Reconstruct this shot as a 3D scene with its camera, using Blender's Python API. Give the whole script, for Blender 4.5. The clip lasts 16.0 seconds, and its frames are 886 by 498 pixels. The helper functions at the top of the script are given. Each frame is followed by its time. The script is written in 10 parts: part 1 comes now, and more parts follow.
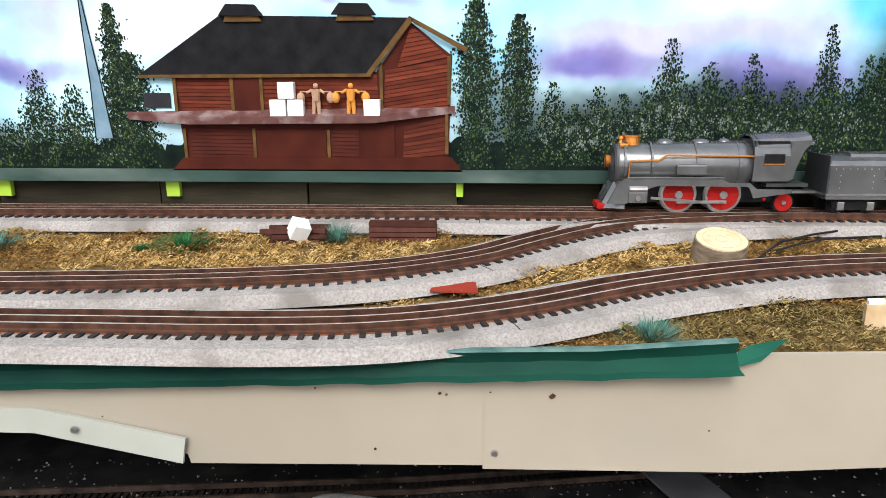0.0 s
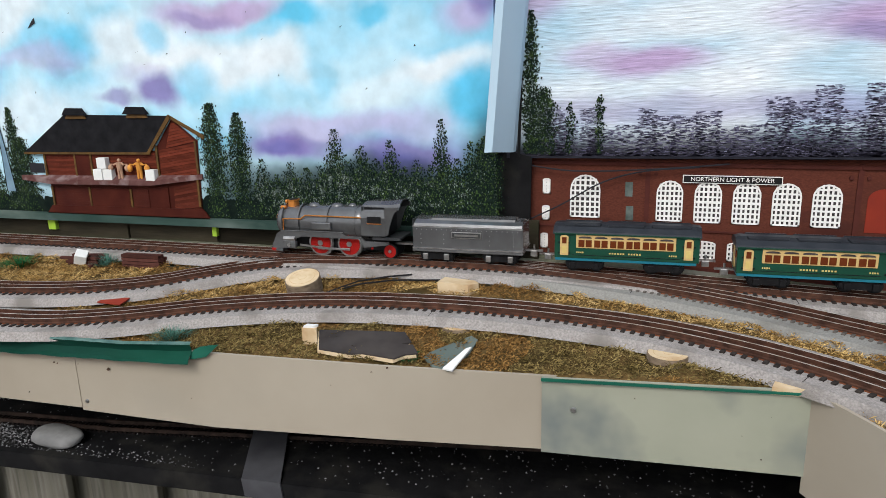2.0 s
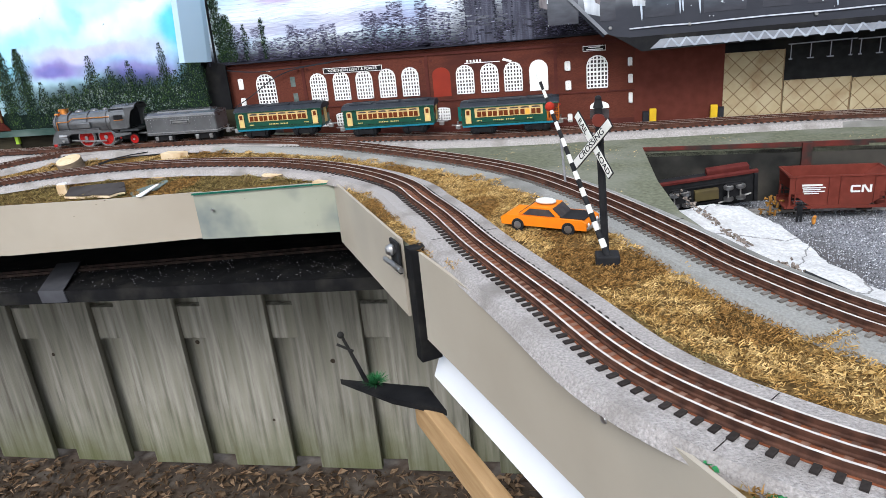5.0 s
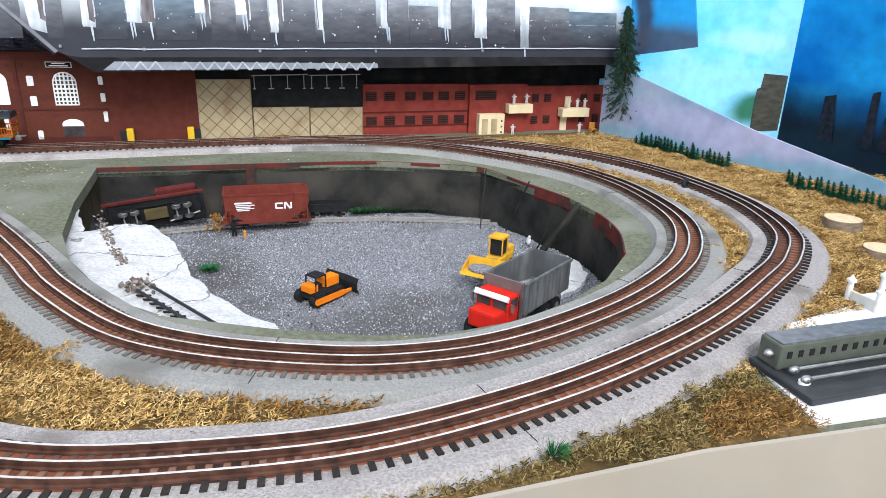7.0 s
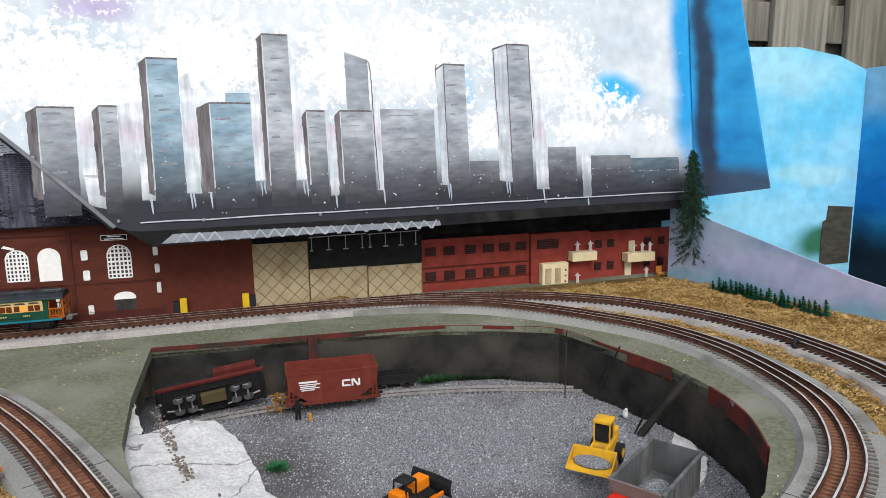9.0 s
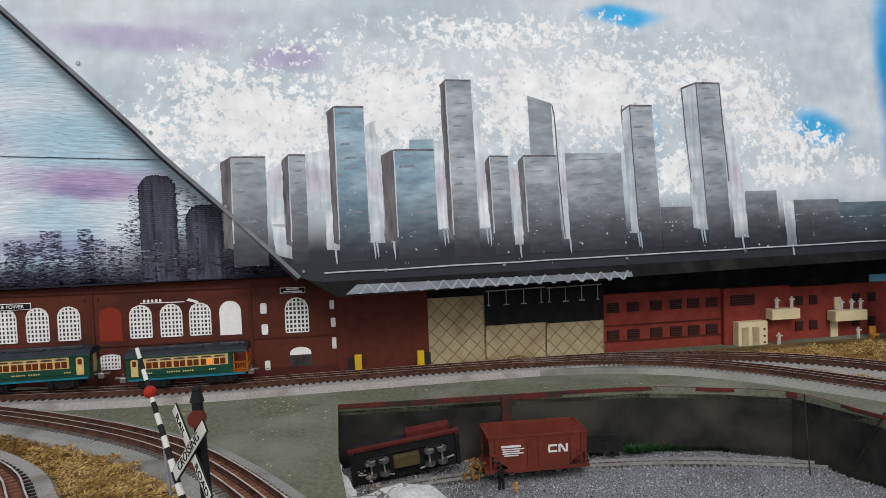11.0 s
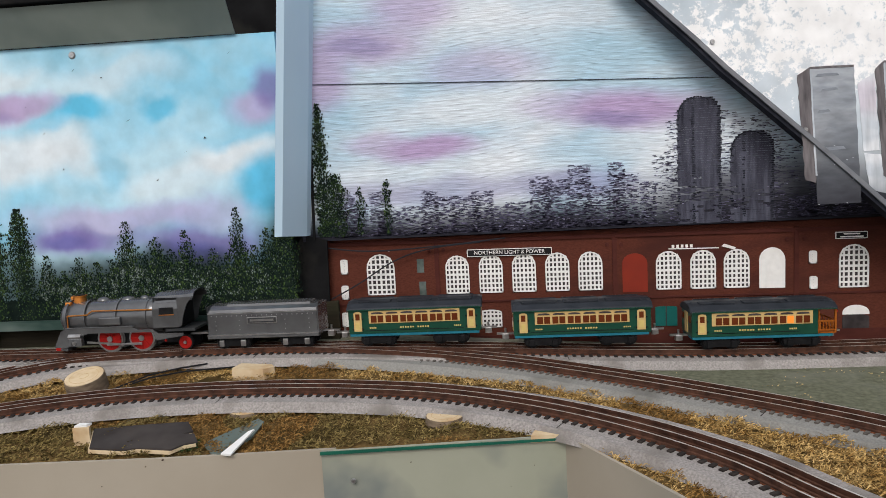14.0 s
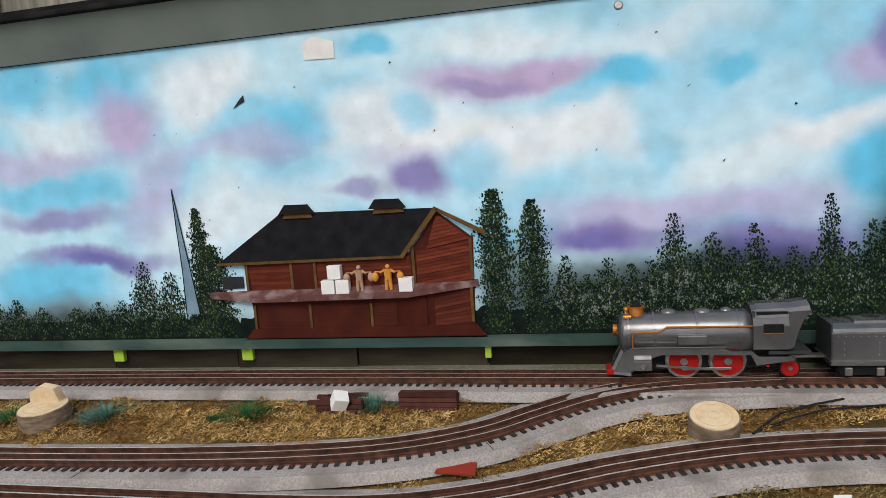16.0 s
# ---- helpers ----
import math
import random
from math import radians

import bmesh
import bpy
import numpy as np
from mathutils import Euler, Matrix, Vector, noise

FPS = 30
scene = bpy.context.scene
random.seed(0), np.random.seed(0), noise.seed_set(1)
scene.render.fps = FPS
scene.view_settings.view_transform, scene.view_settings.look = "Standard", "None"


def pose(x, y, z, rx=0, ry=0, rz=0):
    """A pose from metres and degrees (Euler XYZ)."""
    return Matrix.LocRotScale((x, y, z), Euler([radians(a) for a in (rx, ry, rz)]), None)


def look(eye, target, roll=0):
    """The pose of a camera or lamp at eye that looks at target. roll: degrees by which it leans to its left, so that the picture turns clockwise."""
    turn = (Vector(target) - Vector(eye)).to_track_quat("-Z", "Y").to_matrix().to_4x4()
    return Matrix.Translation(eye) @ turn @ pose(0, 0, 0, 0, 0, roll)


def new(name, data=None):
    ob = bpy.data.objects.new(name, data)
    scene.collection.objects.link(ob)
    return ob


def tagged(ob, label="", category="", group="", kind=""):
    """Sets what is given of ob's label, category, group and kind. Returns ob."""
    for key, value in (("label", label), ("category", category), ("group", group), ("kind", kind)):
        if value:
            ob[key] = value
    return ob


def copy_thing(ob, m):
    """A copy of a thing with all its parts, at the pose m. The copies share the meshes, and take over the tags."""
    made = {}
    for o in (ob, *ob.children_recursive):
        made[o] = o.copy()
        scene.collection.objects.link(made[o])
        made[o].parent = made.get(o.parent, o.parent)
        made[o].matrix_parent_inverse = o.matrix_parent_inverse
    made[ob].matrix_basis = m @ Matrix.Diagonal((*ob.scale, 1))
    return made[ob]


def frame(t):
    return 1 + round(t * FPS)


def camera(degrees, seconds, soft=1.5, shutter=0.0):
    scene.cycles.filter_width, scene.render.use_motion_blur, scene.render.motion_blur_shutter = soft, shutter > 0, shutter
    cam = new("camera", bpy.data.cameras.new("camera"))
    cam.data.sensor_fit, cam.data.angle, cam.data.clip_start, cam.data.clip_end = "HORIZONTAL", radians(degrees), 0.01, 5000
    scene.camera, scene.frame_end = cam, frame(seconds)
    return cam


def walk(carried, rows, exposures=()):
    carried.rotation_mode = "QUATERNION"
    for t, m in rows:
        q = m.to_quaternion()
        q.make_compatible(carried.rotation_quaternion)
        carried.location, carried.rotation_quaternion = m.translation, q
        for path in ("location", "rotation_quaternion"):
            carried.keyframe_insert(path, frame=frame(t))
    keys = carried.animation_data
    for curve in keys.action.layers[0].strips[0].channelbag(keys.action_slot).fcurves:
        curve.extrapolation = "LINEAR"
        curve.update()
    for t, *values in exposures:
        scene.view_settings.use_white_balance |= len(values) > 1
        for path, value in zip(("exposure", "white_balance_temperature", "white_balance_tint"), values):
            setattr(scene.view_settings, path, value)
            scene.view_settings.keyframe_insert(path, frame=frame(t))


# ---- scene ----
cam = camera(67.2, 16.0, soft=0.6)
PATH = [
    (0, (0.053, 0.067, 1.177), (-0.036, 2.006, 0.692), -0.3),
    (0.5, (0.247, -0.035, 1.237), (-0.097, 1.877, 0.76), 1.6),
    (1, (0.483, -0.027, 1.281), (-0.043, 1.846, 0.818), -0.9),
    (1.5, (0.658, -0.026, 1.284), (0.082, 1.823, 0.784), -1.8),
    (2, (0.782, -0.106, 1.287), (0.215, 1.754, 0.818), -1.5),
    (2.5, (0.88, -0.164, 1.29), (0.301, 1.703, 0.865), -2.6),
    (3, (0.952, -0.207, 1.286), (0.431, 1.683, 0.895), -3.9),
    (3.2, (0.994, -0.229, 1.278), (0.491, 1.661, 0.86), -3.4),
    (5.3, (1.426, -0.551, 1.259), (1.126, 1.299, 0.562), -5.9),
    (5.5, (1.468, -0.561, 1.258), (1.281, 1.301, 0.554), -4.6),
    (5.7, (1.502, -0.583, 1.261), (1.479, 1.285, 0.547), -2.9),
    (6, (1.597, -0.606, 1.257), (1.792, 1.255, 0.551), -0.3),
    (6.5, (1.691, -0.623, 1.269), (2.187, 1.176, 0.549), 2.1),
    (7, (1.713, -0.623, 1.284), (2.336, 1.15, 0.599), 1.8),
    (7.5, (1.708, -0.622, 1.287), (2.318, 1.165, 0.629), 1.5),
    (8, (1.724, -0.597, 1.284), (2.403, 1.176, 0.654), 1.3),
    (8.5, (1.726, -0.53, 1.293), (2.453, 1.257, 0.765), -0.2),
    (8.8, (1.705, -0.502, 1.314), (2.343, 1.35, 0.911), 0.0),
    (9, (1.652, -0.479, 1.34), (2.247, 1.401, 1.0), -0.8),
    (9.2, (1.632, -0.476, 1.342), (2.159, 1.429, 1.036), -0.6),
    (11.3, (1.471, -0.322, 1.279), (1.795, 1.65, 1.18), -2.4),
    (11.5, (1.451, -0.307, 1.278), (1.761, 1.666, 1.172), -2.7),
    (12, (1.385, -0.274, 1.272), (1.616, 1.711, 1.212), -3.0),
    (12.5, (1.303, -0.256, 1.264), (1.409, 1.739, 1.178), -2.6),
    (13, (1.18, -0.215, 1.26), (1.165, 1.783, 1.159), -2.8),
    (13.5, (1.038, -0.156, 1.252), (0.95, 1.835, 1.091), -2.2),
    (14, (0.889, -0.123, 1.269), (0.723, 1.859, 1.058), -3.0),
    (14.5, (0.734, -0.066, 1.265), (0.432, 1.896, 1.019), -2.8),
    (14.9, (0.557, -0.029, 1.301), (0.15, 1.897, 0.949), -3.7),
    (15, (0.542, -0.004, 1.285), (0.079, 1.915, 0.96), -4.1),
    (15.5, (0.37, 0.021, 1.295), (-0.146, 1.926, 0.976), -3.6),
    (16, (0.185, 0.007, 1.312), (-0.249, 1.943, 1.057), -4.3),
]
EXPOSURE = [(0, 1.0, 6400, 10), (1, 0.6, 6350, 10), (2, 0.35, 6300, 10), (3, 0.28, 6400, 11), (5.5, 0.98, 5880, 10), (7, 1.02, 5900, 10), (8, 0.98, 6350, 11), (8.5, 0.92, 6400, 10), (9, 0.5, 6300, 10),
            (11.5, -0.12, 6300, 10), (12.5, -0.1, 6400, 11), (13.5, 0.08, 6500, 12), (14.5, 0.06, 6500, 12), (16, 0.1, 6600, 13)]
walk(cam, [(t, look(eye, target, roll)) for t, eye, target, roll in PATH], EXPOSURE)

# ---- world and light ----
world = bpy.data.worlds.new("sky")
scene.world = world
world.use_nodes = True
wn = world.node_tree.nodes
sky = wn.new("ShaderNodeTexSky")
sky.sky_type, sky.sun_disc = "NISHITA", False
sky.sun_elevation, sky.sun_rotation = radians(42), radians(184)
sky.air_density, sky.dust_density, sky.ozone_density = 1.0, 3.0, 1.0
soft_sky = wn.new("ShaderNodeMixRGB")
soft_sky.inputs[0].default_value = 0.65
soft_sky.inputs[2].default_value = (8.5, 8.7, 9.0, 1)
world.node_tree.links.new(sky.outputs[0], soft_sky.inputs[1])
world.node_tree.links.new(soft_sky.outputs[0], wn["Background"].inputs[0])
wn["Background"].inputs[1].default_value = 0.12
sun = new("sun", bpy.data.lights.new("sun", "SUN"))
sun.data.energy, sun.data.angle, sun.data.color = 1.5, radians(25), (1.0, 0.96, 0.9)
sun.matrix_world = look((1.0 - 0.2, -2.5, 3.7), (1.0, 0.5, 1.0))


# ---- materials ----
def rgba(c):
    return (c[0], c[1], c[2], 1.0)


def mat(name, base, other=None, rough=0.6, metal=0.0, size=40.0, amount=0.5, bump=0.0, bump_size=120.0, spec=0.05,
        third=None, size3=8.0, island=0.0, obj_random=0.0, stretch=(1, 1, 1)):
    """A painted or natural surface: two colours mixed by fine noise, a third by coarse noise, fine relief."""
    m = bpy.data.materials.new(name)
    m.use_nodes = True
    nt = m.node_tree
    p = nt.nodes["Principled BSDF"]
    p.inputs["Roughness"].default_value, p.inputs["Metallic"].default_value = rough, metal
    p.inputs["Specular IOR Level"].default_value = spec
    tc = nt.nodes.new("ShaderNodeTexCoord")
    mp = nt.nodes.new("ShaderNodeMapping")
    mp.inputs["Scale"].default_value = stretch
    nt.links.new(tc.outputs["Object"], mp.inputs[0])
    other = other or tuple(c * 0.75 for c in base)
    n1 = nt.nodes.new("ShaderNodeTexNoise")
    n1.inputs["Scale"].default_value, n1.inputs["Detail"].default_value = size, 5
    nt.links.new(mp.outputs[0], n1.inputs["Vector"])
    r1 = nt.nodes.new("ShaderNodeValToRGB")
    r1.color_ramp.elements[0].position, r1.color_ramp.elements[1].position = 0.5 - 0.25 * amount - 0.05, 0.5 + 0.25 * amount + 0.05
    r1.color_ramp.elements[0].color, r1.color_ramp.elements[1].color = rgba(base), rgba(other)
    nt.links.new(n1.outputs[0], r1.inputs[0])
    out = r1.outputs[0]
    if third:
        n2 = nt.nodes.new("ShaderNodeTexNoise")
        n2.inputs["Scale"].default_value, n2.inputs["Detail"].default_value = size3, 4
        nt.links.new(mp.outputs[0], n2.inputs["Vector"])
        r2 = nt.nodes.new("ShaderNodeValToRGB")
        r2.color_ramp.elements[0].position, r2.color_ramp.elements[1].position = 0.5, 0.68
        nt.links.new(n2.outputs[0], r2.inputs[0])
        mx = nt.nodes.new("ShaderNodeMixRGB")
        nt.links.new(r2.outputs[0], mx.inputs[0])
        nt.links.new(out, mx.inputs[1])
        mx.inputs[2].default_value = rgba(third)
        out = mx.outputs[0]
    if island or obj_random:
        src = nt.nodes.new("ShaderNodeNewGeometry").outputs["Random Per Island"] if island else nt.nodes.new("ShaderNodeObjectInfo").outputs["Random"]
        mr = nt.nodes.new("ShaderNodeMapRange")
        k = island or obj_random
        mr.inputs[3].default_value, mr.inputs[4].default_value = 1 - k, 1 + k
        nt.links.new(src, mr.inputs[0])
        hs = nt.nodes.new("ShaderNodeHueSaturation")
        nt.links.new(mr.outputs[0], hs.inputs["Value"])
        nt.links.new(out, hs.inputs["Color"])
        out = hs.outputs[0]
    nt.links.new(out, p.inputs["Base Color"])
    if bump:
        n3 = nt.nodes.new("ShaderNodeTexNoise")
        n3.inputs["Scale"].default_value, n3.inputs["Detail"].default_value = bump_size, 4
        nt.links.new(mp.outputs[0], n3.inputs["Vector"])
        b = nt.nodes.new("ShaderNodeBump")
        b.inputs["Strength"].default_value, b.inputs["Distance"].default_value = bump, 0.002
        nt.links.new(n3.outputs[0], b.inputs["Height"])
        nt.links.new(b.outputs[0], p.inputs["Normal"])
    return m


M = {}
M["asphalt_green"] = mat("green_grey_card", (0.085, 0.092, 0.062), (0.17, 0.172, 0.12), 0.9, size=160, amount=0.8, bump=0.5, bump_size=200, third=(0.19, 0.19, 0.155), size3=7)
M["ballast"] = mat("grey_foam_roadbed", (0.235, 0.216, 0.203), (0.40, 0.372, 0.350), 0.95, size=420, amount=0.6, bump=0.9, bump_size=600, third=(0.20, 0.182, 0.165), size3=16)
M["ballast_dark"] = mat("dark_grey_foam_roadbed", (0.19, 0.187, 0.170), (0.30, 0.295, 0.275), 0.95, size=420, amount=0.8, bump=0.6, bump_size=600, third=(0.15, 0.145, 0.13), size3=12)
M["earth"] = mat("brown_scatter_base", (0.11, 0.068, 0.026), (0.21, 0.135, 0.052), 0.95, size=160, bump=0.9, bump_size=260, third=(0.07, 0.05, 0.02), size3=14)
M["tie"] = mat("dark_brown_tie", (0.018, 0.015, 0.014), (0.045, 0.038, 0.034), 0.8, size=150, obj_random=0.2)
M["tie_worn"] = mat("worn_grey_tie", (0.09, 0.08, 0.07), (0.16, 0.145, 0.13), 0.85, size=150, obj_random=0.3)
M["tie_rust"] = mat("rust_brown_tie", (0.13, 0.062, 0.040), (0.23, 0.13, 0.09), 0.85, size=150, third=(0.06, 0.036, 0.028), size3=12)
M["rust"] = mat("rusty_red_track_bed", (0.13, 0.045, 0.023), (0.24, 0.086, 0.042), 0.85, size=110, bump=0.3, third=(0.045, 0.026, 0.021), size3=7)
M["rail"] = mat("worn_steel_rail", (0.80, 0.78, 0.75), (0.55, 0.48, 0.42), 0.34, 0.65, size=70)
M["rail_side"] = mat("rusty_rail_side", (0.038, 0.020, 0.015), (0.10, 0.048, 0.032), 0.7, size=90)
M["fascia"] = mat("beige_grey_sheet_metal", (0.325, 0.285, 0.225), (0.375, 0.333, 0.268), 0.42, size=5, third=(0.285, 0.265, 0.22), size3=2.4, bump=0.05, bump_size=30)
M["fascia_grey"] = mat("grey_green_sheet_metal", (0.27, 0.285, 0.22), (0.33, 0.335, 0.265), 0.42, size=6, third=(0.15, 0.17, 0.165), size3=7, bump=0.05, bump_size=30)
M["fascia_green"] = mat("green_painted_flashing", (0.009, 0.048, 0.036), (0.018, 0.090, 0.064), 0.4, size=14, third=(0.018, 0.13, 0.083), size3=5, bump=0.15, stretch=(0.5, 1, 2))
M["black_paint"] = mat("black_painted_board", (0.007, 0.007, 0.0075), (0.013, 0.013, 0.0135), 0.75, size=30, bump=0.2, third=(0.022, 0.021, 0.019), size3=20)
M["brick_wall"] = mat("printed_red_brick", (0.078, 0.024, 0.016), (0.118, 0.037, 0.024), 0.75, size=300, amount=0.6, third=(0.062, 0.021, 0.016), size3=9, stretch=(1, 1, 2.5))
M["brown_wall"] = mat("brown_card_wall", (0.092, 0.026, 0.018), (0.115, 0.034, 0.024), 0.75, size=60)
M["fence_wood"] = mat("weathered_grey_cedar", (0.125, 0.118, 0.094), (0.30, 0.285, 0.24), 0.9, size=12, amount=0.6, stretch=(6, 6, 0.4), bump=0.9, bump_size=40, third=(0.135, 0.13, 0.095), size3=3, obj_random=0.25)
M["soil"] = mat("dark_garden_soil", (0.040, 0.029, 0.021), (0.085, 0.066, 0.05), 0.95, size=30, bump=1.0, bump_size=60, third=(0.11, 0.095, 0.08), size3=12)
M["gravel_pit"] = mat("grey_cinder_floor", (0.080, 0.081, 0.090), (0.31, 0.314, 0.33), 0.9, size=520, amount=0.25, bump=1.0, bump_size=520, third=(0.11, 0.105, 0.105), size3=5)
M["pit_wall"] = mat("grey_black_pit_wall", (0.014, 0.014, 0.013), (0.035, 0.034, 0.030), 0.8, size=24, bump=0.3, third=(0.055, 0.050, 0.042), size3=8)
M["pit_red"] = mat("chipped_red_edge", (0.125, 0.026, 0.02), (0.065, 0.022, 0.018), 0.8, size=70, amount=0.8, third=(0.03, 0.027, 0.024), size3=22)
M["snow"] = mat("cracked_white_plaster", (0.60, 0.595, 0.585), (0.40, 0.395, 0.385), 0.9, size=230, amount=0.6, bump=1.0, bump_size=240, third=(0.42, 0.41, 0.40), size3=40)


def crack(m, scale, width, colour):
    """Thin wandering cracks laid over a material's colour."""
    nt = m.node_tree
    N, L = nt.nodes.new, nt.links.new
    p = nt.nodes["Principled BSDF"]
    src = p.inputs["Base Color"].links[0].from_socket
    tc = N("ShaderNodeTexCoord")
    n = N("ShaderNodeTexNoise")
    n.inputs["Scale"].default_value, n.inputs["Detail"].default_value = 18.0, 5
    L(tc.outputs["Object"], n.inputs["Vector"])
    sc = N("ShaderNodeVectorMath")
    sc.operation = "SCALE"
    sc.inputs["Scale"].default_value = 0.06
    L(n.outputs[1], sc.inputs[0])
    ad = N("ShaderNodeVectorMath")
    L(tc.outputs["Object"], ad.inputs[0])
    L(sc.outputs[0], ad.inputs[1])
    v = N("ShaderNodeTexVoronoi")
    v.feature = "DISTANCE_TO_EDGE"
    v.inputs["Scale"].default_value = scale
    L(ad.outputs[0], v.inputs["Vector"])
    mr = N("ShaderNodeMapRange")
    mr.inputs[1].default_value, mr.inputs[2].default_value, mr.inputs[3].default_value, mr.inputs[4].default_value = width * 0.5, width, 0.65, 0.0
    L(v.outputs["Distance"], mr.inputs[0])
    mx = N("ShaderNodeMixRGB")
    L(mr.outputs[0], mx.inputs[0])
    L(src, mx.inputs[1])
    mx.inputs[2].default_value = rgba(colour)
    L(mx.outputs[0], p.inputs["Base Color"])


M["rubble"] = mat("brown_grey_crumb", (0.14, 0.115, 0.095), (0.24, 0.20, 0.17), 0.9, size=120, island=0.4)
crack(M["snow"], 5.0, 0.0065, (0.06, 0.055, 0.05))
def painting(name, base, other, cloud, blobs, rough=0.5, ribs=0.0, floor=None, sponge=None, warp=0.10, bump=0.0, spec=0.12, streak=(1, 1, 1), swing=0.12):
    """Brush-painted scenery on a board. cloud: size of the soft clouds. blobs: (x, z, width, height, colour, strength).
    floor: (z0, z1, colour), a band painted along the foot. sponge: colour and patches of sponged-on dabs. streak, swing: size and depth of brush marks."""
    m = bpy.data.materials.new(name)
    m.use_nodes = True
    nt = m.node_tree
    N, L = nt.nodes.new, nt.links.new
    p = nt.nodes["Principled BSDF"]
    p.inputs["Roughness"].default_value, p.inputs["Specular IOR Level"].default_value = rough, spec
    tc = N("ShaderNodeTexCoord")
    wn_ = N("ShaderNodeTexNoise")
    wn_.inputs["Scale"].default_value, wn_.inputs["Detail"].default_value = 6.0, 5
    L(tc.outputs["Object"], wn_.inputs["Vector"])
    sub = N("ShaderNodeVectorMath")
    sub.operation = "SUBTRACT"
    sub.inputs[1].default_value = (0.5, 0.5, 0.5)
    L(wn_.outputs[1], sub.inputs[0])
    sc = N("ShaderNodeVectorMath")
    sc.operation = "SCALE"
    sc.inputs["Scale"].default_value = warp
    L(sub.outputs[0], sc.inputs[0])
    co = N("ShaderNodeVectorMath")
    L(tc.outputs["Object"], co.inputs[0])
    L(sc.outputs[0], co.inputs[1])
    n1 = N("ShaderNodeTexNoise")
    n1.inputs["Scale"].default_value, n1.inputs["Detail"].default_value = cloud, 3
    st = N("ShaderNodeMapping")
    st.inputs["Scale"].default_value = (1.0, 1.0, 1.9)
    L(co.outputs[0], st.inputs[0])
    L(st.outputs[0], n1.inputs["Vector"])
    r = N("ShaderNodeValToRGB")
    r.color_ramp.elements[0].position, r.color_ramp.elements[1].position = 0.40, 0.60
    r.color_ramp.elements[0].color, r.color_ramp.elements[1].color = rgba(base), rgba(other)
    L(n1.outputs[0], r.inputs[0])
    out = r.outputs[0]

    def over(fac, colour, src):
        mx = N("ShaderNodeMixRGB")
        L(fac, mx.inputs[0])
        L(src, mx.inputs[1])
        mx.inputs[2].default_value = rgba(colour)
        return mx.outputs[0]

    for x, z, w, h, colour, k in blobs:
        mp = N("ShaderNodeMapping")
        mp.inputs["Scale"].default_value, mp.inputs["Location"].default_value = (1 / w, 0, 1 / h), (-x / w, 0, -z / h)
        L(co.outputs[0], mp.inputs[0])
        ln = N("ShaderNodeVectorMath")
        ln.operation = "LENGTH"
        L(mp.outputs[0], ln.inputs[0])
        mr = N("ShaderNodeMapRange")
        mr.interpolation_type = "SMOOTHSTEP"
        mr.inputs[1].default_value, mr.inputs[2].default_value, mr.inputs[3].default_value, mr.inputs[4].default_value = 0.35, 1.12, k, 0.0
        L(ln.outputs["Value"], mr.inputs[0])
        out = over(mr.outputs[0], colour, out)
    sep = N("ShaderNodeSeparateXYZ")
    L(co.outputs[0], sep.inputs[0])
    if sponge:
        colour, patches = sponge
        v = N("ShaderNodeTexNoise")
        v.inputs["Scale"].default_value, v.inputs["Detail"].default_value, v.inputs["Roughness"].default_value = 62.0, 9, 0.74
        L(tc.outputs["Object"], v.inputs["Vector"])
        where = None
        for x, z, w, h, k in patches:
            mp = N("ShaderNodeMapping")
            mp.inputs["Scale"].default_value, mp.inputs["Location"].default_value = (1 / w, 0, 1 / h), (-x / w, 0, -z / h)
            L(co.outputs[0], mp.inputs[0])
            ln = N("ShaderNodeVectorMath")
            ln.operation = "LENGTH"
            L(mp.outputs[0], ln.inputs[0])
            mr = N("ShaderNodeMapRange")
            mr.inputs[1].default_value, mr.inputs[2].default_value, mr.inputs[3].default_value, mr.inputs[4].default_value = 0.35, 1.30, 0.25 * k, 0.0
            L(ln.outputs["Value"], mr.inputs[0])
            if where:
                mm = N("ShaderNodeMath")
                mm.operation = "MAXIMUM"
                L(where, mm.inputs[0])
                L(mr.outputs[0], mm.inputs[1])
                where = mm.outputs[0]
            else:
                where = mr.outputs[0]
        su = N("ShaderNodeMath")
        L(v.outputs[0], su.inputs[0])
        L(where, su.inputs[1])
        mr = N("ShaderNodeMapRange")
        mr.inputs[1].default_value, mr.inputs[2].default_value = 0.635, 0.69
        L(su.outputs[0], mr.inputs[0])
        out = over(mr.outputs[0], colour, out)
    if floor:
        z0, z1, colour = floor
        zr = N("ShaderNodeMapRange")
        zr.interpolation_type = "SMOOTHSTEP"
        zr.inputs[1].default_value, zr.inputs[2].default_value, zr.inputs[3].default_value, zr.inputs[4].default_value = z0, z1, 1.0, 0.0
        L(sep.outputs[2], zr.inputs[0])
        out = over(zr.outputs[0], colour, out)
    # brush streaks
    bs = N("ShaderNodeTexNoise")
    bs.inputs["Scale"].default_value, bs.inputs["Detail"].default_value = 30.0, 6
    bm_ = N("ShaderNodeMapping")
    bm_.inputs["Scale"].default_value = (1.1, 1.0, 13.0) if ribs else streak
    L(tc.outputs["Object"], bm_.inputs[0])
    L(bm_.outputs[0], bs.inputs["Vector"])
    mr = N("ShaderNodeMapRange")
    mr.inputs[1].default_value, mr.inputs[2].default_value, mr.inputs[3].default_value, mr.inputs[4].default_value = 0.3, 0.7, 1 - swing - 0.14 * ribs, 0.96 + swing
    L(bs.outputs[0], mr.inputs[0])
    hs = N("ShaderNodeHueSaturation")
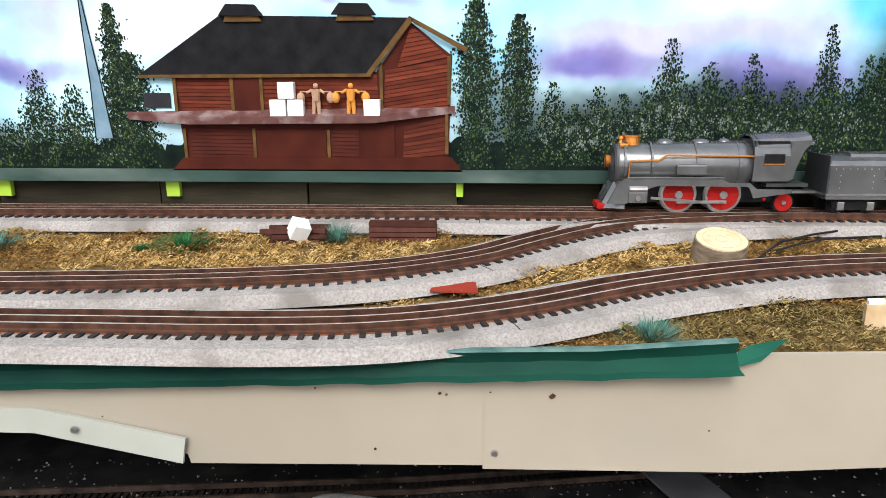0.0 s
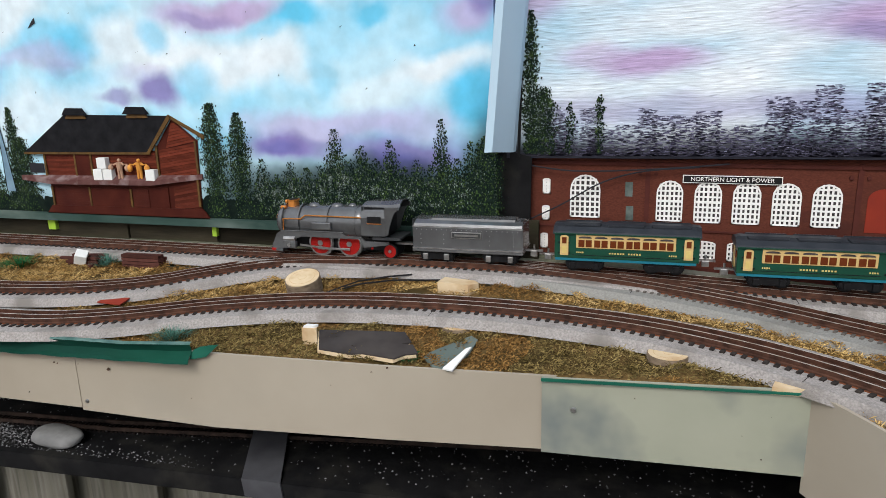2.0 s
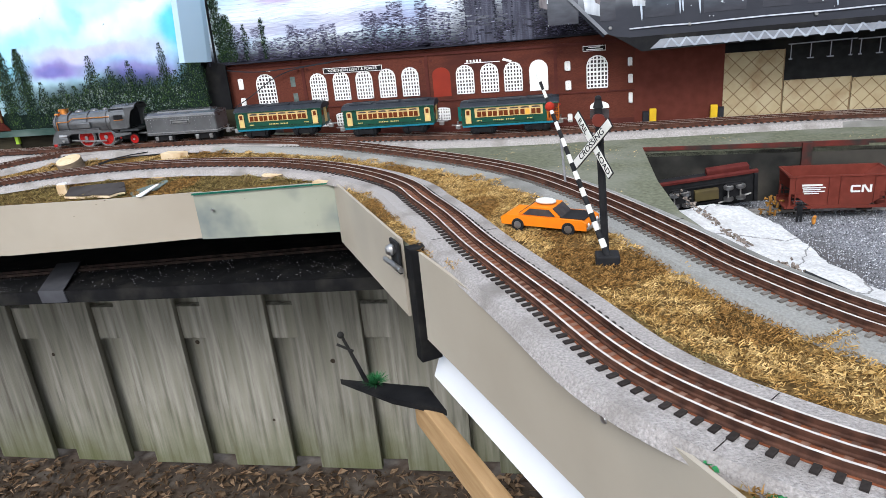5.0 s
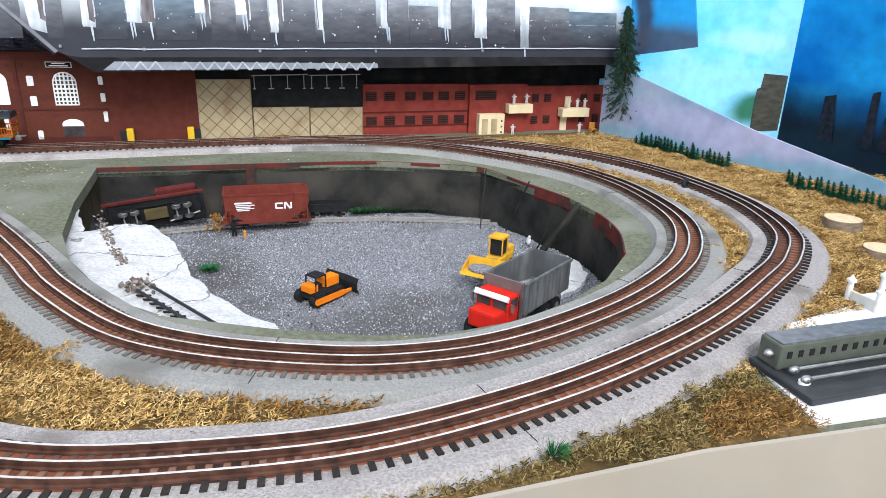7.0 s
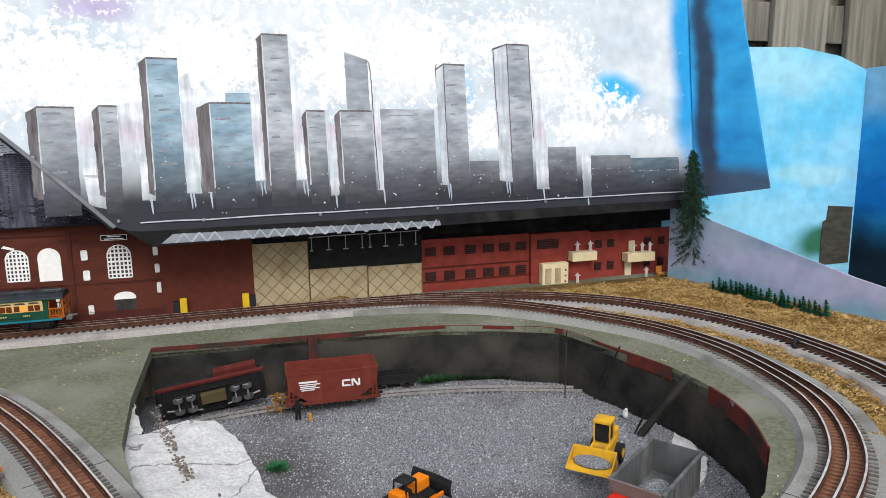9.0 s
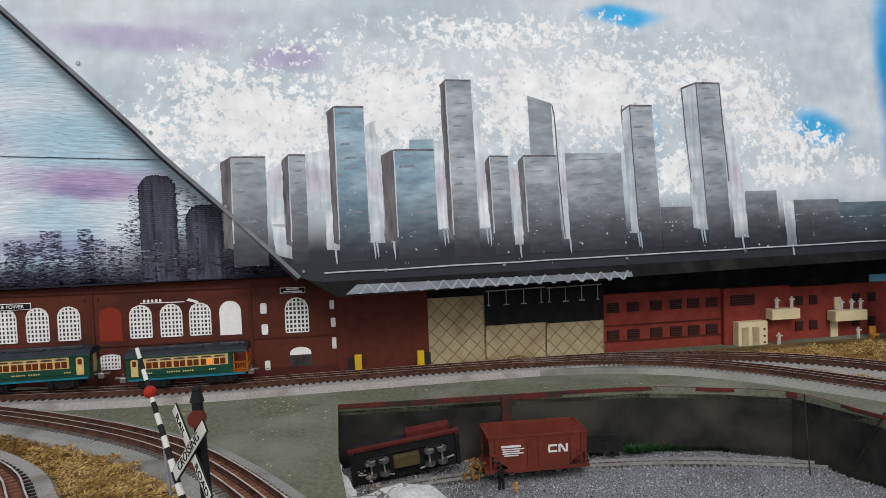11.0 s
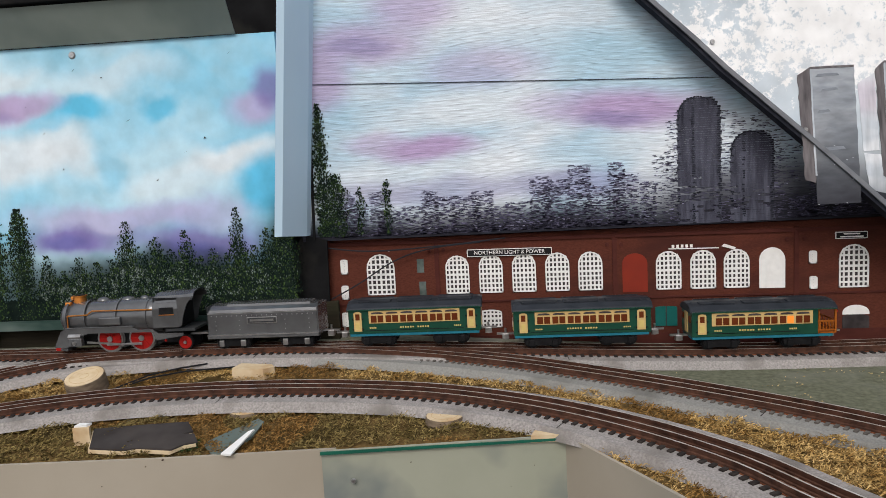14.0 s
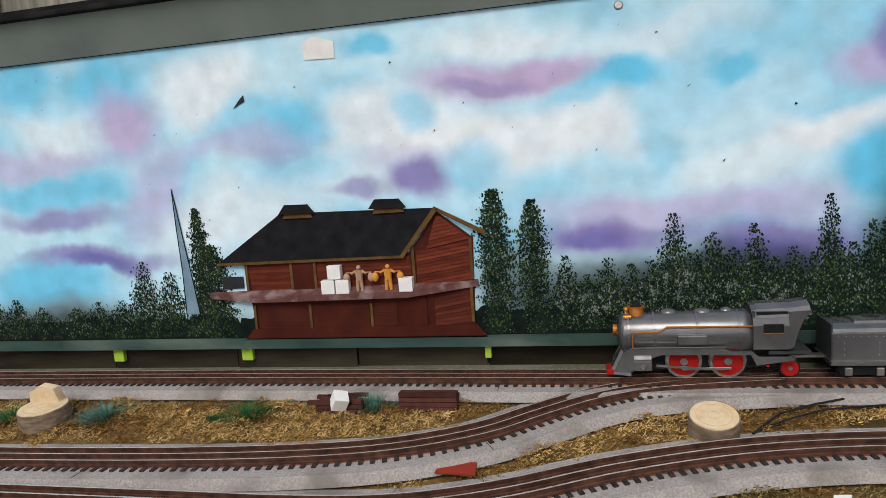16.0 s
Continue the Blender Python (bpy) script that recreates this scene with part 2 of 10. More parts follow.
    L(mr.outputs[0], hs.inputs["Value"])
    L(out, hs.inputs["Color"])
    out = hs.outputs[0]
    if ribs:
        # raised plywood grain that swirls over the board and catches dark paint
        wv = N("ShaderNodeTexWave")
        wv.bands_direction = "Z"
        wv.inputs["Scale"].default_value, wv.inputs["Distortion"].default_value, wv.inputs["Detail"].default_value, wv.inputs["Detail Scale"].default_value = 37.0, 34.0, 2.5, 0.075
        L(tc.outputs["Object"], wv.inputs["Vector"])
        wl = N("ShaderNodeMapRange")
        wl.inputs[1].default_value, wl.inputs[2].default_value, wl.inputs[3].default_value, wl.inputs[4].default_value = 0.02, 0.30, 1.0, 0.0
        L(wv.outputs[1], wl.inputs[0])
        wm = N("ShaderNodeMath")
        wm.operation = "MULTIPLY"
        br = N("ShaderNodeMapRange")
        br.inputs[1].default_value, br.inputs[2].default_value, br.inputs[3].default_value, br.inputs[4].default_value = 0.46, 0.66, 0.0, 0.5
        L(bs.outputs[0], br.inputs[0])
        L(wl.outputs[0], wm.inputs[0])
        L(br.outputs[0], wm.inputs[1])
        out = over(wm.outputs[0], (0.05, 0.06, 0.09), out)
    L(out, p.inputs["Base Color"])
    if bump or ribs:
        b = N("ShaderNodeBump")
        b.inputs["Strength"].default_value, b.inputs["Distance"].default_value = bump or 0.6, 0.0015
        L(bs.outputs[0], b.inputs["Height"])
        L(b.outputs[0], p.inputs["Normal"])
    return m


CYAN, WHITE, MAUVE, VIOLET, DEEP = (0.12, 0.52, 0.76), (0.76, 0.82, 0.85), (0.48, 0.38, 0.60), (0.21, 0.17, 0.42), (0.11, 0.12, 0.38)
DARK_FOOT = (0.014, 0.024, 0.022)


def tinted(patches, colour):
    return [(x, z, w * 1.32, h * 1.32, colour, k) for x, z, w, h, k in patches]


sky_white = [(-0.370, 1.440, 0.078, 0.052, 0.80), (-0.606, 1.398, 0.076, 0.030, 0.60), (-0.318, 1.242, 0.137, 0.050, 0.70), (-0.071, 1.359, 0.129, 0.046, 0.80), (-0.128, 1.288, 0.075, 0.028, 0.50), (0.084, 1.335, 0.143, 0.037, 0.85),
             (0.480, 1.313, 0.087, 0.024, 0.90), (0.289, 1.451, 0.107, 0.024, 0.45), (0.077, 1.471, 0.089, 0.018, 0.60), (0.365, 1.288, 0.099, 0.028, 0.50), (0.181, 1.352, 0.050, 0.036, 0.60)]
sky_cyan = [(-0.675, 1.473, 0.062, 0.042, 0.80), (-0.533, 1.468, 0.058, 0.037, 0.75), (-0.291, 1.381, 0.071, 0.040, 0.60), (-0.214, 1.366, 0.052, 0.028, 0.75), (-0.102, 1.472, 0.044, 0.019, 0.90), (0.226, 1.412, 0.056, 0.025, 1.0), (0.360, 1.399, 0.033, 0.016, 0.90),
            (0.521, 1.266, 0.046, 0.041, 1.0), (0.036, 1.308, 0.046, 0.030, 0.60), (-0.630, 1.317, 0.134, 0.026, 0.80), (-0.668, 1.160, 0.128, 0.037, 0.90), (-0.042, 1.379, 0.028, 0.026, 0.60), (0.265, 1.327, 0.028, 0.025, 0.40), (0.161, 1.394, 0.043, 0.018, 0.50)]
sky_mauve = [(-0.503, 1.415, 0.053, 0.046, 0.85), (-0.664, 1.363, 0.125, 0.022, 0.60), (-0.304, 1.349, 0.099, 0.023, 0.50), (-0.448, 1.326, 0.053, 0.051, 0.50), (-0.466, 1.272, 0.058, 0.043, 0.45), (0.051, 1.419, 0.083, 0.028, 0.85), (0.127, 1.430, 0.066, 0.021, 0.90),
             (0.520, 1.389, 0.042, 0.029, 0.80), (0.275, 1.236, 0.154, 0.029, 0.70), (0.430, 1.234, 0.058, 0.028, 0.45), (-0.059, 1.316, 0.065, 0.016, 0.35)]
sky_violet = [(-0.033, 1.286, 0.042, 0.026, 0.90), (-0.128, 1.280, 0.042, 0.014, 0.70), (-0.638, 1.272, 0.104, 0.022, 0.75), (-0.577, 1.202, 0.144, 0.018, 0.85), (0.195, 1.196, 0.069, 0.029, 0.95), (0.281, 1.195, 0.084, 0.022, 0.60), (0.423, 1.181, 0.085, 0.032, 0.90), (0.487, 1.199, 0.031, 0.021, 0.40),
              (0.545, 1.425, 0.030, 0.040, 0.80), (-0.244, 1.328, 0.035, 0.016, 0.35), (0.051, 1.412, 0.053, 0.013, 0.50)]
sky_deep = [(-0.568, 1.193, 0.072, 0.013, 0.70), (0.410, 1.171, 0.046, 0.018, 0.70), (0.188, 1.192, 0.037, 0.015, 0.50)]
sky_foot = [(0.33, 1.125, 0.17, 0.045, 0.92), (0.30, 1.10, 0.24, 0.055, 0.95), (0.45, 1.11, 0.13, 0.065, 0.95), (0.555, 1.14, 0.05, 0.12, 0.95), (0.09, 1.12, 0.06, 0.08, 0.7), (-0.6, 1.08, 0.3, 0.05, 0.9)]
M["left_sky"] = painting("station_sky_paint", (0.27, 0.60, 0.78), (0.50, 0.74, 0.85), 4.0,
                         tinted(sky_white, WHITE) + tinted(sky_cyan, CYAN) + tinted(sky_mauve, MAUVE) + tinted(sky_violet, VIOLET) + tinted(sky_deep, DEEP) + tinted(sky_foot, DARK_FOOT), rough=0.38, warp=0.125)
grain_white = [(0.867, 1.371, 0.119, 0.032, 0.70), (0.917, 1.269, 0.101, 0.032, 0.60), (1.146, 1.306, 0.081, 0.027, 0.50), (0.713, 1.268, 0.093, 0.028, 0.40), (0.928, 1.511, 0.108, 0.035, 0.35)]
grain_mauve = [(0.688, 1.482, 0.101, 0.031, 0.75), (0.615, 1.427, 0.051, 0.045, 0.75), (0.774, 1.536, 0.064, 0.035, 0.70), (0.879, 1.438, 0.082, 0.031, 0.50), (0.707, 1.328, 0.047, 0.018, 0.60), (0.789, 1.311, 0.074, 0.020, 1.0), (1.103, 1.357, 0.108, 0.027, 1.0), (0.994, 1.370, 0.073, 0.022, 0.50)]
grain_violet = [(0.999, 1.252, 0.110, 0.023, 0.60), (0.683, 1.251, 0.084, 0.020, 0.50), (0.823, 1.245, 0.084, 0.020, 0.50), (1.075, 1.344, 0.054, 0.011, 0.60), (0.688, 1.478, 0.055, 0.014, 0.50)]
grain_blue = [(1.069, 1.443, 0.108, 0.040, 0.60), (0.980, 1.464, 0.072, 0.035, 0.40), (0.673, 1.379, 0.065, 0.027, 0.35)]
M["tall_sky"] = painting("ribbed_sky_paint", (0.50, 0.68, 0.80), (0.76, 0.83, 0.89), 5.0,
                         tinted(grain_white, (0.86, 0.90, 0.93)) + tinted(grain_blue, (0.38, 0.62, 0.76)) + tinted(grain_mauve, (0.50, 0.38, 0.60)) + tinted(grain_violet, (0.26, 0.23, 0.44)) + [(1.30, 1.215, 0.26, 0.075, (0.05, 0.05, 0.07), 0.9)],
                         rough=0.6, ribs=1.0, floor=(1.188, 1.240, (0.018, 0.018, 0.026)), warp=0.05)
city_mauve = [(1.197, 1.610, 0.156, 0.022, 0.75), (1.442, 1.579, 0.059, 0.022, 0.80), (1.310, 1.645, 0.114, 0.016, 0.30)]
city_cyan = [(2.088, 1.659, 0.070, 0.018, 1.0), (2.504, 1.433, 0.063, 0.032, 1.0), (2.135, 1.442, 0.019, 0.043, 0.35)]
city_grey = [(1.658, 1.645, 0.313, 0.042, 0.60), (2.175, 1.601, 0.177, 0.039, 0.50), (2.474, 1.542, 0.113, 0.069, 0.40), (1.121, 1.499, 0.080, 0.038, 0.40)]
city_sponge = [(1.86, 1.625, 0.34, 0.05, 0.72), (2.25, 1.53, 0.16, 0.10, 0.8), (1.30, 1.54, 0.12, 0.06, 0.75), (1.388, 1.464, 0.201, 0.119, 1.0), (1.627, 1.490, 0.184, 0.113, 1.0), (1.881, 1.485, 0.131, 0.117, 0.90), (2.027, 1.503, 0.158, 0.108, 1.0), (2.178, 1.348, 0.046, 0.065, 1.0), (2.366, 1.475, 0.110, 0.123, 0.80), (2.412, 1.345, 0.111, 0.033, 1.0), (1.493, 1.604, 0.159, 0.036, 0.50),
               (2.237, 1.623, 0.192, 0.034, 0.40), (1.209, 1.430, 0.100, 0.087, 0.80), (2.132, 1.414, 0.069, 0.065, 0.50), (2.60, 1.36, 0.05, 0.04, 0.8), (2.45, 1.40, 0.14, 0.05, 0.8)]
M["city_sky"] = painting("city_sky_paint", (0.50, 0.57, 0.62), (0.64, 0.68, 0.71), 5.0,
                         tinted(city_grey, (0.45, 0.53, 0.58)) + tinted(city_mauve, (0.43, 0.36, 0.55)) + tinted(city_cyan, (0.06, 0.42, 0.75)) + [(2.69, 1.5, 0.05, 0.35, (0.03, 0.32, 0.66), 1.0)],
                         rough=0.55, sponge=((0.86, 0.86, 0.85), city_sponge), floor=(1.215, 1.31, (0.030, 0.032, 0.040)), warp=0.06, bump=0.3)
M["blue_light"] = painting("sea_paint", (0.16, 0.58, 0.84), (0.30, 0.68, 0.88), 4.0, [(3.0, 1.5, 0.3, 0.08, (0.40, 0.74, 0.86), 0.7), (3.2, 1.22, 0.2, 0.04, (0.45, 0.76, 0.82), 0.7), (3.25, 1.02, 0.12, 0.06, (0.03, 0.14, 0.06), 0.95)], rough=0.35, warp=0.07)
M["blue_dark"] = painting("deep_blue_paint", (0.012, 0.17, 0.50), (0.03, 0.32, 0.68), 3.0, [(3.4, 0.90, 2.0, 0.22, (0.012, 0.020, 0.032), 1.0), (3.3, 1.47, 1.5, 0.13, (0.36, 0.62, 0.78), 0.8)], rough=0.35)
M["lavender"] = painting("mist_paint", (0.22, 0.31, 0.43), (0.34, 0.39, 0.49), 6.0, [(2.8, 1.05, 0.2, 0.05, (0.50, 0.44, 0.62), 0.5), (2.75, 0.99, 0.3, 0.025, (0.16, 0.34, 0.42), 0.6)], rough=0.4)
M["flap"] = painting("flap_paint", (0.02, 0.22, 0.52), (0.04, 0.34, 0.66), 5.0, [(2.715, 1.4, 0.016, 0.5, (0.03, 0.03, 0.04), 0.9), (2.75, 1.22, 0.1, 0.05, (0.05, 0.06, 0.09), 0.9)], rough=0.35, warp=0.03)


# ---- builders ----
def finish(bm, name, material, smooth=False):
    me = bpy.data.meshes.new(name)
    bm.normal_update()
    bm.to_mesh(me)
    bm.free()
    for m in material if isinstance(material, (list, tuple)) else [material]:
        me.materials.append(m)
    if smooth:
        for f in me.polygons:
            f.use_smooth = True
    return me


def part(name, bm, material, parent, label="", smooth=False):
    ob = new(name, finish(bm, name, material, smooth))
    ob.parent = parent
    return tagged(ob, label=label)


def mesh_thing(name, bm, material, label, category, group="", kind="", smooth=False, at=None):
    ob = new(name, finish(bm, name, material, smooth))
    if at is not None:
        ob.matrix_basis = at
    return tagged(ob, label, category, group, kind)


def empty_thing(name, label, category, group="", kind="", at=None):
    ob = new(name)
    ob.empty_display_size = 0.02
    if at is not None:
        ob.matrix_basis = at
    return tagged(ob, label, category, group, kind)


def box(bm, x, y, z, sx, sy, sz, rot=None, bevel=0.0, mi=0):
    """A box with its centre at x, y, z."""
    r = bmesh.ops.create_cube(bm, size=1.0, matrix=Matrix.Translation((x, y, z)) @ (rot or Matrix()) @ Matrix.Diagonal((sx, sy, sz, 1)))
    if bevel:
        es = list({e for v in r["verts"] for e in v.link_edges})
        bmesh.ops.bevel(bm, geom=es, offset=bevel, segments=2, affect="EDGES", profile=0.6)
    elif mi:
        for f in {f for v in r["verts"] for f in v.link_faces}:
            f.material_index = mi
    return bm


def cyl(bm, p, q, r1, r2=None, n=16, caps=True):
    """A cylinder or cone between the points p and q."""
    p, q = Vector(p), Vector(q)
    d = q - p
    m = Matrix.Translation((p + q) / 2) @ d.to_track_quat("Z", "Y").to_matrix().to_4x4()
    bmesh.ops.create_cone(bm, cap_ends=caps, cap_tris=False, segments=n, radius1=r1, radius2=r1 if r2 is None else r2, depth=d.length, matrix=m)
    return bm


def ball(bm, x, y, z, sx, sy=None, sz=None, u=12, v=8):
    bmesh.ops.create_uvsphere(bm, u_segments=u, v_segments=v, radius=1.0,
                              matrix=Matrix.Translation((x, y, z)) @ Matrix.Diagonal((sx, sy or sx, sz or sx, 1)))
    return bm


def prism(bm, pts, to3, depth, mi=0):
    """A flat outline given by points (u, v), set in space by to3(u, v, d), with thickness depth."""
    lo = [bm.verts.new(to3(u, v, 0.0)) for u, v in pts]
    hi = [bm.verts.new(to3(u, v, depth)) for u, v in pts]
    n = len(pts)
    fs = [bm.faces.new(lo), bm.faces.new(hi[::-1])]
    fs += [bm.faces.new((lo[i], hi[i], hi[(i + 1) % n], lo[(i + 1) % n])) for i in range(n)]
    for f in fs:
        f.material_index = mi
    bmesh.ops.recalc_face_normals(bm, faces=fs)
    return bm


def sweep(bm, path, profile, closed=False, mi=0, caps=True):
    """A profile of (side, up) points carried along a path of (x, y, z) points."""
    n, rings = len(path), []
    for i, p in enumerate(path):
        a = path[(i - 1) % n] if closed or i else path[i]
        b = path[(i + 1) % n] if closed or i < n - 1 else path[i]
        d = Vector((b[0] - a[0], b[1] - a[1], 0)).normalized()
        s = Vector((d.y, -d.x, 0))
        rings.append([bm.verts.new((p[0] + s.x * u, p[1] + s.y * u, p[2] + v)) for u, v in profile])
    k = len(profile)
    fs = []
    for i in range(n if closed else n - 1):
        r, q = rings[i], rings[(i + 1) % n]
        fs += [bm.faces.new((r[j], r[(j + 1) % k], q[(j + 1) % k], q[j])) for j in range(k)]
    if not closed and caps:
        fs += [bm.faces.new(rings[0][::-1]), bm.faces.new(rings[-1])]
    for f in fs:
        f.material_index = mi
    bmesh.ops.recalc_face_normals(bm, faces=fs)
    return bm


def spline(pts, step, closed=False):
    """Evenly spaced points along a smooth curve through pts."""
    P = [Vector((*p, 0)[:3]) for p in pts]
    n, dense = len(P), []
    for i in range(n if closed else n - 1):
        g = (lambda j: P[j % n]) if closed else (lambda j: P[max(0, min(n - 1, j))])
        p0, p1, p2, p3 = g(i - 1), g(i), g(i + 1), g(i + 2)
        for k in range(24):
            t = k / 24
            dense.append(0.5 * (2 * p1 + (p2 - p0) * t + (2 * p0 - 5 * p1 + 4 * p2 - p3) * t * t + (3 * p1 - p0 - 3 * p2 + p3) * t ** 3))
    dense.append(P[0] if closed else P[-1])
    cum = [0.0]
    for a, b in zip(dense, dense[1:]):
        cum.append(cum[-1] + (b - a).length)
    m = max(2, round(cum[-1] / step))
    res, j = [], 0
    for i in range(m + (0 if closed else 1)):
        s = cum[-1] * i / m
        while j < len(cum) - 2 and cum[j + 1] < s:
            j += 1
        f = (s - cum[j]) / max(1e-9, cum[j + 1] - cum[j])
        res.append(dense[j].lerp(dense[j + 1], f))
    return res


def smooth_step(a, b, v):
    v = min(1, max(0, (v - a) / (b - a)))
    return v * v * (3 - 2 * v)


def land(x, y):
    """The height of the layout's boards, which rise towards the back at the station end."""
    s = smooth_step(0.5, 1.3, x)
    return (0.968 + 0.14 * (y - 0.55)) * (1 - s) + (0.976 + 0.01 * y) * s


def inside(p, poly):
    hit, n = False, len(poly)
    for i in range(n):
        a, b = poly[i], poly[(i + 1) % n]
        if (a[1] > p[1]) != (b[1] > p[1]) and p[0] < (b[0] - a[0]) * (p[1] - a[1]) / (b[1] - a[1]) + a[0]:
            hit = not hit
    return hit


def poly_dist(p, poly, closed=True):
    best, n = 9.0, len(poly)
    for i in range(n if closed else n - 1):
        a, b = poly[i], poly[(i + 1) % n]
        dx, dy = b[0] - a[0], b[1] - a[1]
        t = max(0, min(1, ((p[0] - a[0]) * dx + (p[1] - a[1]) * dy) / max(1e-12, dx * dx + dy * dy)))
        best = min(best, math.hypot(p[0] - a[0] - t * dx, p[1] - a[1] - t * dy))
    return best


# ---- plan ----
MAIN = [(-1.5, 0.86), (-0.8, 0.86), (-0.2, 0.86), (0.3, 0.855), (0.9, 0.855), (1.4, 0.858), (1.8, 0.858), (2.03, 0.848), (2.17, 0.815), (2.29, 0.765), (2.40, 0.68), (2.48, 0.57),
        (2.525, 0.45), (2.54, 0.33), (2.53, 0.2), (2.48, 0.075), (2.40, -0.005), (2.322, -0.055), (2.20, -0.122), (2.084, -0.169), (1.95, -0.207), (1.80, -0.226), (1.67, -0.212),
        (1.575, -0.188), (1.496, -0.143), (1.414, -0.064), (1.344, 0.059), (1.261, 0.206), (1.20, 0.33), (1.15, 0.42), (1.105, 0.50), (1.03, 0.58), (0.935, 0.645), (0.82, 0.69), (0.70, 0.71), (0.57, 0.716), (0.43, 0.71),
        (0.315, 0.692), (0.2, 0.658), (0.09, 0.613), (-0.01, 0.586), (-0.12, 0.577), (-0.3, 0.577), (-0.8, 0.577), (-1.5, 0.577)]
INNER = [(0.60, 0.855), (0.76, 0.836), (0.9, 0.803), (1.0, 0.762), (1.1, 0.706), (1.21, 0.626), (1.303, 0.536), (1.372, 0.44), (1.435, 0.33), (1.495, 0.21), (1.535, 0.125), (1.607, 0.013), (1.675, -0.046),
         (1.762, -0.09), (1.848, -0.116), (1.95, -0.118), (2.07, -0.085), (2.18, -0.033), (2.28, 0.04), (2.355, 0.14), (2.388, 0.25), (2.395, 0.38), (2.365, 0.50), (2.31, 0.59), (2.23, 0.69), (2.13, 0.775), (2.0, 0.83), (1.85, 0.855)]
SIDING = [(-1.5, 0.65), (-0.7, 0.65), (-0.495, 0.652), (-0.3, 0.659), (-0.148, 0.671), (-0.038, 0.69), (0.052, 0.724), (0.113, 0.765), (0.18, 0.806), (0.26, 0.834), (0.40, 0.853)]
FRONT = [(-1.5, 0.515), (-0.7, 0.53), (-0.3, 0.548), (-0.11, 0.554), (0.27, 0.558), (0.5, 0.568), (0.69, 0.578), (0.955, 0.595), (1.135, 0.302), (1.185, 0.226), (1.37, -0.052), (1.45, -0.178), (1.515, -0.285),
         (1.84, -0.287), (2.04, -0.289), (2.21, -0.304), (2.9, -0.36)]
TABLE = FRONT + [(3.0, 0.10), (2.95, 0.95), (-1.5, 0.95)]
PIT = [(1.503, 0.728), (1.65, 0.716), (1.80, 0.706), (2.0, 0.688), (2.12, 0.645), (2.215, 0.592), (2.25, 0.477), (2.285, 0.35), (2.288, 0.26), (2.27, 0.175), (2.228, 0.095), (2.15, 0.02), (2.08, -0.022), (2.0, -0.052),
       (1.91, -0.060), (1.84, -0.043), (1.75, -0.003), (1.65, 0.052), (1.576, 0.129), (1.544, 0.202), (1.508, 0.349), (1.50, 0.5)]
PIT_Z = 0.876

# ---- the boards of the layout ----
def table_mesh():
    from mathutils import geometry
    pts, eds = [], []
    for loop in (TABLE, PIT):
        ring = []
        for i, a in enumerate(loop):
            b = loop[(i + 1) % len(loop)]
            k = max(1, int(math.hypot(b[0] - a[0], b[1] - a[1]) / 0.05))
            ring += [(a[0] + (b[0] - a[0]) * j / k, a[1] + (b[1] - a[1]) * j / k) for j in range(k)]
        o = len(pts)
        pts += ring
        eds += [(o + i, o + (i + 1) % len(ring)) for i in range(len(ring))]
    for i in range(-30, 62):
        for j in range(-8, 20):
            p = (i * 0.05 + 0.013, j * 0.05 + 0.007)
            if inside(p, TABLE) and not inside(p, PIT) and poly_dist(p, TABLE) > 0.02 and poly_dist(p, PIT) > 0.02:
                pts.append(p)
    vs, es, fs, *_ = geometry.delaunay_2d_cdt([Vector(p) for p in pts], eds, [], 0, 1e-6)
    bm = bmesh.new()
    bv = [bm.verts.new((v.x, v.y, land(v.x, v.y))) for v in vs]
    for f in fs:
        c = (sum(vs[i].x for i in f) / len(f), sum(vs[i].y for i in f) / len(f))
        if inside(c, TABLE) and not inside(c, PIT):
            bm.faces.new([bv[i] for i in f])
    bmesh.ops.recalc_face_normals(bm, faces=bm.faces)
    top = [f for f in bm.faces]
    if sum(f.normal.z for f in top) < 0:
        bmesh.ops.reverse_faces(bm, faces=top)
    r = bmesh.ops.extrude_face_region(bm, geom=top)
    bmesh.ops.translate(bm, verts=[v for v in r["geom"] if isinstance(v, bmesh.types.BMVert)], vec=(0, 0, -0.018))
    bmesh.ops.recalc_face_normals(bm, faces=bm.faces)
    return bm


layout_floor = mesh_thing("ground_layout", table_mesh(), M["asphalt_green"], "grey-green painted plywood boards of the model railway layout", "layout table", kind="structure")


# ---- tracks ----
GAUGE = 0.017


def tie_shape(bm, x, y, z, w, rot=None):
    """A tie: two dark ends and a rusty middle under the rails."""
    r = rot or Matrix()
    for v, l, mi, h in ((-0.0235, 0.0092, 0, 0.0036), (0.0235, 0.0092, 0, 0.0036), (0.0, 0.0378, 1, 0.0042)):
        o = r @ Vector((0, v, 0))
        box(bm, x + o.x, y + o.y, z, w, l, h, r, mi=mi)
    return bm


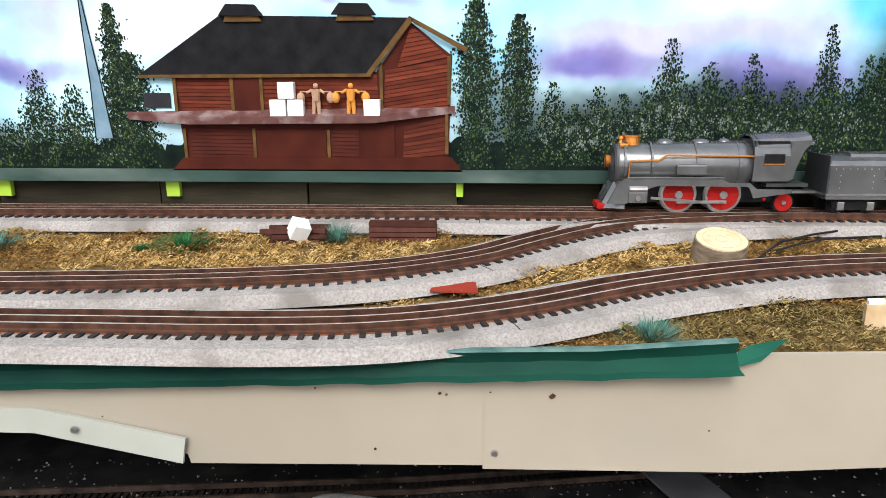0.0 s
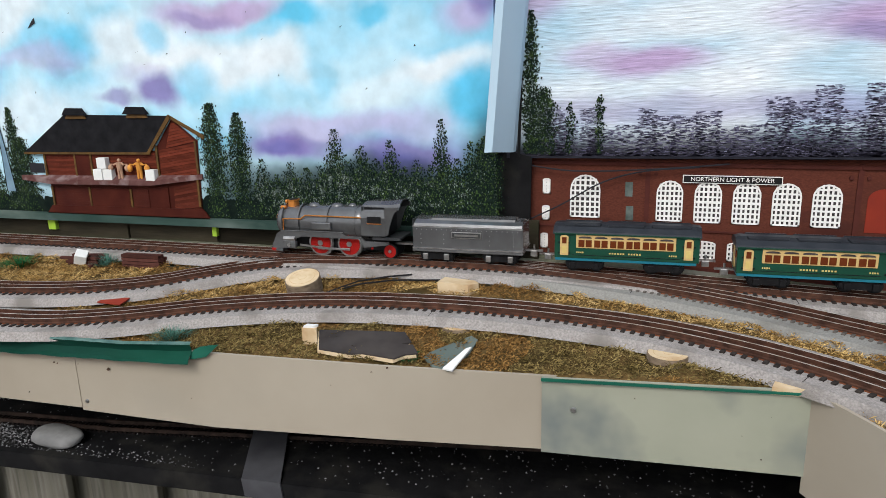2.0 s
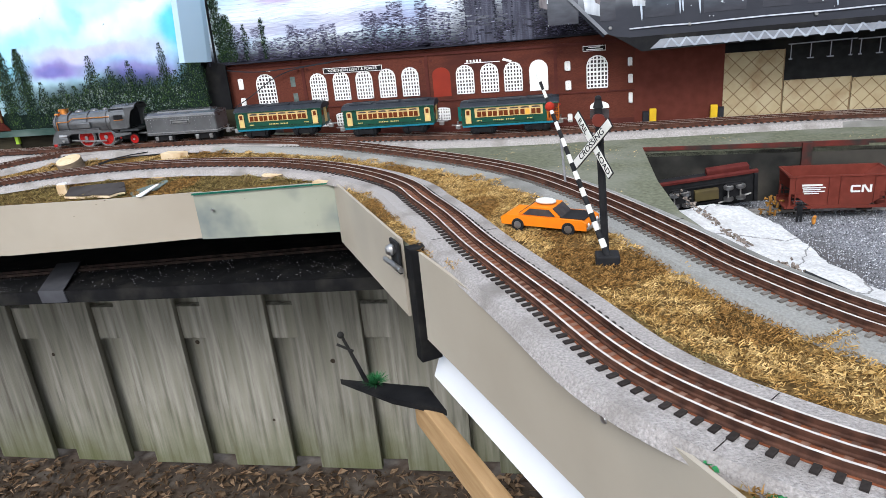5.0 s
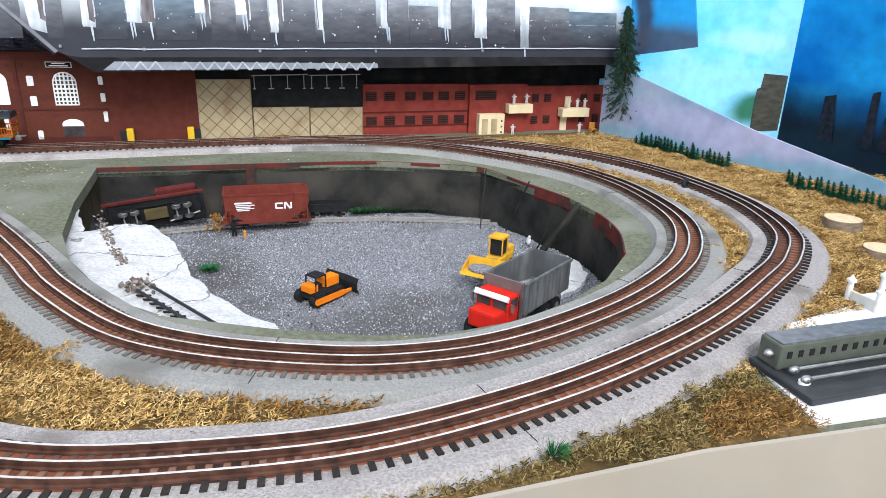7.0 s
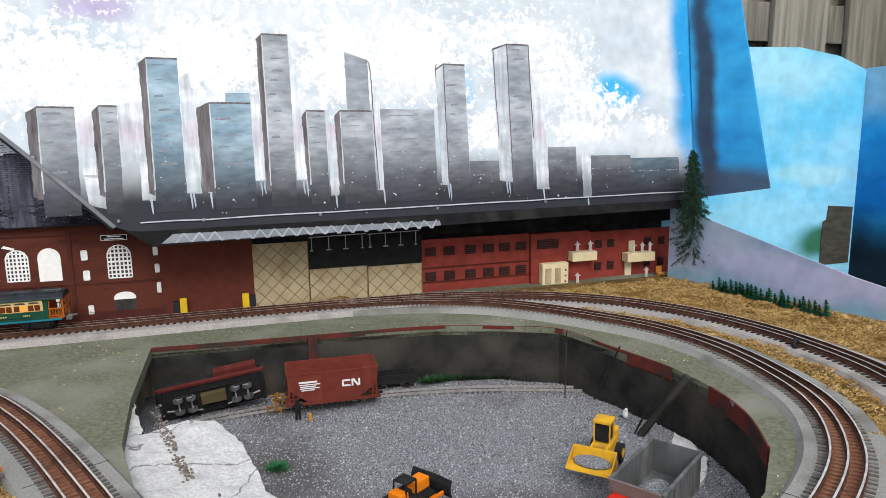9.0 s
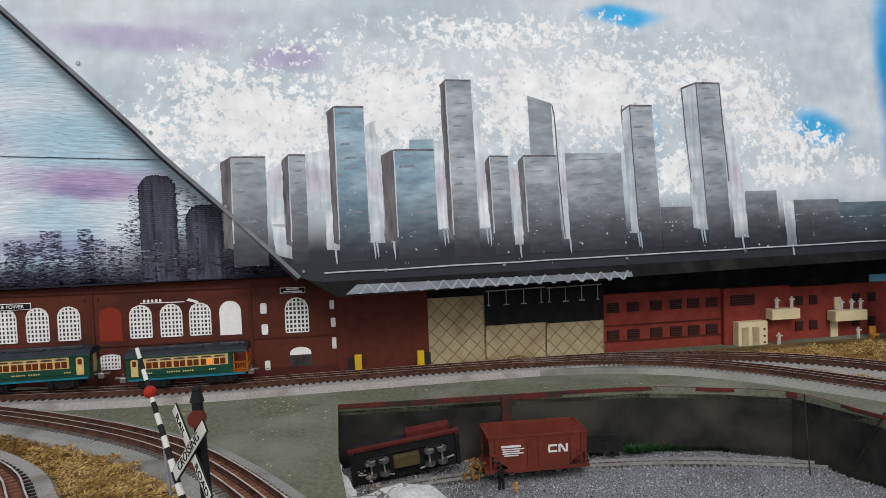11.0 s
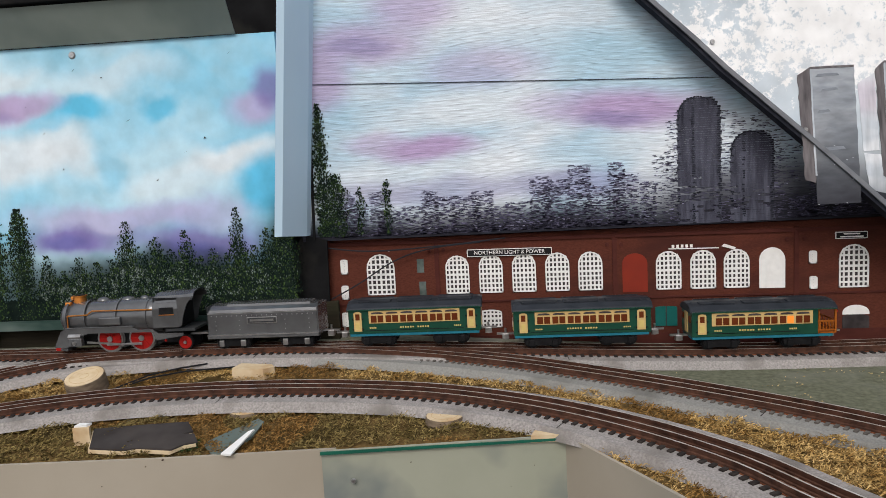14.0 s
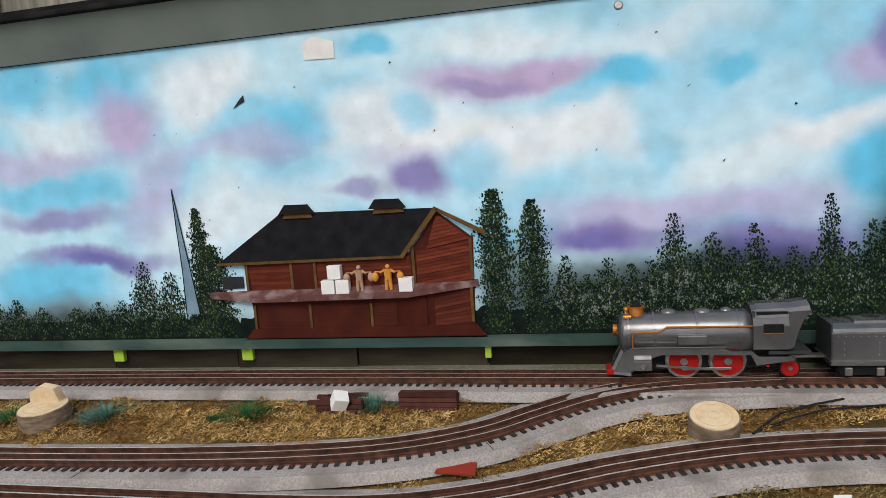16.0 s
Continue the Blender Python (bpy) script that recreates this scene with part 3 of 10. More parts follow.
def track(name, pts, label, closed=False, lift=0.0, shoulder=(0.046, 0.046), bed=0.0102, pitch=0.0118, foam="ballast"):
    tr = empty_thing(name, label, "railway track", "model railway tracks")
    line = [Vector((p.x, p.y, land(p.x, p.y) + lift)) for p in spline(pts, 0.02, closed)]
    a, b = shoulder
    bm = sweep(bmesh.new(), line, [(-a - 0.008, -0.002), (-a, 0.009), (b, 0.009), (b + 0.008, -0.002)], closed)
    part("roadbed", bm, M[foam], tr, "speckled grey foam roadbed")
    bm = sweep(bmesh.new(), line, [(-0.0195, 0.008), (-0.0195, bed), (0.0195, bed), (0.0195, 0.008)], closed)
    part("track_bed", bm, M["rust"], tr, "rusty brown bed between the rails")
    for u in (-GAUGE, 0.0, GAUGE):
        w = 0.0011
        prof = [(u - w * 1.8, 0.0105), (u - w * 1.8, 0.0122), (u - w * 0.5, 0.0130), (u - w, 0.0165), (u - w, 0.018), (u + w, 0.018), (u + w, 0.0165), (u + w * 0.5, 0.0130), (u + w * 1.8, 0.0122), (u + w * 1.8, 0.0105)]
        rl = part("rail", sweep(bmesh.new(), line, prof, closed), [M["rail_side"], M["rail"]], tr, "worn steel rail")
        for p in rl.data.polygons:
            p.material_index = 1 if p.normal.z > 0.97 else 0
    for i in range(9, len(line) - 2, 23):
        p, q = line[i], line[i + 1]
        jt = part("joint_gap", box(bmesh.new(), 0, (a - b) * -0.5, 0.0090, 0.0006, a + b - 0.004, 0.0008), M["tie"], tr)
        jt.matrix_basis = Matrix.Translation(p) @ Matrix.Rotation(math.atan2(q.y - p.y, q.x - p.x), 4, "Z")
    me = finish(tie_shape(bmesh.new(), 0, 0, 0, pitch * 0.42), "tie", [M["tie_worn" if foam == "ballast_dark" else "tie"], M["tie_rust"]])
    ties = [Vector((p.x, p.y, land(p.x, p.y) + lift)) for p in spline(pts, pitch, closed)]
    return tr, line, ties, me


def lay_ties(tr, ties, me, keep):
    """Ties on the stretch that keep(x, y) picks are parts of their own, the rest one joined part."""
    rest = bmesh.new()
    for i, p in enumerate(ties):
        q = ties[min(i + 1, len(ties) - 1)] if i < len(ties) - 1 else ties[i - 1]
        ang = math.atan2(q.y - p.y, q.x - p.x)
        if keep(p.x, p.y):
            ob = new("tie", me)
            ob.parent = tr
            ob.matrix_basis = Matrix.Translation((p.x, p.y, p.z + 0.0088)) @ Matrix.Rotation(ang, 4, "Z")
        else:
            tie_shape(rest, p.x, p.y, p.z + 0.0088, (q - p).length * 0.42, Matrix.Rotation(ang, 4, "Z"))
    if len(rest.verts):
        tagged(part("tie_row", rest, list(me.materials), tr), kind="stuff")


main_line = track("main_line_track", MAIN, "outer three-rail track on grey roadbed looping round the layout", lift=0.001)
inner_line = track("inner_loop_track", INNER, "inner three-rail track with rusty bed circling the sunken pit", shoulder=(0.042, 0.046), pitch=0.0094, foam="ballast_dark")
siding_line = track("siding_track", SIDING, "three-rail siding curving up to join the back line", pitch=0.0125)

# ---- fascia ----
def wall_strip(pts, z0, z1, thick=0.004):
    """An upright sheet along pts; z0, z1: its lower and upper edge as functions of x and y."""
    bm = bmesh.new()
    n = len(pts)
    cols = []
    for i, p in enumerate(pts):
        a, b = pts[max(0, i - 1)], pts[min(n - 1, i + 1)]
        d = Vector((b[0] - a[0], b[1] - a[1])).normalized()
        ox, oy = d.y * thick, -d.x * thick
        lo, hi = z0(*p), z1(*p)
        cols.append([bm.verts.new((p[0], p[1], lo)), bm.verts.new((p[0], p[1], hi)), bm.verts.new((p[0] + ox, p[1] + oy, hi)), bm.verts.new((p[0] + ox, p[1] + oy, lo))])
    for c, e in zip(cols, cols[1:]):
        for j in range(4):
            bm.faces.new((c[j], c[(j + 1) % 4], e[(j + 1) % 4], e[j]))
    bm.faces.new(cols[0]), bm.faces.new(cols[-1][::-1])
    bmesh.ops.recalc_face_normals(bm, faces=bm.faces)
    return bm


top = lambda x, y: land(x, y) + 0.005
fascia = empty_thing("wall_fascia", "beige-grey sheet metal fascia along the front of the layout", "fascia", kind="structure")
part("fascia_panel", wall_strip([(-1.5, 0.512), (-0.7, 0.527), (-0.3, 0.545), (-0.178, 0.548), (-0.176, 0.548), (0.062, 0.5535)], lambda x, y: 0.876 if x > -0.177 else (0.884 if x > -0.25 else 0.910), top), M["fascia"], fascia)
part("fascia_panel", wall_strip([(0.062, 0.5545), (0.27, 0.5565), (0.5, 0.566), (0.70, 0.577)], lambda x, y: 0.872 + 0.018 * smooth_step(0.3, 0.7, x), top), M["fascia"], fascia)
part("fascia_panel", wall_strip([(0.685, 0.572), (0.955, 0.589)], lambda x, y: 0.888, top), M["fascia_grey"], fascia)
part("fascia_panel", wall_strip([(0.955, 0.589), (1.135, 0.298), (1.150, 0.274)], lambda x, y: 0.868, top), M["fascia"], fascia)
part("fascia_panel", wall_strip([(1.185, 0.222), (1.37, -0.055), (1.45, -0.181), (1.515, -0.29)], lambda x, y: 0.86, top), M["fascia"], fascia)
part("fascia_panel", wall_strip([(1.515, -0.291), (1.84, -0.291), (2.04, -0.293), (2.21, -0.308), (2.9, -0.364)], lambda x, y: 0.84, top), M["fascia"], fascia)

# ---- painted backdrops ----
def sheet(name, pts, to3, depth, material, label, category="backdrop"):
    return mesh_thing(name, prism(bmesh.new(), pts, to3, depth), material, label, category, kind="structure")


sheet("backdrop_station", [(-1.6, 1.062), (0.56, 1.062), (0.56, 1.506), (-1.6, 1.512)], lambda u, v, d: (u, 0.908 + d, v), 0.012, M["left_sky"], "backdrop board painted with blue and mauve cloudy sky and dark trees")
sheet("backdrop_skyline", [(0.575, 1.178), (1.60, 1.178), (1.60, 1.72), (0.575, 1.72)], lambda u, v, d: (u, 0.928 + d, v), 0.012, M["tall_sky"], "ribbed plywood backdrop painted with pale sky and a dark skyline")
sheet("backdrop_city", [(1.49, 1.165), (2.72, 1.172), (2.70, 1.72), (0.909, 1.72), (1.0951, 1.5354), (1.1821, 1.4471), (1.2215, 1.4046), (1.2702, 1.3577), (1.3326, 1.2973), (1.3955, 1.2345), (1.447, 1.1815)], lambda u, v, d: (u, 0.848 + 0.13 * (v - 1.18) + d, v), 0.006, M["city_sky"], "sheet backdrop painted with grey skyscrapers under white clouds")

factory = empty_thing("factory", "red brick factory front of printed card with white windows", "building")
part("wall", box(bmesh.new(), 1.055, 0.953, 1.075, 0.91, 0.012, 0.20), M["brick_wall"], factory)

# ---- ground, fence ----
bm = bmesh.new()
bmesh.ops.create_grid(bm, x_segments=60, y_segments=60, size=30, matrix=Matrix.Translation((1, 0, 0)))
mesh_thing("ground", bm, M["soil"], "dark bare garden soil with dry litter", "ground", kind="structure")


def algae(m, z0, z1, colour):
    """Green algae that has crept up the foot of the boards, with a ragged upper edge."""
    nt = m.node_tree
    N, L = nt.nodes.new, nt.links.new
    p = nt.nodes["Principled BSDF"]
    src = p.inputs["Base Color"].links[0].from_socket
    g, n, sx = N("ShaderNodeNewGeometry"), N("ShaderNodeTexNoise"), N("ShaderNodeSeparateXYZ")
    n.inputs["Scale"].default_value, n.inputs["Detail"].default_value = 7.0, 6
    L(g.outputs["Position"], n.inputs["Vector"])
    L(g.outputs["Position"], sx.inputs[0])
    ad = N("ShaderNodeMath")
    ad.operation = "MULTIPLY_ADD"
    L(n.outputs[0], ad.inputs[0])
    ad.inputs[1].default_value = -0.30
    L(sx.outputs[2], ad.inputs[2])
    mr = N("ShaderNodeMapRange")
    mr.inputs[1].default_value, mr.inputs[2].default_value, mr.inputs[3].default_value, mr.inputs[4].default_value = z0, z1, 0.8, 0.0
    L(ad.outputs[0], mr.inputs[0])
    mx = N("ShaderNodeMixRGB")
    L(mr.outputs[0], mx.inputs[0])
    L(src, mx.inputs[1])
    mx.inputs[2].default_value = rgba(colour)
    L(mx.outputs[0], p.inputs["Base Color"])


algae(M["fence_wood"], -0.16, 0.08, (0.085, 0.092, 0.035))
M["knot"] = mat("dark_wood_knot", (0.030, 0.024, 0.017), (0.065, 0.052, 0.038), 0.9, size=90)


def fence_run(p, q, label, z1=1.95, pitch=0.265, width=0.184, phase=0.0):
    f = empty_thing("fence", label, "fence", "garden fence")
    d = Vector((q[0] - p[0], q[1] - p[1], 0))
    n = int(d.length / pitch)
    ang = math.atan2(d.y, d.x)
    rot = Matrix.Rotation(ang, 4, "Z")
    side = Vector((d.y, -d.x, 0)).normalized()
    rnd = random.Random(5)
    for i in range(n):
        for k, off in ((0, 0.024), (0.5, -0.024)):
            c = Vector((*p, 0)) + d.normalized() * ((i + k) * pitch + phase) + side * off
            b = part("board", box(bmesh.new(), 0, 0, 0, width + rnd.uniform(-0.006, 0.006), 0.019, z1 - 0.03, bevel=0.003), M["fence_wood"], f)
            b.matrix_basis = Matrix.Translation((c.x, c.y, (z1 + 0.03) / 2)) @ rot @ Matrix.Rotation(rnd.uniform(-0.012, 0.012), 4, "Y")
            for m in range(3):
                kx, kz = rnd.uniform(-0.07, 0.07), rnd.uniform(-0.8, 0.8)
                part("knot", cyl(bmesh.new(), (kx, -0.0098, kz), (kx, -0.0088, kz), rnd.uniform(0.004, 0.009), n=10), M["knot"], b)
    for z in (0.495, 1.0, 1.62):
        c = Vector((*p, 0)) + d / 2
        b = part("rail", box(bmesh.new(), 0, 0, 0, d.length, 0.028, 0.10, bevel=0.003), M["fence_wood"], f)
        b.matrix_basis = Matrix.Translation((c.x, c.y, z)) @ rot
    return f


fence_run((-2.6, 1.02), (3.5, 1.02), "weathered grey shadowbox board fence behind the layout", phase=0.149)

# ---- the sunken pit ----
pit = empty_thing("wall_pit", "dark grey pit wall with chipped red rim", "pit wall", kind="structure")
ring = PIT[:17]
bm = bmesh.new()
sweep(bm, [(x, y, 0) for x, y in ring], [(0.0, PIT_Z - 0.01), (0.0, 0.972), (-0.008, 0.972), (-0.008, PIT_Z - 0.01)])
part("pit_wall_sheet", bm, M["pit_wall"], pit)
rnd = random.Random(61)
edge = spline(PIT[:11], 0.01)
k = 0
while k < len(edge) - 3:
    n = rnd.randint(4, 16)
    bit = edge[k:k + n + 1]
    if len(bit) > 2 and rnd.random() < 0.93:
        h = rnd.uniform(0.005, 0.009) * (3.5 if k > 88 else 1.0)
        part("rim", sweep(bmesh.new(), [(p.x, p.y, land(p.x, p.y)) for p in bit], [(0.0006, -h), (0.0006, 0.0006), (0.0028, 0.0002), (0.0030, -h * rnd.uniform(0.7, 1.2))]), M["pit_red"], pit, "chipped dark red rim strip")
    k += n
part("wall_post", box(bmesh.new(), 1.775, 0.7, 0.945, 0.016, 0.006, 0.075, Matrix.Rotation(-0.07, 4, "Z")), M["pit_red"], pit)
bm = bmesh.new()
for a, b, w in (((2.230, 0.352), (2.272, 0.300), 0.012), ((2.236, 0.50), (2.256, 0.455), 0.003), ((2.19, 0.52), (2.214, 0.562), 0.0025), ((2.226, 0.36), (2.258, 0.33), 0.003)):
    cyl(bm, (*a, PIT_Z), (*b, 0.985), w * 0.5, n=6)
part("fallen_beam", bm, M["pit_wall"], pit)

bm = bmesh.new()
bmesh.ops.create_grid(bm, x_segments=70, y_segments=70, size=0.5, matrix=Matrix.Translation((1.9, 0.33, PIT_Z)) @ Matrix.Diagonal((0.84, 0.9, 1, 1)))
for v in bm.verts:
    v.co.z += 0.004 * (noise.noise(v.co * 14) + 0.6 * noise.noise(v.co * 40))
mesh_thing("floor_pit", bm, M["gravel_pit"], "sunken yard floor of loose grey cinders", "pit floor", kind="structure", smooth=True)
M["cinder"] = mat("loose_cinder", (0.15, 0.155, 0.17), (0.38, 0.385, 0.40), 0.85, size=200, island=0.9)
rnd = random.Random(11)
bm = bmesh.new()
fl = []
vv = []
for i in range(42000):
    x, y = rnd.uniform(1.5, 2.29), rnd.uniform(-0.07, 0.73)
    if not inside((x, y), PIT):
        continue
    s, a = rnd.uniform(0.0006, 0.0015), rnd.uniform(0, 6.28)
    z = PIT_Z + 0.001 + 0.004 * noise.noise(Vector((x, y, PIT_Z)) * 14)
    o = len(vv)
    vv += [(x + s * math.cos(a + k * 2.1), y + s * math.sin(a + k * 2.1), z) for k in range(3)] + [(x + s * 0.3, y, z + s * 1.3)]
    fl += [(o, o + 1, o + 3), (o + 1, o + 2, o + 3), (o + 2, o, o + 3)]
bm.free()
me = bpy.data.meshes.new("cinders")
me.from_pydata(vv, [], fl)
me.materials.append(M["cinder"])
tagged(new("cinders", me), "loose grey cinders strewn over the pit floor", "gravel", kind="stuff")

# plaster snow bank
def slab(outline, height, skirt, step):
    """A filled sheet over an outline whose height is a function of x and y, with a skirt down to the pit floor."""
    from mathutils import geometry
    ring, n = [], len(outline)
    for i, a in enumerate(outline):
        b = outline[(i + 1) % n]
        k = max(1, int(math.hypot(b[0] - a[0], b[1] - a[1]) / step))
        for j in range(k):
            p = Vector((a[0] + (b[0] - a[0]) * j / k, a[1] + (b[1] - a[1]) * j / k, 0))
            ring.append((p.x + 0.004 * noise.noise(p * 60), p.y + 0.004 * noise.noise(p * 60 + Vector((9, 0, 0)))))
    pts = list(ring)
    xs, ys = [p[0] for p in ring], [p[1] for p in ring]
    for i in range(int((max(xs) - min(xs)) / step)):
        for j in range(int((max(ys) - min(ys)) / step)):
            p = (min(xs) + (i + 0.5 * (j % 2)) * step, min(ys) + j * step)
            if inside(p, ring) and poly_dist(p, ring) > step * 0.6:
                pts.append(p)
    vs, es, fs, *_ = geometry.delaunay_2d_cdt([Vector(p) for p in pts], [(i, (i + 1) % len(ring)) for i in range(len(ring))], [], 0, 1e-6)
    bm = bmesh.new()
    bv = [bm.verts.new((v.x, v.y, height(v.x, v.y))) for v in vs]
    for f in fs:
        if inside((sum(vs[i].x for i in f) / len(f), sum(vs[i].y for i in f) / len(f)), ring):
            bm.faces.new([bv[i] for i in f])
    bmesh.ops.recalc_face_normals(bm, faces=bm.faces)
    if sum(f.normal.z for f in bm.faces) < 0:
        bmesh.ops.reverse_faces(bm, faces=bm.faces)
    r = bmesh.ops.extrude_edge_only(bm, edges=[e for e in bm.edges if e.is_boundary])
    for v in r["geom"]:
        if isinstance(v, bmesh.types.BMVert):
            v.co.z = skirt
            v.co.x, v.co.y = v.co.x + 0.004 * noise.noise(v.co * 50), v.co.y + 0.004 * noise.noise(v.co * 55)
    for g in r["geom"]:
        if isinstance(g, bmesh.types.BMFace):
            g.material_index = 1
    return bm


def bank(x, y):
    p = Vector((x, y, 0))
    return 0.942 - 0.12 * (x - 1.6) + 0.05 * (y - 0.3) + 0.005 * noise.noise(p * 22) + 0.0022 * noise.noise(p * 70) + 0.001 * noise.noise(p * 180)


BANK = [(1.765, 0.134), (1.747, 0.148), (1.722, 0.177), (1.697, 0.213), (1.68, 0.253), (1.669, 0.274), (1.664, 0.296), (1.651, 0.355), (1.644, 0.387), (1.625, 0.427), (1.611, 0.457), (1.575, 0.461), (1.538, 0.441), (1.521, 0.427)] + [(1.500, 0.52), (1.502, 0.35), (1.538, 0.202), (1.572, 0.127), (1.648, 0.048), (1.748, -0.006), (1.80, 0.02)]
mesh_thing("snow_bank", slab(BANK, bank, PIT_Z - 0.003, 0.011), [M["snow"], M["pit_wall"]], "cracked white plaster snow bank sloping into the pit", "snow bank")
mesh_thing("snow_patch", slab([(2.278, 0.335), (2.28, 0.307), (2.268, 0.245), (2.228, 0.2), (2.184, 0.179), (2.202, 0.241)], lambda x, y: PIT_Z + 0.007 + 0.004 * noise.noise(Vector((x * 60, y * 60, 0))), PIT_Z - 0.004, 0.01), [M["snow"], M["cinder"]], "pale grit patch on the pit floor behind the truck", "snow patch")
rnd = random.Random(71)
bm = bmesh.new()
for i in range(40):
    k = rnd.random()
    x, y = 1.606 + rnd.gauss(0, 0.010), 0.228 + rnd.gauss(0, 0.010)
    box(bm, x, y, bank(x, y) + rnd.uniform(0.0, 0.010), rnd.uniform(0.002, 0.006), rnd.uniform(0.002, 0.005), rnd.uniform(0.002, 0.005), Euler((rnd.random() * 3, rnd.random() * 3, 0)).to_matrix().to_4x4())
for i in range(120):
    k = rnd.random()
    x, y = 1.528 + 0.055 * k + rnd.gauss(0, 0.004), 0.50 - 0.20 * k + rnd.gauss(0, 0.006)
    box(bm, x, y, bank(x, y) + 0.001, rnd.uniform(0.001, 0.004), rnd.uniform(0.001, 0.004), 0.002, Euler((rnd.random(), rnd.random(), rnd.random() * 3)).to_matrix().to_4x4())
mesh_thing("plaster_rubble", bm, M["rubble"], "brown-grey crumbs in the plaster cracks", "rubble", kind="stuff")

# ---- lower shelf under the front ----
SHELF = 0.775


def shelf_front(x):
    return 0.582 + 0.062 * x


def old_line(x):
    return 0.654 + 0.095 * x + 0.06 * max(0, x)


shelf = empty_thing("shelf", "black painted lower shelf with dusty cinders and old track", "shelf", kind="structure")
SLANT = [(-1.5, shelf_front(-1.5)), (1.05, shelf_front(1.05))]
part("shelf_board", prism(bmesh.new(), SLANT + [(1.05, 0.935), (-1.5, 0.935)], lambda u, v, d: (u, v, SHELF - 0.016 + d), 0.016), M["black_paint"], shelf)
part("shelf_edge", prism(bmesh.new(), [(u, v - 0.012) for u, v in SLANT] + [(u, v - 0.0004) for u, v in SLANT[::-1]], lambda u, v, d: (u, v, SHELF - 0.025 + d), 0.0265), M["black_paint"], shelf)
part("shelf_back", box(bmesh.new(), -0.22, 0.94, 0.872, 2.54, 0.01, 0.21), M["black_paint"], shelf)
M["old_rail"] = mat("rusted_old_rail", (0.014, 0.011, 0.010), (0.050, 0.034, 0.027), 0.7, size=60, bump=0.3)
M["old_tie"] = mat("blackened_old_tie", (0.006, 0.005, 0.005), (0.020, 0.015, 0.013), 0.8, size=60)
for k in (0, 1):
    line = [(x * 0.05 - 1.45, old_line(x * 0.05 - 1.45) + 0.0215 * k, SHELF + 0.002) for x in range(50)]
    part("rail", sweep(bmesh.new(), line, [(-0.0013, 0), (-0.0013, 0.006), (0.0013, 0.006), (0.0013, 0)]), M["old_rail"], shelf, "old rusted rail")
bm = bmesh.new()
for i in range(170):
    x = -0.78 + i * 0.0075
    box(bm, x, old_line(x) + 0.0107, SHELF + 0.0012, 0.0034, 0.030, 0.0026, Matrix.Rotation(0.1, 4, "Z"))
part("tie_row", bm, M["old_tie"], shelf, "blackened ties of the old track")
M["stone"] = mat("grey_field_stone", (0.17, 0.17, 0.165), (0.25, 0.25, 0.245), 0.85, size=40, bump=0.5, third=(0.12, 0.12, 0.12))


def pebble(x, y, sx, sy, sz, seed, turn, label):
    bm = bmesh.new()
    bmesh.ops.create_icosphere(bm, subdivisions=4, radius=1.0)
    for v in bm.verts:
        c = v.co.copy()
        f = 1 + 0.10 * noise.noise(c * 1.2 + Vector((seed, 0, 0))) + 0.03 * noise.noise(c * 4 + Vector((seed, 3, 0)))
        q = (abs(c.x) ** 2.8 + abs(c.y) ** 2.8 + abs(c.z) ** 2.8) ** (1 / 2.8)
        v.co = Vector((c.x / q * f * sx, c.y / q * f * sy, max(c.z / q * f, -0.8) * sz))
    mesh_thing("stone", bm, M["stone"], label, "stone", "stones on the lower shelf", smooth=True, at=pose(x, y, SHELF + sz * 0.78, rz=turn))


def slab_stone(x, y, label):
    bm = bmesh.new()
    rim = [(-0.050, -0.004), (-0.030, -0.024), (0.000, -0.026), (0.022, -0.010), (0.040, 0.016), (0.014, 0.026), (-0.020, 0.024), (-0.040, 0.012)]
    for k, (grow, z0, z1) in enumerate(((0.96, 0.0, 0.004), (0.93, 0.004, 0.0075), (0.88, 0.0075, 0.013))):
        prism(bm, [(u * grow - 0.0015 * k, v * grow) for u, v in rim], lambda u, v, d: (u + 0.002 * noise.noise(Vector((u * 60, v * 60, k))), v + 0.002 * noise.noise(Vector((v * 60, u * 60, k))), z0 + d - 0.0002 + (0.08 * u if k else 0)), z1 - z0)
    bmesh.ops.bevel(bm, geom=bm.edges[:], offset=0.0012, segments=1, affect="EDGES")
    mesh_thing("stone", bm, M["stone"], label, "stone", "stones on the lower shelf", at=pose(x, y, SHELF, rz=8))


pebble(-0.062, 0.609, 0.044, 0.023, 0.0115, 1.0, -8, "rounded smooth grey stone lying on the black shelf")
slab_stone(-0.352, 0.585, "flat angular grey stone with layered sides on the shelf")
M["grit"] = mat("grey_grit", (0.05, 0.05, 0.052), (0.22, 0.22, 0.222), 0.9, size=200, island=0.9)
M["grey_plastic"] = mat("grey_strap", (0.050, 0.050, 0.056), (0.075, 0.076, 0.082), 0.6, size=20)
strap = empty_thing("strap", "dark grey strap folded over the black shelf's edge", "strap")
part("flat", prism(bmesh.new(), [(0.214, 0.725), (0.268, 0.735), (0.334, 0.5890), (0.277, 0.5855)], lambda u, v, d: (u, v, SHELF + 0.0095 - 0.0075 * smooth_step(0.69, 0.62, v) + d), 0.003), M["grey_plastic"], strap)
part("drop", prism(bmesh.new(), [(0.277, SHELF + 0.005), (0.334, SHELF + 0.005), (0.337, SHELF - 0.022), (0.280, SHELF - 0.022)], lambda u, v, d: (u, shelf_front(u) - 0.0125 - d, v), 0.003), M["grey_plastic"], strap)
rnd = random.Random(4)
vv, fl = [], []
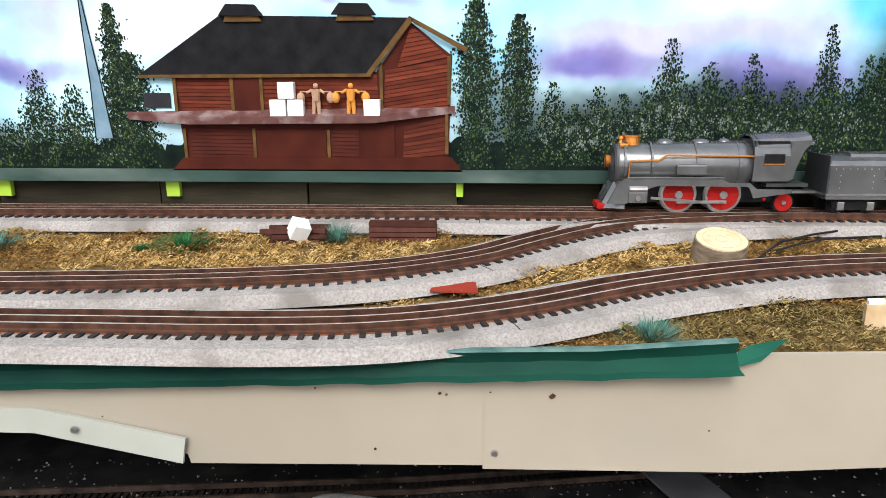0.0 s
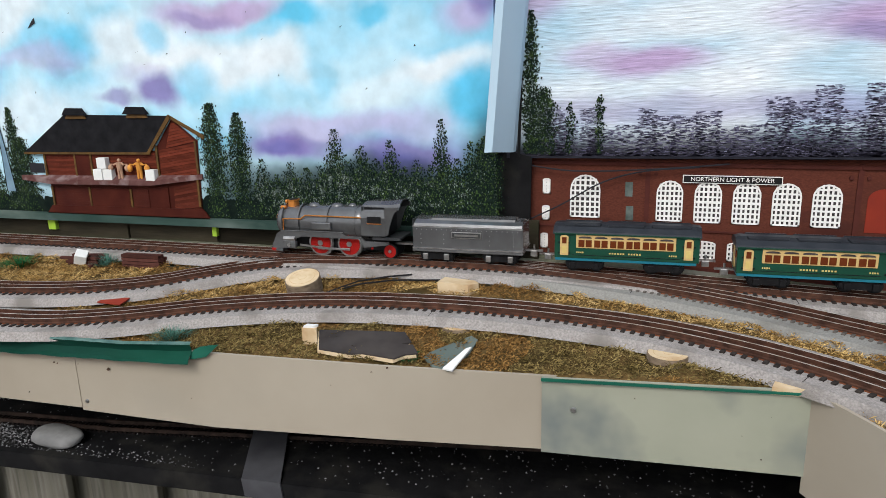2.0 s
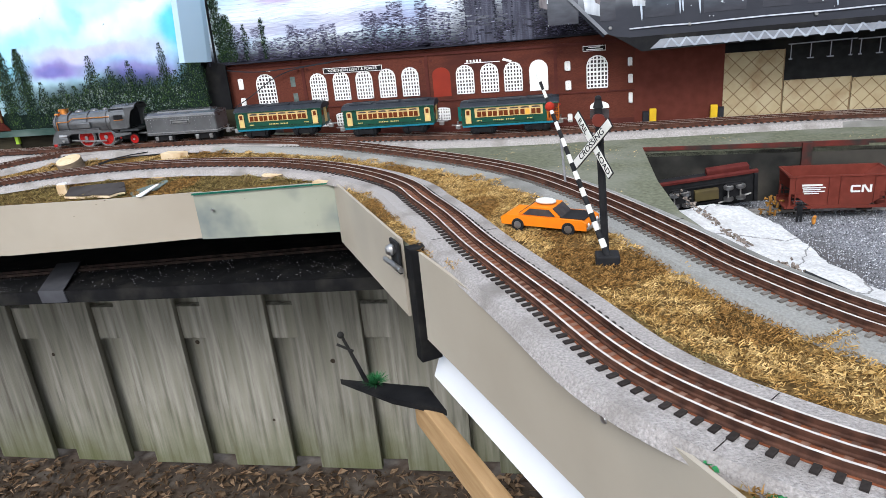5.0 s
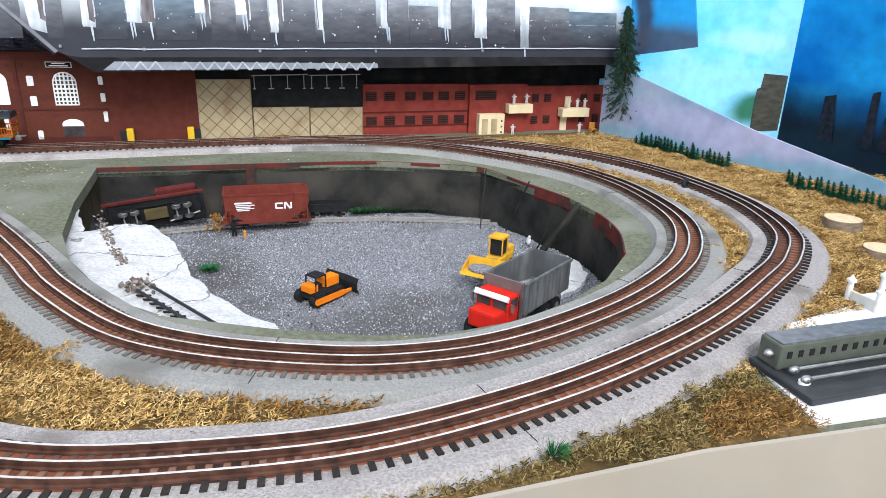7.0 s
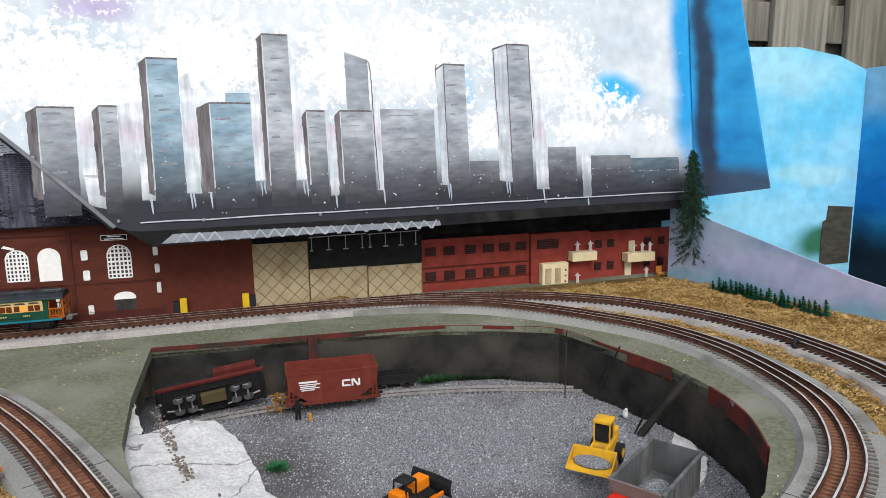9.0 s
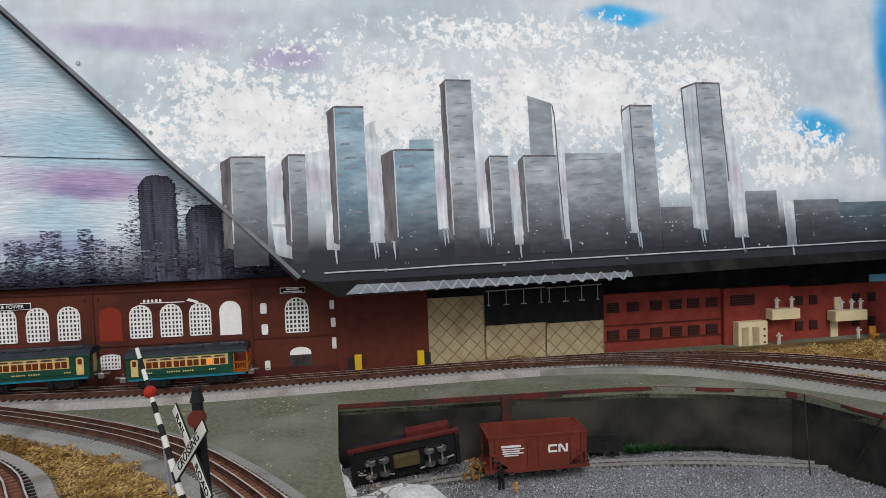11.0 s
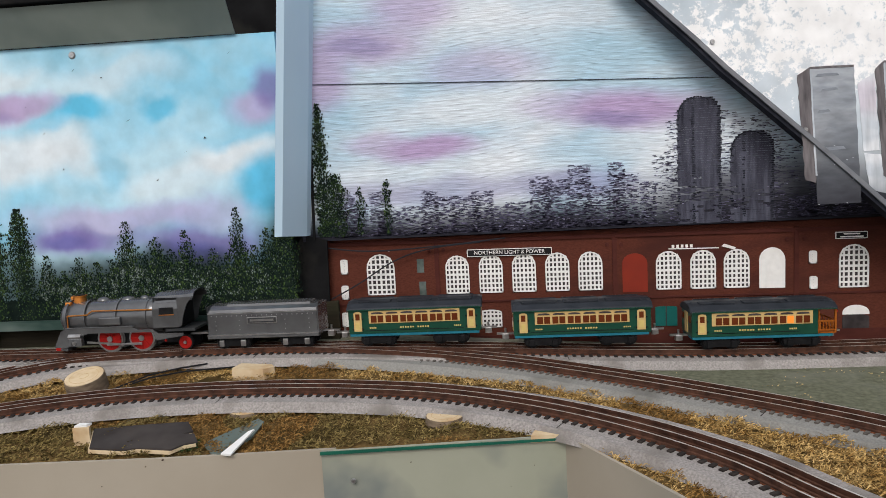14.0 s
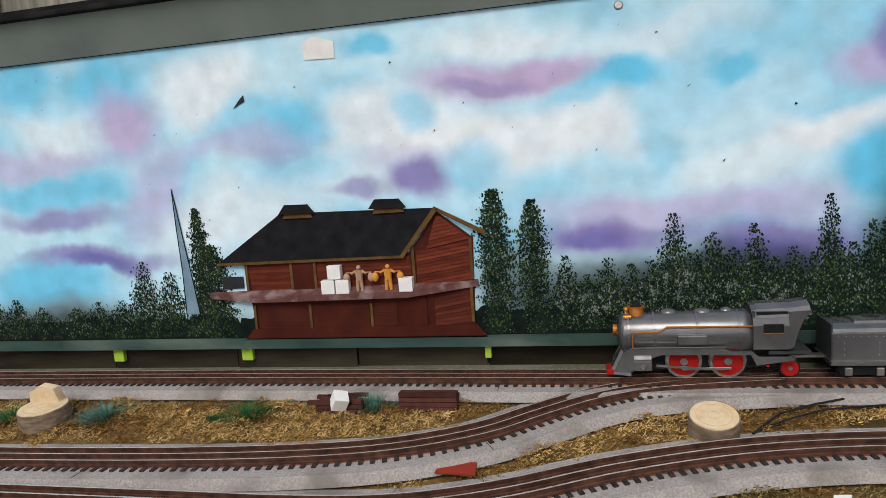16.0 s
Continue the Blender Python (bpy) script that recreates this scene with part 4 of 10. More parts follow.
while len(fl) < 3 * 2100:
    x = rnd.uniform(-0.8, 0.95)
    y = shelf_front(x) + rnd.uniform(0.002, 0.15)
    heap = math.exp(-((x + 0.20) / 0.10) ** 2) * math.exp(-((y - 0.60) / 0.035) ** 2) + 0.30 * math.exp(-((x - 0.06) / 0.13) ** 2) * math.exp(-((y - 0.592) / 0.016) ** 2)
    if rnd.random() > 0.035 + heap:
        continue
    s = rnd.uniform(0.0007, 0.0022) * (1.5 if heap > 0.4 and rnd.random() < 0.3 else 1)
    o, a = len(vv), rnd.uniform(0, 6.28)
    vv += [(x + s * math.cos(a + k * 2.1), y + s * math.sin(a + k * 2.1), SHELF + 0.0003) for k in range(3)] + [(x + s * rnd.uniform(-0.4, 0.4), y, SHELF + 0.0003 + s * 0.9)]
    fl += [(o, o + 1, o + 3), (o + 1, o + 2, o + 3), (o + 2, o, o + 3)]
me = bpy.data.meshes.new("grit")
me.from_pydata(vv, [], fl)
me.materials.append(M["grit"])
tagged(new("grit", me), "pale grit scattered on the black shelf", "gravel", kind="stuff")

# support under the bridge end
M["pine"] = mat("raw_pine_beam", (0.30, 0.185, 0.085), (0.40, 0.26, 0.13), 0.8, size=12, stretch=(1, 8, 8), bump=0.2)
M["white_board"] = mat("white_panel", (0.62, 0.63, 0.65), (0.68, 0.69, 0.70), 0.5, size=6)
beam = mesh_thing("support_beam", box(bmesh.new(), 0, 0, 0, 0.75, 0.020, 0.045, bevel=0.003), M["pine"], "raw pine support beam under the layout", "beam",
                  at=Matrix.Translation((1.36, -0.06, 0.735)) @ Matrix.Rotation(math.atan2(-0.5, 0.33), 4, "Z"))
mesh_thing("side_board", box(bmesh.new(), 0, 0, 0, 0.75, 0.006, 0.055), M["white_board"], "white board fixed along the pine beam", "board",
           at=Matrix.Translation((1.39, -0.035, 0.80)) @ Matrix.Rotation(math.atan2(-0.5, 0.33), 4, "Z") @ Matrix.Rotation(-0.35, 4, "X"))
mesh_thing("bridge_post", box(bmesh.new(), 1.176, 0.245, 0.90, 0.02, 0.03, 0.16, Matrix.Rotation(-1.0, 4, "Z"), bevel=0.002), M["black_paint"], "black upright post at the lift bridge joint", "post")
for sx, sy in ((2.6, -0.25), (2.6, 0.8), (-1.2, 0.6), (-1.2, 0.9)):
    mesh_thing("table_leg", box(bmesh.new(), sx, sy, 0.42, 0.07, 0.07, 0.85 if sx < 1.5 and sy > 0.5 else 1.09 - 0.25, bevel=0.004), M["pine"], "square pine leg under the layout", "leg", "layout legs")
shelf2 = empty_thing("small_shelf", "small dark shelf bracket carrying a toy lamp and figures", "shelf")
part("board", prism(bmesh.new(), [(1.03, 0.28), (1.165, 0.262), (1.20, 0.205), (1.12, 0.23)], lambda u, v, d: (u, v, 0.755 + d), 0.008), M["black_paint"], shelf2)
bm = cyl(bmesh.new(), (1.075, 0.268, 0.763), (1.045, 0.275, 0.835), 0.0035, 0.002, 8)
cyl(bm, (1.035, 0.277, 0.822), (1.06, 0.27, 0.815), 0.002, n=6)
ball(bm, 1.043, 0.275, 0.838, 0.005)
part("toy_lamp_post", bm, M["black_paint"], shelf2)
M["green_foam"] = mat("green_foam", (0.015, 0.12, 0.03), (0.03, 0.20, 0.06), 0.9, size=90, bump=0.6)

# ---- boards and trim round the backdrops ----
M["dark_board"] = mat("dark_stained_plank", (0.020, 0.018, 0.013), (0.055, 0.046, 0.03), 0.85, size=14, stretch=(0.5, 3, 3), third=(0.03, 0.045, 0.022), size3=4, obj_random=0.5, bump=0.4)
back = empty_thing("wall_back", "dark stained planks below and behind the backdrops", "wall", kind="structure")
x = -1.6
rnd = random.Random(3)
while x < 0.57:
    w = rnd.uniform(0.12, 0.24)
    ob = part("plank", box(bmesh.new(), 0, 0, 0, w - 0.002, 0.01, 0.12, bevel=0.001), M["dark_board"], back)
    ob.location = (x + w / 2, 0.926 + rnd.uniform(0, 0.004), 1.02)
    x += w
part("back_panel", box(bmesh.new(), 0.55, 0.975, 1.3, 4.3, 0.01, 0.62), M["black_paint"], back)
part("dark_corner_cloth", prism(bmesh.new(), [(0.50, 1.0), (0.612, 1.0), (0.615, 1.18), (0.575, 1.19), (0.50, 1.075)], lambda u, v, d: (u, 0.936 - 0.01 * (u - 0.5) / 0.1 + d, v), 0.004), M["black_paint"], back)
M["lime"] = mat("lime_plastic", (0.36, 0.55, 0.05), (0.30, 0.46, 0.05), 0.5)
for px in (-0.565, -0.338, 0.036):
    mesh_thing("clip", box(bmesh.new(), px, 0.917, 1.045, 0.018 if px < 0 else 0.009, 0.008, 0.022, bevel=0.001), M["lime"], "lime green plastic clip under the backdrop board", "clip", "backdrop clips")
M["top_flashing"] = mat("grey_green_flashing", (0.20, 0.24, 0.215), (0.25, 0.29, 0.26), 0.45, size=8, third=(0.15, 0.19, 0.18), size3=5)
M["flashing"] = mat("grey_cream_flashing", (0.33, 0.345, 0.305), (0.40, 0.41, 0.365), 0.45, size=8, third=(0.26, 0.28, 0.25), size3=5)
mesh_thing("trim_top", prism(bmesh.new(), [(-1.6, 0), (0.50, 0), (0.50, 1), (-1.6, 1)], lambda u, v, d: (u, 0.902 - 0.035 * v + d, 1.508 + 0.052 * v - 0.003 * u), 0.003), M["top_flashing"], "grey-green metal flashing along the backdrop's top", "trim", kind="structure")
mesh_thing("trim_ledge", box(bmesh.new(), -0.55, 0.875, 1.566, 2.1, 0.035, 0.008, bevel=0.002), M["black_paint"], "black edge on top of the metal flashing", "trim", kind="structure")
M["strip"] = mat("blue_grey_painted_metal", (0.44, 0.60, 0.72), (0.50, 0.65, 0.76), 0.35, size=6, third=(0.36, 0.50, 0.62), size3=4, stretch=(1, 1, 0.5))
bm = bmesh.new()
fold = [(0.5935, 0.912), (0.5925, 0.895), (0.574, 0.832), (0.564, 0.828), (0.563, 0.830), (0.573, 0.8345), (0.5905, 0.896), (0.5915, 0.912)]
rings = [[bm.verts.new((x + 0.087 * (z - 1.2), y, z + (0.006 if y < 0.84 else 0.0) * (z < 1.3))) for x, y in fold] for z in (1.190, 1.74)]
for n in range(8):
    bm.faces.new((rings[0][n], rings[0][(n + 1) % 8], rings[1][(n + 1) % 8], rings[1][n]))
bm.faces.new(rings[0]), bm.faces.new(rings[1][::-1])
bmesh.ops.recalc_face_normals(bm, faces=bm.faces)
mesh_thing("trim_strip", bm, M["strip"], "pale blue folded metal strip covering the joint of two backdrops", "trim", kind="structure")
mesh_thing("trim_line", prism(bmesh.new(), [(0.5925, 1.180), (0.5965, 1.180), (0.6140, 1.72), (0.6095, 1.72)], lambda u, v, d: (u, 0.924 + d, v), 0.003), M["black_paint"], "thin black gap beside the joint strip", "trim", kind="structure")

# right side boards
M["ink_deep"] = mat("black_ink_paint", (0.012, 0.014, 0.02), (0.03, 0.032, 0.042), 0.6, size=60)
sheet("backdrop_sea", [(2.55, 0.70), (3.36, 0.70), (3.36, 1.50), (3.26, 1.535), (3.12, 1.555), (2.9, 1.55), (2.55, 1.55)], lambda u, v, d: (u, 0.985 + d, v), 0.01, M["blue_light"], "light blue painted board with a green headland")
M["block_paint"] = mat("olive_grey_block_paint", (0.045, 0.045, 0.035), (0.08, 0.078, 0.062), 0.6, size=30, stretch=(1, 1, 3))
mesh_thing("painted_block", prism(bmesh.new(), [(3.245, 0.955), (3.352, 0.955), (3.352, 1.118), (3.262, 1.125), (3.258, 1.085), (3.245, 1.08)], lambda u, v, d: (u, 0.9835 - d, v), 0.0008), M["block_paint"], "dark olive tower block painted on the sea board", "painted tower", "painted skyline")
for yy, w, hh in ((0.80, 0.05, 1.075), (0.68, 0.03, 1.10), (0.60, 0.06, 1.05), (0.47, 0.04, 1.09), (0.35, 0.07, 1.06), (0.22, 0.04, 1.08)):
    mesh_thing("painted_block", prism(bmesh.new(), [(yy, 0.955), (yy + w, 0.955), (yy + w, hh), (yy + w * 0.3, hh + 0.008)], lambda u, v, d: (3.3575 - 0.05 * (u - 1) - d, u, v), 0.0008), M["ink_deep"], "black tower silhouette painted on the deep blue board", "painted tower", "painted skyline")
sheet("backdrop_deep", [(-0.8, 0.70), (1.0, 0.70), (1.0, 1.505), (-0.8, 1.505)], lambda u, v, d: (3.36 + d - 0.05 * (u - 1), u, v), 0.01, M["blue_dark"], "deep blue painted board with dark silhouettes")
sheet("backdrop_mist", [(0, 0.97), (0, 1.148), (0.12, 1.125), (0.42, 1.048), (0.74, 0.985), (0.74, 0.97)], lambda u, v, d: (2.655 + 0.30 * u + d, 0.875 - 0.95 * u, v + 0.01), 0.004, M["lavender"], "sheet painted as lavender mist slanting down to the table")
mesh_thing("backdrop_flap", prism(bmesh.new(), [(0, 1.182), (1, 1.212), (0.62, 1.72), (0, 1.72)], lambda u, v, d: (2.70 + 0.083 * u + d, 0.846 - 0.145 * u + 0.12 * (v - 1.18), v), 0.004), M["flap"], "bent blue flap at the end of the city backdrop", "backdrop", kind="structure")
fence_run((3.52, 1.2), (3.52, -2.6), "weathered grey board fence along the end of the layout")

# ---- painted trees, skyline and skyscrapers on the boards ----
M["leaf_dark"] = mat("dark_green_paint", (0.004, 0.009, 0.008), (0.011, 0.020, 0.014), 0.6, size=60, island=0.4)
M["leaf_grey"] = mat("pale_green_paint", (0.06, 0.085, 0.075), (0.16, 0.19, 0.175), 0.6, size=60, island=0.6)
M["leaf_green"] = mat("moss_green_paint", (0.025, 0.05, 0.016), (0.055, 0.09, 0.025), 0.6, size=60, island=0.4)
M["foot_green"] = mat("green_foot_paint", (0.018, 0.040, 0.033), (0.055, 0.090, 0.078), 0.5, size=24, amount=0.8, third=(0.15, 0.185, 0.165), size3=9, stretch=(0.4, 1, 1))


def dab(vv, fl, fm, x, z, s, y, rnd, mi):
    o, a = len(vv), rnd.uniform(0, 6.28)
    n = 4
    vv += [(x + s * rnd.uniform(0.6, 1.2) * math.cos(a + k * 6.283 / n) * 0.8, y, z + s * rnd.uniform(0.6, 1.3) * math.sin(a + k * 6.283 / n)) for k in range(n)]
    fl.append(tuple(range(o, o + n)))
    fm.append(mi)


def dab_mesh(name, vv, fl, fm, mats):
    me = bpy.data.meshes.new(name)
    me.from_pydata(vv, [], fl)
    for m in mats:
        me.materials.append(m)
    me.polygons.foreach_set("material_index", fm)
    me.update()
    return me


def painted_tree(name, x, z0, z1, w, y, seed, dense=1.0, pale=0.25, tall=True, label="dark green tree dabbed in paint on the backdrop"):
    """A tree of many paint dabs lying on the board: a ragged column when tall, else a loose bush with a thin top."""
    rnd = random.Random(seed)
    vv, fl, fm = [], [], []
    h = z1 - z0
    for i in range(int(3600 * dense * h / 0.2 * max(0.4, w / 0.05))):
        t = rnd.random()
        taper = min(1.0, (1.04 - t) * (2.6 if tall else 1.35)) ** 0.55
        half = w * 0.5 * taper * max(0.45, 0.9 + 0.45 * noise.noise(Vector((seed, t * h * 110, 0))))
        u = rnd.uniform(-0.9, 0.9) + rnd.gauss(0, 0.28)
        thin = 0.12 + 0.88 * smooth_step(0.95, 0.35, t) if not tall else 0.55 + 0.45 * smooth_step(1.0, 0.75, t)
        px, pz = x + u * half + 0.004 * noise.noise(Vector((seed, t * 5, 3))), z0 + t * h
        if rnd.random() > thin * (1.0 - 0.45 * abs(u)) or noise.noise(Vector((px * 260, seed, pz * 260))) < -0.42 - 0.6 * (1 - t):
            continue
        lit = noise.noise(Vector((px * 120, seed + 5, pz * 120)))
        mi = 1 if rnd.random() < pale * (0.06 + 1.9 * max(0.0, lit)) * (1.4 if 0.25 < t < 0.75 else 0.25) else (2 if rnd.random() < 0.22 else 0)
        dab(vv, fl, fm, px, pz, rnd.uniform(0.0007, 0.0022) * (0.8 if mi == 1 else 1.0), y - 0.0004 * rnd.random() - (0.0005 if mi == 1 else 0), rnd, mi)
    ob = new(name, dab_mesh(name, vv, fl, fm, [M["leaf_dark"], M["leaf_grey"], M["leaf_green"]]))
    return tagged(ob, label, "painted tree", "painted trees")


YB = 0.9075
for i, (x, z1, w) in enumerate([(0.056, 1.272, 0.052), (0.108, 1.255, 0.044), (-0.395, 1.272, 0.036), (-0.375, 1.215, 0.06), (0.548, 1.215, 0.050)]):
    painted_tree("painted_tree", x, 1.072, z1, w, YB, 20 + i, 2.0, 0.04, label="tall narrow dark conifer dabbed on the backdrop")
rnd = random.Random(8)
for i, (x, z1, w, pale) in enumerate([(0.150, 1.178, 0.05, 0.30), (0.178, 1.150, 0.05, 0.38), (0.205, 1.172, 0.055, 0.32), (0.235, 1.162, 0.05, 0.22), (0.262, 1.165, 0.05, 0.34), (0.290, 1.226, 0.058, 0.36), (0.318, 1.172, 0.05, 0.34), (0.338, 1.200, 0.052, 0.10),
                                      (0.362, 1.178, 0.045, 0.26), (0.388, 1.208, 0.05, 0.16), (0.412, 1.165, 0.05, 0.34), (0.432, 1.176, 0.045, 0.22), (0.455, 1.168, 0.045, 0.20), (0.475, 1.240, 0.042, 0.05), (0.500, 1.180, 0.05, 0.20), (0.522, 1.206, 0.045, 0.10)]):
    painted_tree("painted_tree", x, 1.075, z1, w, YB, 40 + i, 1.9, pale, False, "bushy grey-green tree dabbed on the backdrop")
for i in range(9):
    painted_tree("painted_tree", -0.78 + i * 0.048 + rnd.uniform(-0.01, 0.01), 1.075, 1.13 + rnd.uniform(-0.01, 0.02) + (0.05 if i in (6, 7) else 0), 0.07, YB, 70 + i, 1.5, 0.12, False, "bushy dark green tree dabbed on the backdrop")
for i, (x, z1, w) in enumerate([(0.612, 1.395, 0.026), (0.632, 1.285, 0.040), (0.672, 1.262, 0.018), (0.716, 1.272, 0.014)]):
    painted_tree("painted_tree", x, 1.185, z1, w, 0.9268, 90 + i, 1.6 if i < 2 else 0.7, 0.03, label="ragged black conifer dabbed on the ribbed backdrop")
bm = bmesh.new()
N = 620
tops = []
for i in range(N + 1):
    x = -1.5 + i * 2.06 / N
    p = Vector((x, 0, 0))
    tops.append(1.104 + 0.012 * noise.noise(p * 14) + 0.009 * noise.noise(p * 60) + 0.008 * noise.noise(p * 260) + 0.035 * smooth_step(0.42, 0.56, x) + 0.008 * smooth_step(0.0, 0.2, x))
lo = [bm.verts.new((-1.5 + i * 2.06 / N, YB - 0.0002, 1.063)) for i in range(N + 1)]
hi = [bm.verts.new((-1.5 + i * 2.06 / N, YB - 0.0002, tops[i])) for i in range(N + 1)]
for i in range(N):
    bm.faces.new((lo[i], lo[i + 1], hi[i + 1], hi[i]))
mesh_thing("painted_hedge", bm, M["leaf_dark"], "dark green undergrowth painted along the backdrop's foot", "painted hedge", kind="stuff")
mesh_thing("painted_kerb", prism(bmesh.new(), [(-1.5, 1.060), (0.56, 1.052), (0.56, 1.068), (-1.5, 1.076)], lambda u, v, d: (u, 0.9055 - d, v), 0.004), M["foot_green"], "green painted lip along the backdrop's foot", "trim", kind="structure")
# mast and bird marks
M["mast_blue"] = mat("blue_grey_mast_paint", (0.09, 0.16, 0.22), (0.20, 0.30, 0.38), 0.5, size=30)
mast = empty_thing("painted_mast", "thin blue-grey lattice mast painted on the backdrop", "painted mast")
part("face", prism(bmesh.new(), [(-0.428, 1.11), (-0.405, 1.11), (-0.414, 1.19), (-0.424, 1.27), (-0.4285, 1.304), (-0.428, 1.24), (-0.4265, 1.18)], lambda u, v, d: (u, YB - 0.0006 - d, v), 0.0004), M["mast_blue"], mast)
for line in ([(-0.428, 1.11), (-0.4265, 1.18), (-0.428, 1.24), (-0.4285, 1.304)], [(-0.405, 1.11), (-0.414, 1.19), (-0.424, 1.27), (-0.4285, 1.304)]):
    for a, b in zip(line, line[1:]):
        part("outline", prism(bmesh.new(), [(a[0] - 0.0008, a[1]), (a[0] + 0.0008, a[1]), (b[0] + 0.0006, b[1]), (b[0] - 0.0006, b[1])], lambda u, v, d: (u, YB - 0.0011 - d, v), 0.0003), M["leaf_dark"], mast)
M["scuff"] = mat("dark_scuff", (0.03, 0.03, 0.035), rough=0.6)
bm = bmesh.new()
rnd = random.Random(17)
for i in range(26):
    x, z = rnd.uniform(-0.7, 0.5), rnd.uniform(1.25, 1.5)
    prism(bm, [(x, z), (x + rnd.uniform(0.001, 0.004), z + 0.001), (x + rnd.uniform(0.001, 0.006), z + rnd.uniform(0.001, 0.004))], lambda u, v, d: (u, YB - 0.0003 - d, v), 0.0005)
prism(bm, [(-0.312, 1.412), (-0.301, 1.424), (-0.294, 1.43), (-0.293, 1.421), (-0.300, 1.418)], lambda u, v, d: (u, YB - 0.0003 - d, v), 0.0006)
mesh_thing("scuff_mark", bm, M["scuff"], "dark scuffs and a bird-shaped chip in the sky paint", "scuff", kind="stuff")
M["white_paint"] = mat("white_card", (0.74, 0.74, 0.72), (0.66, 0.66, 0.64), 0.6, size=60)
mesh_thing("paint_patch", prism(bmesh.new(), [(-0.195, 1.469), (-0.150, 1.467), (-0.150, 1.49), (-0.182, 1.50), (-0.197, 1.49)], lambda u, v, d: (u, YB - 0.0004 - d, v), 0.0005), M["white_paint"], "white patch of filler on the sky", "patch")
M["screw"] = mat("zinc_screw", (0.5, 0.5, 0.5), (0.35, 0.34, 0.33), 0.35, 0.9, size=200)


def screw(x, y, z, nx, ny, r=0.0045):
    bm = cyl(bmesh.new(), (0, 0, 0), (nx * 0.002, ny * 0.002, 0), r, r * 0.7, 12)
    mesh_thing("screw", bm, M["screw"], "round zinc screw head set in the sheet", "screw", "fixing screws", at=pose(x, y, z))


screw(0.232, 0.9075, 1.492, 0, -1, 0.006)
for x, y, z in ((0.72, 0.565, 0.945), (-0.2645, 0.5355, 0.909), (0.0715, 0.5505, 0.8865)):
    screw(x, y, z, 0, -1, 0.0032)
for x, y, z in ((1.385, -0.085, 0.955), (1.06, 0.417, 0.955)):
    screw(x, y, z, -0.84, -0.54)
for x, z in ((2.10, 0.95), (2.45, 0.93), (1.7, 0.9)):
    screw(x, -0.2955 if x < 2.05 else -0.300 - (x - 2.1) * 0.085, z, 0, -1)

# ribbed backdrop's skyline
M["ink"] = mat("black_violet_paint", (0.035, 0.034, 0.05), (0.085, 0.08, 0.125), 0.6, size=90, island=0.5, stretch=(1, 1, 4))
M["ink_mid"] = mat("dark_violet_paint", (0.06, 0.058, 0.10), (0.13, 0.12, 0.20), 0.6, size=90, island=0.5, stretch=(1, 1, 4))
M["ink_pale"] = mat("dull_violet_paint", (0.14, 0.14, 0.21), (0.28, 0.28, 0.38), 0.6, size=90, island=0.5, stretch=(1, 1, 4))
M["soft_tower"] = mat("violet_tower_paint", (0.020, 0.020, 0.030), (0.12, 0.125, 0.165), 0.6, size=70, amount=0.9, stretch=(2.0, 1, 0.22), third=(0.05, 0.05, 0.07), size3=30, bump=0.4)
rnd = random.Random(88)
for xa, xb, ztop, inner in ((1.1665, 1.2315, 1.3724, 0.36), (1.2447, 1.3095, 1.316, 0.30)):
    tower = empty_thing("painted_tower", "tall dark violet tower brushed in dashes on the ribbed backdrop", "painted tower", "painted skyline")
    body, lines = bmesh.new(), bmesh.new()
    z = 1.18
    while z < ztop - 0.003:
        h = 0.0034
        k = (z - 1.18) / (ztop - 1.18)
        cap = min(1, max(0, (ztop - z) / 0.030))
        cut = 0.032 * (1 - math.sqrt(1 - (1 - cap) ** 2))
        c = (xa + xb) / 2 - 0.003
        x0, x1 = xa + cut + rnd.uniform(-0.001, 0.001), xb - cut * 0.8 + rnd.uniform(-0.0015, 0.0015)
        x = x0
        while x < x1 - 0.002:
            w = min(rnd.uniform(0.006, 0.020), x1 - x)
            light = 0.55 * math.exp(-((k - 0.22) / 0.14) ** 2) * (0.3 + abs(noise.noise(Vector((x * 60, 0, z * 25)))) * 2)
            if rnd.random() > light:
                e0, e1 = rnd.uniform(0, 0.0004), rnd.uniform(0, 0.0004)
                prism(body, [(x, z), (x + w, z), (x + w, z + h - e0), (x, z + h - e1)], lambda u, v, d: (u, 0.9276 - d, v), 0.0004)
            x += w
        for at, chance in ((x0 + 0.002, 0.35 + 0.4 * (k > 0.8)), (xa + (xb - xa) * inner, 0.75), (x1 - 0.003, 0.95)):
            if rnd.random() < chance:
                w = rnd.uniform(0.002, 0.0055)
                at += rnd.uniform(-0.0012, 0.0012)
                prism(lines, [(at - w / 2, z + 0.0006), (at + w / 2, z + 0.0004), (at + w * 0.4, z + 0.0026), (at - w * 0.5, z + 0.0022)], lambda u, v, d: (u, 0.9270 - d, v), 0.0003)
        z += h
    for i in range(14):
        a0, a1 = math.pi * (0.30 + i * 0.055), math.pi * (0.30 + (i + 0.8) * 0.055)
        prism(lines, [(c + 0.029 * math.cos(a) - o * math.cos(a), ztop - 0.030 + (0.030 - o) * math.sin(a)) for a, o in ((a0, 0), (a1, 0), (a1, 0.0018), (a0, 0.0018))], lambda u, v, d: (u, 0.9268 - d, v), 0.0003)
    part("body", body, M["soft_tower"], tower)
    part("brushed_line", lines, M["ink_deep"], tower, "black brushed outline dashes")
rnd = random.Random(23)
